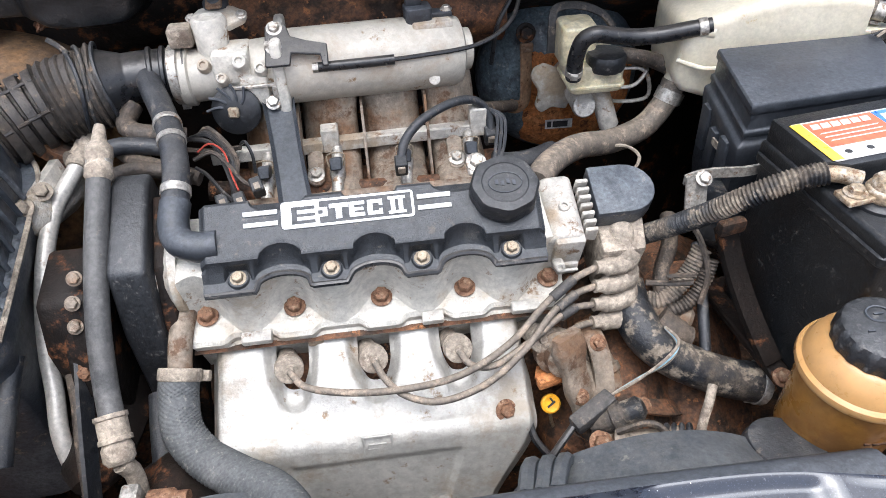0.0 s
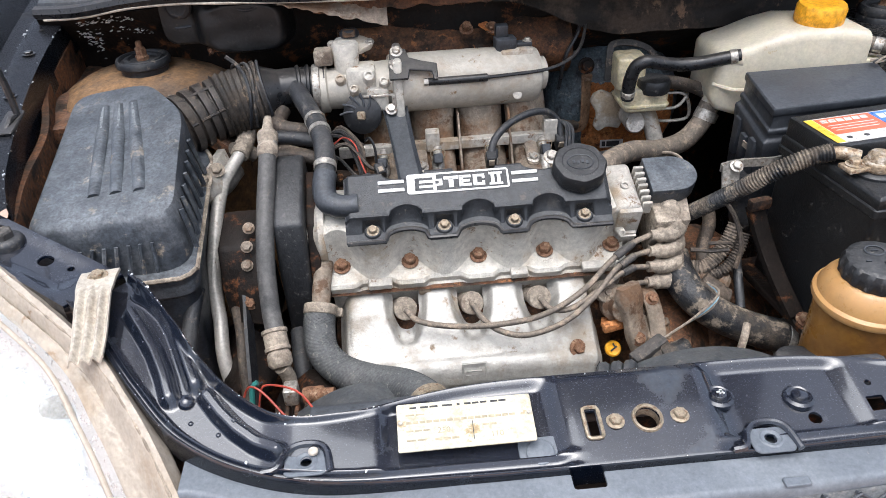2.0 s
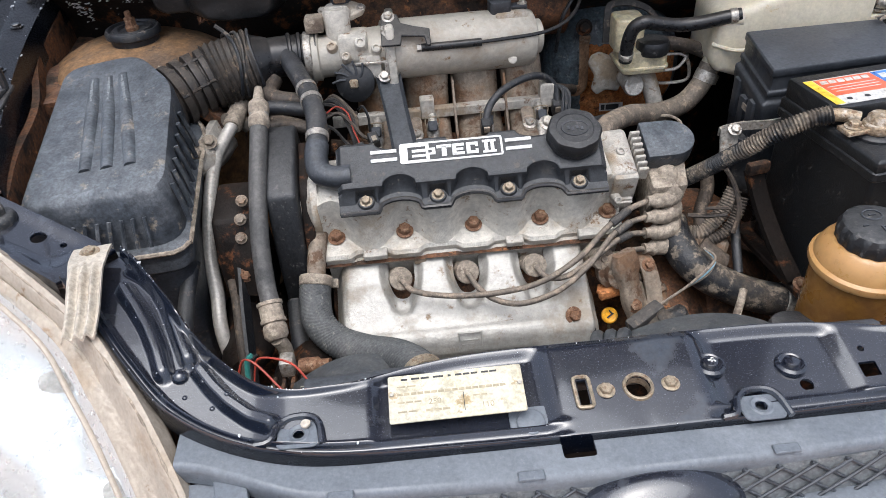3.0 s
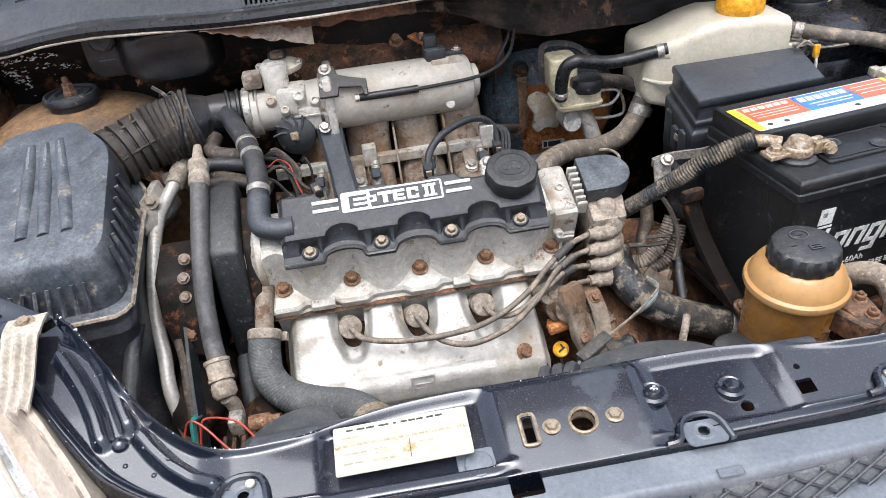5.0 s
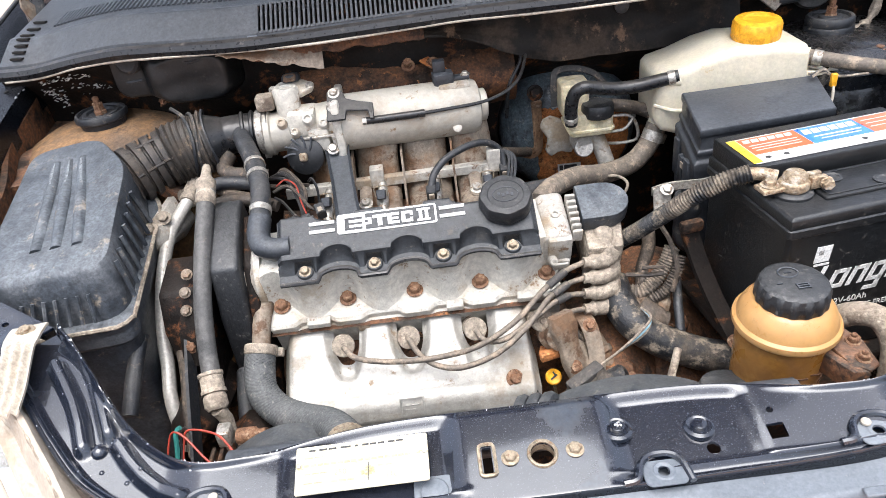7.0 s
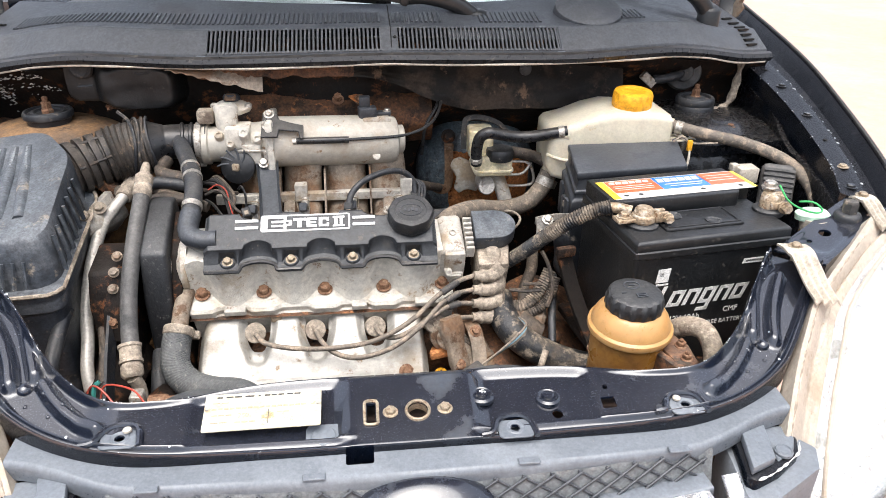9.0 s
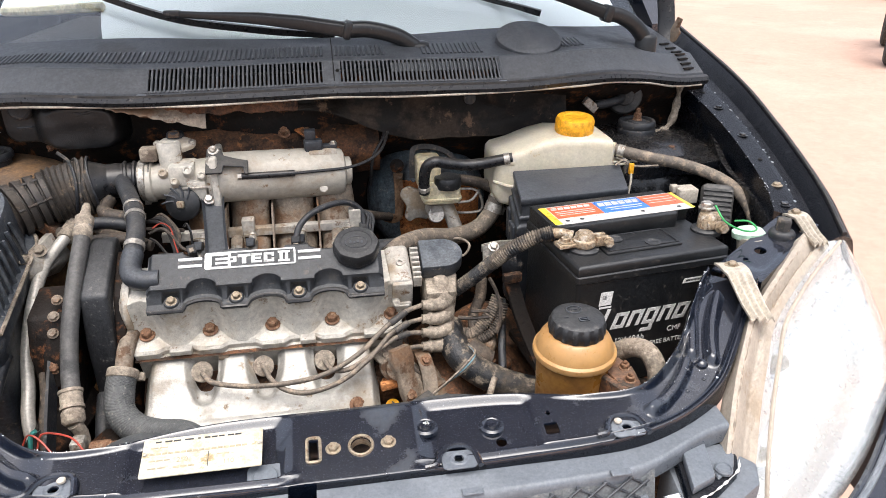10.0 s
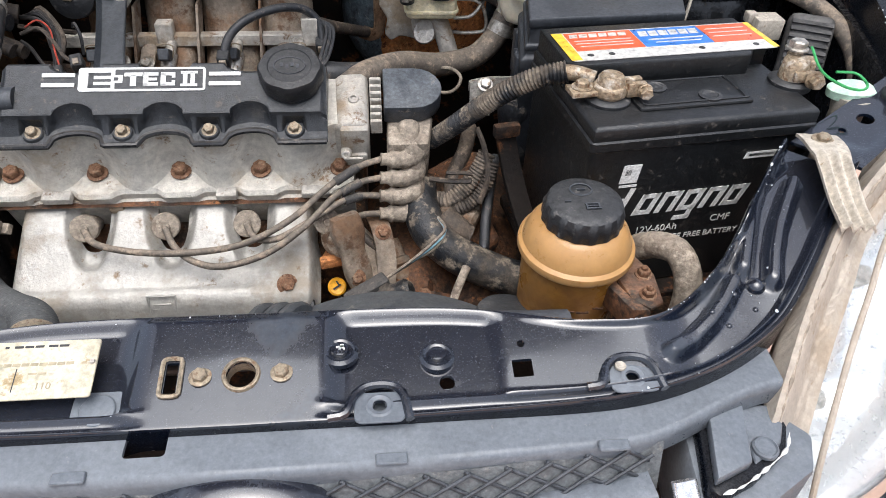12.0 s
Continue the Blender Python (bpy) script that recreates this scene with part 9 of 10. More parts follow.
box(g, (0, 0, 0), (0.052, 0.022, 0.080), Matrix.Translation((0.606, 0.708, 0.892)) @ Matrix.Rotation(-0.45, 4, "Z") @ Matrix.Rotation(-0.55, 4, "X"))
part("case", g, hose_grey, ecu, bevel=0.010, segs=3)
for k in range(8):
    g = Geo()
    box(g, (0, -0.012, -0.028 + 0.008 * k), (0.044, 0.005, 0.004), Matrix.Translation((0.606, 0.708, 0.892)) @ Matrix.Rotation(-0.45, 4, "Z") @ Matrix.Rotation(-0.55, 4, "X"))
    part("fin", g, hose_grey, ecu, smooth=False)
g = Geo()
box(g, (0.552, 0.715, 0.918), (0.032, 0.026, 0.024))
box(g, (0.536, 0.722, 0.926), (0.012, 0.014, 0.012))
part("plug", g, beige_plastic, ecu, "pale cream plug", bevel=0.002)
ow = thing("fuse_wire", (0.48, 0.77, 0.93), "small orange fuse holder and wires beside the fuse box", "wiring")
g = Geo()
box(g, (0.484, 0.778, 0.944), (0.008, 0.006, 0.018))
part("holder", g, yellow_cap, ow, bevel=0.001, segs=1)
for k in range(3):
    g = Geo()
    tube(g, [(0.46, 0.80 - 0.006 * k, 0.948), (0.475, 0.79, 0.952 + 0.002 * k), (0.49, 0.785, 0.946), (0.515 + 0.01 * k, 0.785, 0.944)], 0.0018, 6, 0.005)
    part("wire", g, (boot_mat, rubber_clean, boot_mat)[k], ow)
g = Geo()
tube(g, [(0.484, 0.776, 0.936), (0.482, 0.770, 0.925), (0.478, 0.765, 0.905)], 0.002, 6, 0.004)
part("wire", g, beige_plastic, ow)
seam = thing("body_seam", (0.66, 0.98, 0.97), "crumbling brown seam sealant in the corner of the bay", "seam sealant")
g = Geo()
tube(g, [(0.668, 0.995, 1.045), (0.664, 0.992, 1.00), (0.655, 0.985, 0.965), (0.63, 0.965, 0.950), (0.60, 0.945, 0.949)], 0.008, 8, 0.006, rfun=lambda s: 0.007 + 0.003 * math.sin(s * 140) * math.sin(s * 47))
part("bead", g, boot_mat, seam)
for x, y in ((0.63, 0.91), (0.60, 0.87), (0.535, 0.885)):
    hex_bolt((x, y, 0.944), (0, 0, 1), 0.006, rusty_bolt, seam, 1.5, 0.7)

# firewall: blower housing, torn insulation, rusty shelf
blower = thing("blower_housing", (-0.40, 0.95, 0.96), "black plastic blower housing under the cowl", "blower housing")
g = Geo()


def scroll(u, v):
    x, z = -0.535 + 0.205 * u, 1.062 - 0.100 * v
    a = ((x + 0.404) / 0.062) ** 4 + ((z - 1.016) / 0.040) ** 4
    b = ((x + 0.490) / 0.038) ** 4 + ((z - 1.030) / 0.042) ** 4
    y = 1.030 - 0.110 * (1 - smooth01(0.35, 2.2, a)) - 0.088 * (1 - smooth01(0.5, 2.0, b)) * smooth01(0.35, 2.2, a)
    return (x, y + 0.002 * noise.noise(Vector((x * 40, z * 40, 2))), z)


sheet(g, scroll, 70, 36, (0, 0.012, 0))
part("casing", g, battery_mat, blower)
for line in (((-0.444, 0.944, 1.012), (-0.438, 0.934, 1.032), (-0.424, 0.926, 1.046), (-0.396, 0.920, 1.041), (-0.366, 0.924, 1.048)), ((-0.468, 0.938, 1.055), (-0.467, 0.937, 1.035), (-0.452, 0.940, 1.020), (-0.440, 0.936, 1.004)), ((-0.517, 0.946, 1.018), (-0.500, 0.942, 1.017), (-0.482, 0.942, 1.018))):
    g = Geo()
    tube(g, list(line), 0.0022, 8, 0.004)
    part("moulded_rib", g, plastic, blower)
for x, z in ((-0.412, 0.990), (-0.455, 0.984)):
    g = Geo()
    sheet(g, lambda u, v: (x + 0.018 * (u - 0.5), 0.928 + 0.012 * u + 0.006 * noise.noise(Vector((u * 5, v * 5, x))), z + 0.010 * (v - 0.5) * (1 - 0.5 * u) + 0.004 * noise.noise(Vector((u * 7, v * 7, x * 9)))), 10, 8, (0, 0.003, 0))
    part("rusty_scrap", g, tower_rust, blower, "rusty scrap of torn metal")
ledge = thing("firewall_ledge", (0.25, 0.96, 0.95), "dusty black pressed steel ledge along the firewall", "firewall ledge")
g = Geo()
sheet(g, lambda u, v: (-0.06 + 0.49 * u, 0.942 + 0.022 * u + 0.012 * math.cos(v * 3.0) + 0.004 * noise.noise(Vector((u * 10, v * 4, 9))), 1.040 - (0.012 + 0.072 * smooth01(0, 0.45, u)) * v + 0.008 * math.sin(u * 3.1) + 0.003 * noise.noise(Vector((u * 14, v * 6, 4)))), 50, 14, (0, 0.008, 0))
part("pressing", g, dusty_ledge, ledge)
g = Geo()
lathe(g, [(0.011, 0.0), (0.011, 0.002), (0.007, 0.004), (0.001, 0.004)], aim((0.245, 0.958, 1.030), (0, -1, 0.2)), 20)
part("blank_plug", g, rubber, ledge)
g = Geo()
lathe(g, [(0.018, -0.01), (0.018, 0.004), (0.014, 0.007), (0.004, 0.006), (0.001, 0.008)], aim((-0.494, 0.940, 1.048), (-0.1, -0.95, 0.2)), 24)
part("round_plug", g, rubber, blower)
flap = thing("torn_insulation", (-0.21, 0.88, 1.04), "torn rusty metal and insulation strip hanging under the cowl", "insulation")
g = Geo()
sheet(g, lambda u, v: (-0.345 + 0.145 * u, 0.890 - 0.022 * v, 1.062 - v * (0.004 + 0.036 * u + 0.005 * noise.noise(Vector((u * 9, 0, 1)))) + 0.003 * noise.noise(Vector((u * 14, v * 4, 0)))), 40, 8, (0, 0.002, -0.001))
part("torn_sheet", g, alloy_dark, flap, "torn grey sheet")
g = Geo()
sheet(g, lambda u, v: (-0.30 + 0.245 * u, 0.884 - 0.006 * v, 1.060 - (0.017 + 0.006 * noise.noise(Vector((u * 9, 0, 5)))) * v + 0.003 * noise.noise(Vector((u * 20, v * 4, 3)))), 30, 6, (0, 0.003, -0.002))
part("rusty_strip", g, tower_rust, flap, "orange rusty strip")
shelf = thing("rusty_crossmember", (-0.15, 0.985, 0.90), "rusty brown crossmember on the firewall", "crossmember")
g = Geo()
sheet(g, lambda u, v: (-0.28 + 0.36 * u, 0.985 - 0.035 * math.sin(v * math.pi), 0.985 - 0.09 * v + 0.006 * noise.noise(Vector((u * 12, v * 8, 7)))), 40, 14, (0, 0.01, 0))
part("pressing", g, bay_rust, shelf)
hex_bolt((-0.085, 0.948, 0.985), (0, -0.6, 0.8), 0.007, rusty_bolt, shelf, 1.5, 1.6)

# peeled paint on the firewall's left corner
peel = thing("peeled_paint", (-0.60, 0.98, 1.0), "white peeled paint flecks on the black firewall corner", "paint flecks")
g = Geo()
STREAKS = (((-0.664, 1.017), (-0.633, 1.020), (-0.573, 1.026), 0.0025, 60), ((-0.603, 1.008), (-0.580, 1.004), (-0.558, 0.999), 0.003, 34), ((-0.672, 0.992), (-0.661, 0.988), (-0.650, 0.984), 0.010, 60),
           ((-0.658, 0.972), (-0.656, 0.966), (-0.655, 0.962), 0.002, 10), ((-0.607, 1.039), (-0.600, 1.040), (-0.592, 1.041), 0.005, 16), ((-0.650, 1.00), (-0.63, 0.998), (-0.60, 0.998), 0.006, 14))
for a, b, c, wide, count in STREAKS:
    for k in range(count):
        f = random.random()
        (x0, z0), (x1, z1), f2 = (a, b, f * 2) if f < 0.5 else (b, c, f * 2 - 1)
        x, z = x0 + (x1 - x0) * f2 + random.gauss(0, wide * 0.5), z0 + (z1 - z0) * f2 + random.gauss(0, wide)
        y = firewall_point(x / 1.44 + 0.5, max(0.0, (1.09 - 0.055 * smooth01(0.25, 0.60, abs(x)) - z) / 0.72))[1] - 0.002
        w = 0.0006 + 0.0022 * random.random() ** 2
        prism(g, [(w * math.cos(q) * random.uniform(0.5, 1.6), w * 0.5 * math.sin(q) * random.uniform(0.3, 1.2)) for q in [j * math.pi / 3 for j in range(6)]], -0.001, 0.001, aim((x, y, z), (0, -1, 0.1), random.uniform(-25, 25)))
ob = part("fleck_field", g, white_print, peel, smooth=False)
g = Geo()
tube(g, [(-0.548, 0.995, 1.050), (-0.546, 0.996, 1.030), (-0.543, 0.998, 1.010)], 0.004, 8, 0.004, rfun=lambda q: 0.0025 + 0.0022 * abs(math.sin(q * 150)))
part("seam_bead", g, boot_mat, peel, "crumbling pale sealant bead")
ob["kind"] = "stuff"

# ---- the yard beyond: a parked car and a motorcycle wheel ----
far = thing("parked_car", (10.75, 12.35, 0), "glossy dark parked car facing the yard, white plate on its bumper", "car")
FAR = Matrix.Translation((10.75, 12.35, 0)) @ Matrix.Rotation(radians(220), 4, "Z")
g = Geo()
loft(g, [[tuple(FAR @ Vector((x, y, z))) for x, y in rounded(4.2 * k, 1.72 * k2, 0.42, 6)] for k, k2, z in ((0.94, 0.92, 0.19), (0.995, 0.99, 0.20), (1.0, 1.0, 0.26), (0.985, 0.99, 0.29), (0.99, 1.0, 0.58), (0.96, 0.98, 0.72), (0.92, 0.95, 0.86), (0.56, 0.84, 1.0), (0.46, 0.74, 1.42), (0.42, 0.68, 1.46))])
part("body", g, car_far, far, angle=30)
for x in (-1.35, 1.32):
    for y in (-0.76, 0.76):
        g = Geo()
        lathe(g, [(0.18, -0.1), (0.30, -0.1), (0.31, -0.06), (0.31, 0.06), (0.30, 0.1), (0.18, 0.1)], FAR @ Matrix.Translation((x, y, 0.31)) @ Matrix.Rotation(radians(90), 4, "X"), 28)
        part("wheel", g, tyre_mat, far)
# grey tubes stand in for reflections along the dark bumper's edges
for z, out in ((0.205, 2.098), (0.262, 2.112), (0.295, 2.085)):
    g = Geo()
    tube(g, [tuple(FAR @ Vector(p)) for p in ((out - 0.30, -0.82, z), (out - 0.10, -0.66, z), (out, -0.42, z), (out, 0.0, z), (out, 0.42, z), (out - 0.10, 0.66, z))], 0.007, 6, 0.05)
    part("bumper_edge", g, trim_mat, far, "pale strip painted in place of the bumper's reflection")
g = Geo()
prism(g, rounded(1.0, 0.16, 0.05), -0.06, 0.004, FAR @ Matrix.Translation((2.075, 0.05, 0.40)) @ Matrix.Rotation(radians(90), 4, "Z") @ Matrix.Rotation(radians(90), 4, "X"))
part("lower_grille", g, black_hole, far, "black lower air intake")
for z in (0.36, 0.40, 0.44):
    g = Geo()
    tube(g, [tuple(FAR @ Vector((2.085, y, z))) for y in (-0.40, 0.05, 0.50)], 0.006, 6, 0.1)
    part("grille_bar", g, plastic, far)
g = Geo()
box(g, (2.10, 0.10, 0.53), (0.012, 0.46, 0.11), FAR)
part("plate", g, label_white, far, "blank white plate", smooth=False)
moto = thing("motorcycle", (5.37, 5.80, 0), "motorcycle with a worn front tyre and pale mudguard", "motorcycle")
MO = Matrix.Translation((5.37, 5.80, 0)) @ Matrix.Rotation(radians(52), 4, "Z")
for x in (0.0, 1.25):
    g = Geo()
    lathe(g, [(0.22, -0.035), (0.27, -0.05), (0.30, -0.03), (0.305, 0.0), (0.30, 0.03), (0.27, 0.05), (0.22, 0.035)], MO @ Matrix.Translation((x, 0, 0.305)) @ Matrix.Rotation(radians(90), 4, "X"), 40)
    tyre = part("tyre", g, tyre_mat, moto)
    g = Geo()
    lathe(g, [(0.21, -0.02), (0.225, -0.02), (0.225, 0.02), (0.21, 0.02)], MO @ Matrix.Translation((x, 0, 0.305)) @ Matrix.Rotation(radians(90), 4, "X"), 32, close=False)
    for k in range(8):
        box(g, (0, 0.11, 0), (0.008, 0.22, 0.008), MO @ Matrix.Translation((x, 0, 0.305)) @ Matrix.Rotation(k * math.pi / 4, 4, "Y") @ Matrix.Rotation(radians(90), 4, "X"))
    part("rim", g, steel, tyre)
g = Geo()
sheet(g, lambda u, v: MO @ Vector((0.335 * math.cos(0.6 + 1.9 * u), 0.07 * (v - 0.5) * 2 * (1 - 0.5 * (2 * u - 1) ** 2), 0.305 + 0.335 * math.sin(0.6 + 1.9 * u) - 0.02 * (2 * v - 1) ** 2)), 20, 6, (0, 0, 0.004))
part("mudguard", g, label_white, moto, "pale pointed mudguard")
g = Geo()
tube(g, [tuple(MO @ Vector(p)) for p in ((0.0, 0.06, 0.31), (0.12, 0.06, 0.6), (0.25, 0.05, 0.95))], 0.02, 8, 0.05)
tube(g, [tuple(MO @ Vector(p)) for p in ((0.25, 0, 0.85), (0.6, 0, 0.75), (1.0, 0, 0.72), (1.45, 0, 0.78))], 0.08, 12, 0.05)
tube(g, [tuple(MO @ Vector(p)) for p in ((0.3, 0, 0.8), (0.5, 0, 0.45), (0.9, 0, 0.4), (1.25, 0, 0.31))], 0.05, 10, 0.05)
part("chassis", g, car_far, moto)


# ---- small hoses, brackets and wiring that fill the gaps ----
def run(name, label_text, category, lines, group=""):
    th = thing(name, lines[0][0][0], label_text, category, group)
    for pts, r, material, kind in lines:
        g = Geo()
        tube(g, pts, r, 10 if r > 0.004 else 6, 0.005)
        part(kind, g, material, th)
    return th


def strap(name, label_text, pts, w, material, bolts=(), category="bracket"):
    th = thing(name, pts[0], label_text, category)
    g = Geo()
    tube(g, pts, 1, 8, 0.006, section=[(w / 2, 0.0015), (-w / 2, 0.0015), (-w / 2, -0.0015), (w / 2, -0.0015)])
    part("strap", g, material, th, angle=25)
    for p, way, r in bolts:
        hex_bolt(p, way, r, rusty_bolt, th, 1.5, 0.9)
    return th


# under the bellows and round the throttle
run("coolant_pipe", "dark coolant pipes with dusty ends under the bellows", "pipe", [
    ([(-0.385, 0.775, 0.905), (-0.360, 0.780, 0.908), (-0.330, 0.778, 0.905), (-0.300, 0.775, 0.900)], 0.0095, rubber, "pipe"),
    ([(-0.372, 0.750, 0.890), (-0.345, 0.758, 0.892), (-0.315, 0.752, 0.888), (-0.292, 0.745, 0.880)], 0.0085, rubber_brown, "pipe"),
    ([(-0.385, 0.735, 0.878), (-0.355, 0.735, 0.874), (-0.330, 0.728, 0.868)], 0.007, rubber_brown, "pipe")])
run("injector_wiring", "thin red, brown and black injector wires", "wiring", [
    ([(-0.286, 0.775, 0.895), (-0.272, 0.778, 0.902), (-0.258, 0.770, 0.895), (-0.252, 0.752, 0.880), (-0.245, 0.735, 0.868)], 0.0011, wire_red, "wire"),
    ([(-0.290, 0.768, 0.890), (-0.270, 0.770, 0.896), (-0.255, 0.760, 0.886), (-0.240, 0.745, 0.872), (-0.225, 0.742, 0.866)], 0.0024, rubber_brown, "wire"),
    ([(-0.288, 0.760, 0.885), (-0.276, 0.750, 0.882), (-0.262, 0.735, 0.870), (-0.245, 0.722, 0.858)], 0.0022, rubber_clean, "wire"),
    ([(-0.300, 0.79, 0.89), (-0.28, 0.79, 0.886), (-0.262, 0.80, 0.880), (-0.250, 0.815, 0.872)], 0.003, rubber_brown, "wire"),
    ([(-0.245, 0.80, 0.885), (-0.238, 0.79, 0.893), (-0.232, 0.782, 0.880), (-0.232, 0.775, 0.862)], 0.002, rubber_clean, "wire")])
for px_, py_, pz_ in ((-0.243, 0.722, 0.862), (-0.226, 0.738, 0.868), (-0.262, 0.728, 0.858)):
    cn = thing("injector_connector", (px_, py_, pz_), "small dusty black wiring connector", "wiring connector", "injector connectors")
    g = Geo()
    box(g, (0, 0, 0), (0.013, 0.018, 0.016), Matrix.Translation((px_, py_, pz_)) @ Matrix.Rotation(0.4, 4, "X") @ Matrix.Rotation(0.3, 4, "Z"))
    part("shell", g, cap_black, cn, bevel=0.0015, segs=1)
    g = Geo()
    box(g, (0, -0.004, 0.008), (0.006, 0.008, 0.003), Matrix.Translation((px_, py_, pz_)) @ Matrix.Rotation(0.4, 4, "X") @ Matrix.Rotation(0.3, 4, "Z"))
    part("lock", g, boot_mat, cn)
# loose strands tied round the end of the bellows
strands = []
for k in range(4):
    c = Vector((-0.408 + 0.008 * k, 0.846 + 0.003 * k, 0.941))
    loop = [tuple(c + Vector((0.016 * math.sin(a) + 0.004 * math.sin(a * 2 + k), -0.042 * math.sin(a), 0.0465 * math.cos(a)))) for a in [-2.6 + 0.35 * j for j in range(15)]]
    strands.append((loop, 0.0022, (rubber, tape_mat, rubber_brown)[k % 3], "strand"))
strands.append(([(-0.405, 0.845, 0.985), (-0.412, 0.848, 0.992), (-0.422, 0.850, 1.0)], 0.0028, tape_mat, "strand"))
run("tied_cord", "grey cord and wire bound round the end of the bellows", "cord", strands)
# rusty lumps and pipes behind and below the intake
run("water_pipe", "rusty brown water pipe below the intake runners", "pipe", [
    ([(-0.29, 0.79, 0.835), (-0.20, 0.79, 0.822), (-0.10, 0.79, 0.815), (0.0, 0.79, 0.812), (0.06, 0.80, 0.81)], 0.012, bay_rust, "pipe"),
    ([(-0.27, 0.83, 0.82), (-0.15, 0.84, 0.80), (-0.05, 0.845, 0.80), (0.05, 0.85, 0.80)], 0.014, bay_rust, "pipe")])
strap("firewall_strap", "rusty strap hanging on the firewall behind the plenum", [(-0.06, 0.955, 0.99), (-0.05, 0.945, 0.985), (-0.035, 0.942, 0.975), (-0.02, 0.945, 0.955)], 0.018, orange_rust, [((-0.047, 0.943, 0.986), (0, -0.6, 0.8), 0.007)])
# between ignition end and gearbox
run("gearbox_breather", "muddy breather hoses and cables beside the gearbox", "hose", [
    ([(0.215, 0.70, 0.80), (0.205, 0.665, 0.79), (0.190, 0.640, 0.772), (0.185, 0.615, 0.75)], 0.009, rubber_brown, "hose"),
    ([(0.070, 0.600, 0.735), (0.088, 0.585, 0.725), (0.105, 0.580, 0.705), (0.115, 0.56, 0.68)], 0.006, rubber_brown, "hose"),
    ([(0.245, 0.68, 0.77), (0.235, 0.64, 0.765), (0.225, 0.60, 0.745), (0.22, 0.57, 0.72)], 0.006, rubber, "hose"),
    ([(0.025, 0.535, 0.690), (0.030, 0.520, 0.675), (0.045, 0.505, 0.655), (0.05, 0.49, 0.62)], 0.004, rubber_clean, "hose")])
strap("gear_linkage_arm", "rust-brown gear linkage arm with a bolt", [(0.125, 0.56, 0.665), (0.150, 0.548, 0.670), (0.175, 0.545, 0.665), (0.195, 0.555, 0.65)], 0.020, bay_rust, [((0.15, 0.546, 0.672), (0, -0.5, 0.85), 0.007)], "linkage")
strap("loom_bracket", "dusty brown loom bracket below the ignition cap", [(0.098, 0.610, 0.745), (0.106, 0.585, 0.735), (0.110, 0.565, 0.712), (0.108, 0.545, 0.69)], 0.022, alloy_dark, [((0.107, 0.584, 0.737), (0.1, -0.7, 0.7), 0.006)])
strap("hose_strap", "orange rusty strap behind the dipstick", [(0.04, 0.572, 0.715), (0.06, 0.566, 0.720), (0.085, 0.566, 0.718)], 0.016, orange_rust)
run("ground_strap", "pale braided earth strap by the battery tray", "cable", [
    ([(0.215, 0.648, 0.83), (0.222, 0.63, 0.815), (0.225, 0.61, 0.79), (0.215, 0.595, 0.765)], 0.0032, rubber_brown, "strap"),
    ([(0.178, 0.605, 0.800), (0.192, 0.602, 0.802), (0.206, 0.602, 0.800)], 0.0024, rubber_brown, "wire"),
    ([(0.160, 0.612, 0.788), (0.185, 0.606, 0.788), (0.205, 0.600, 0.792)], 0.003, rubber_brown, "wire")])
for p0, p1, r in (((0.195, 0.622, 0.735), (0.218, 0.612, 0.740), 0.013), ((0.205, 0.640, 0.765), (0.23, 0.63, 0.775), 0.016), ((0.085, 0.53, 0.675), (0.10, 0.515, 0.66), 0.014)):
    st = thing("pipe_stub", p0, "muddy brown pipe stub in the gearbox gap", "pipe", "pipe stubs")
    g = Geo()
    w = Vector(p1) - Vector(p0)
    lathe(g, [(r * 0.9, -0.01), (r, 0.0), (r, w.length * 0.5), (r * 1.15, w.length * 0.55), (r * 1.15, w.length * 0.8), (r * 0.7, w.length)], aim(p0, w), 18)
    part("stub", g, boot_mat if r < 0.014 else bay_rust, st)
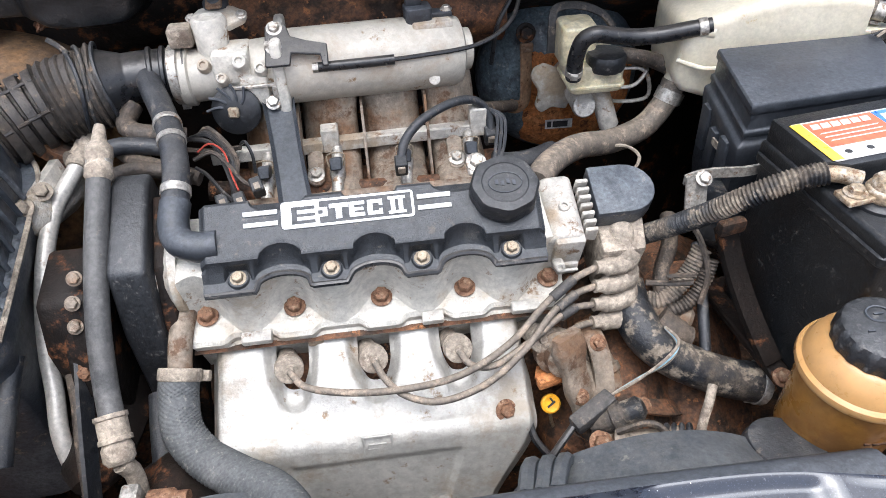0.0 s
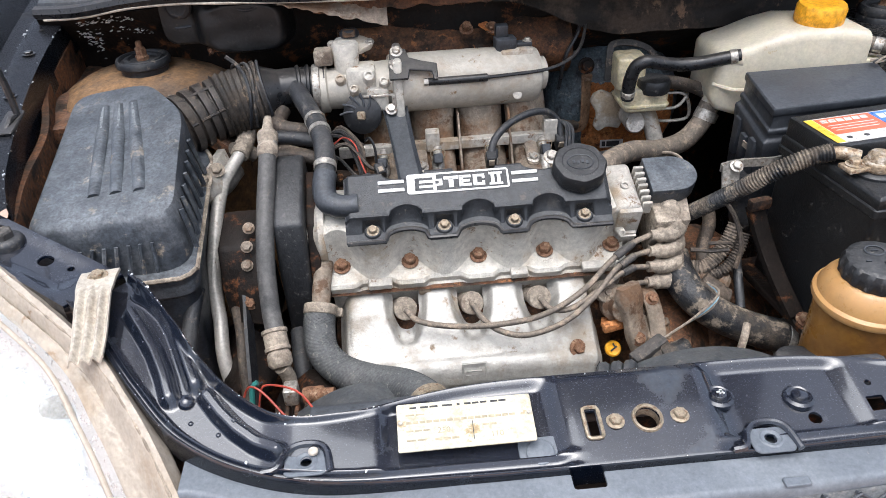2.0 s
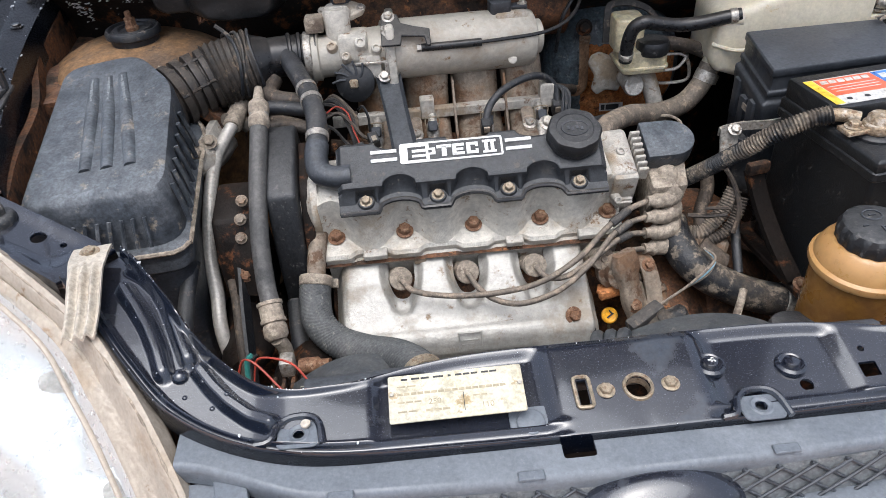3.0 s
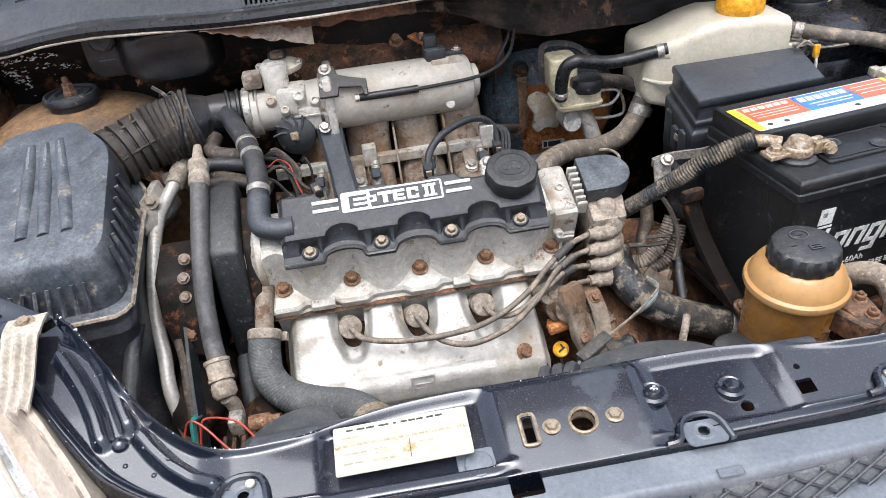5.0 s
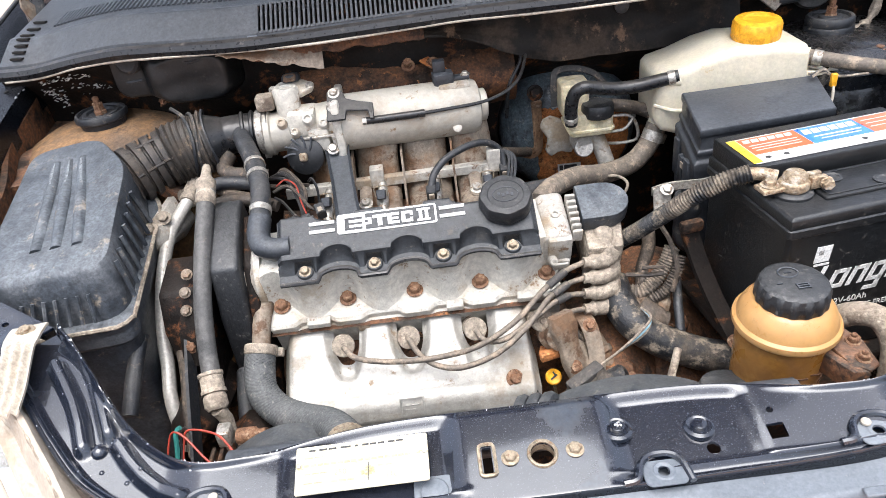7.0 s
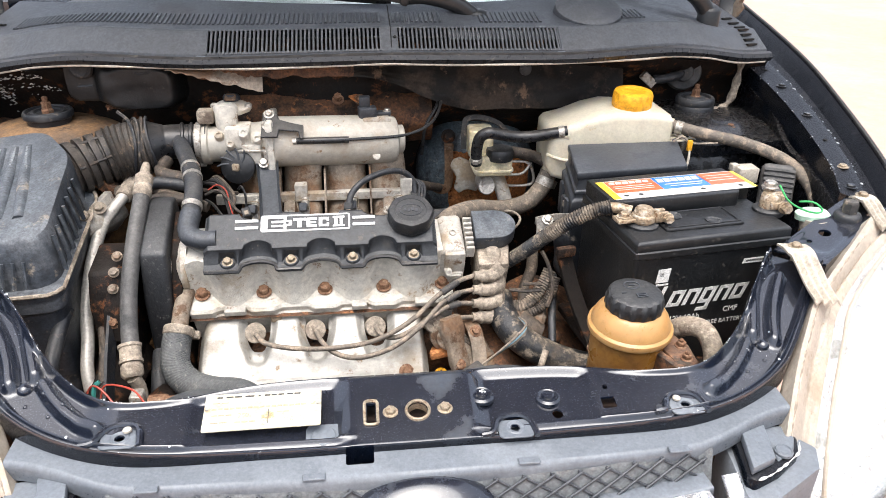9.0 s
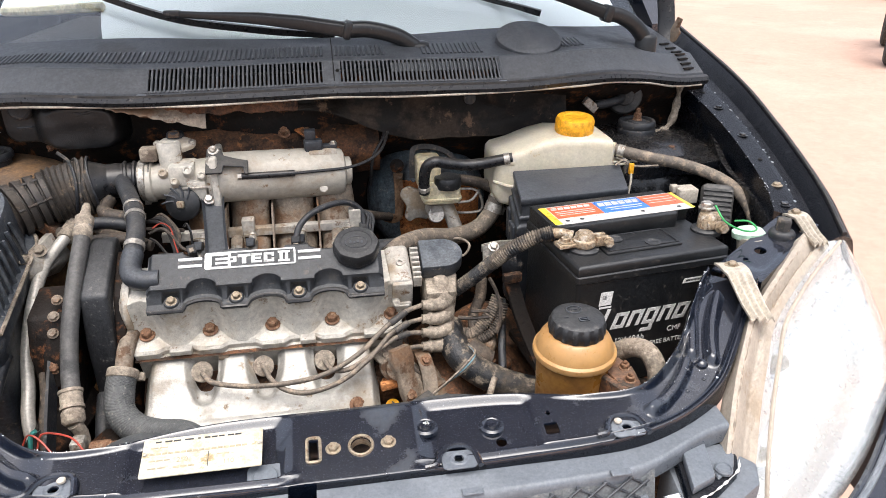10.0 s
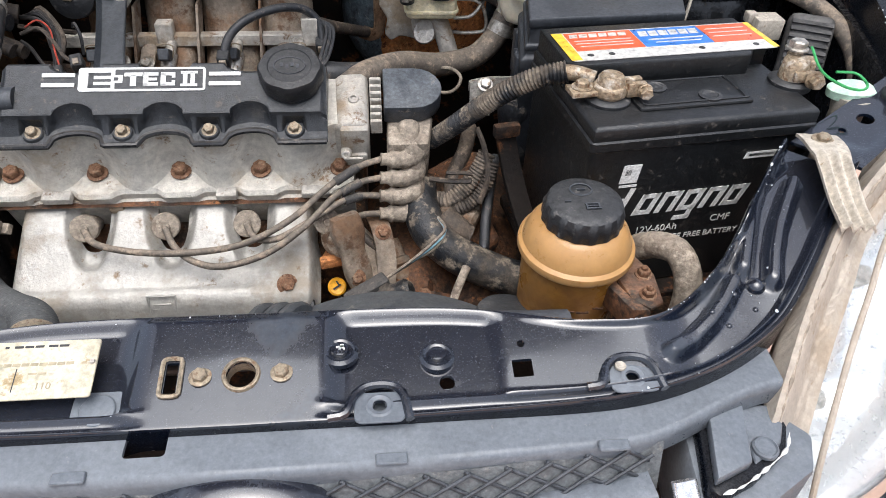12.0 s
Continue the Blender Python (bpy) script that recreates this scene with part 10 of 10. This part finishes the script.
# left of the timing cover
run("lower_hose", "dark oily hoses below the belt cover", "hose", [
    ([(-0.345, 0.60, 0.72), (-0.34, 0.56, 0.705), (-0.335, 0.52, 0.68), (-0.33, 0.49, 0.65)], 0.011, rubber, "hose"),
    ([(-0.42, 0.62, 0.78), (-0.41, 0.58, 0.75), (-0.405, 0.54, 0.72), (-0.40, 0.50, 0.68)], 0.007, rubber_brown, "hose"),
    ([(-0.455, 0.60, 0.80), (-0.462, 0.56, 0.77), (-0.465, 0.52, 0.74)], 0.010, rubber, "hose")])
strap("mount_arm", "grimy engine mount arm with a rusty bolt", [(-0.375, 0.64, 0.845), (-0.385, 0.615, 0.835), (-0.39, 0.59, 0.80), (-0.392, 0.575, 0.76)], 0.030, bay_dark, [((-0.391, 0.583, 0.785), (0, -0.8, 0.5), 0.006)], "engine mount")

# muddy castings and plates in the gap by the gearbox
gap = thing("clutch_housing_plate", (0.08, 0.54, 0.66), "upright muddy pale casting beside the heat shield", "casting")
g = Geo()
tube(g, [(0.066, 0.566, 0.775), (0.072, 0.556, 0.742), (0.080, 0.545, 0.705), (0.088, 0.532, 0.668)], 1, 8, 0.006, section=rounded(0.030, 0.014, 0.004, 3), rfun=lambda q: 1 + 0.22 * math.sin(q * 90) * math.sin(q * 37 + 1))
part("plate", g, alloy_dark, gap)
hex_bolt((0.078, 0.538, 0.712), (0, -0.8, 0.5), 0.006, rusty_bolt, gap, 1.5, 0.8)
for a, b, r, ma in (((0.095, 0.52, 0.690), (0.135, 0.515, 0.715), 0.013, muddy_hose), ((0.10, 0.515, 0.66), (0.15, 0.505, 0.665), 0.010, bay_rust), ((0.12, 0.575, 0.66), (0.16, 0.56, 0.675), 0.012, bay_rust), ((0.115, 0.60, 0.70), (0.13, 0.57, 0.67), 0.014, alloy_dark), ((0.18, 0.62, 0.74), (0.215, 0.60, 0.735), 0.014, alloy_dark)):
    st = thing("pipe_stub", a, "muddy brown pipe stub in the gearbox gap", "pipe", "pipe stubs")
    g = Geo()
    w = Vector(b) - Vector(a)
    L = w.length
    lathe(g, [(r * 0.9, -0.008), (r, 0.0), (r, L * 0.3), (r * 1.2, L * 0.34), (r * 1.2, L * 0.5), (r * 0.95, L * 0.55), (r * 0.95, L * 0.9), (r * 0.6, L)], aim(a, w), 18)
    part("stub", g, ma, st)
hose("drain_tube", "pale plastic drain tube behind the fan shroud", [(0.172, 0.470, 0.722), (0.176, 0.478, 0.735), (0.183, 0.488, 0.748), (0.190, 0.50, 0.755)], 0.0045, boot_mat)
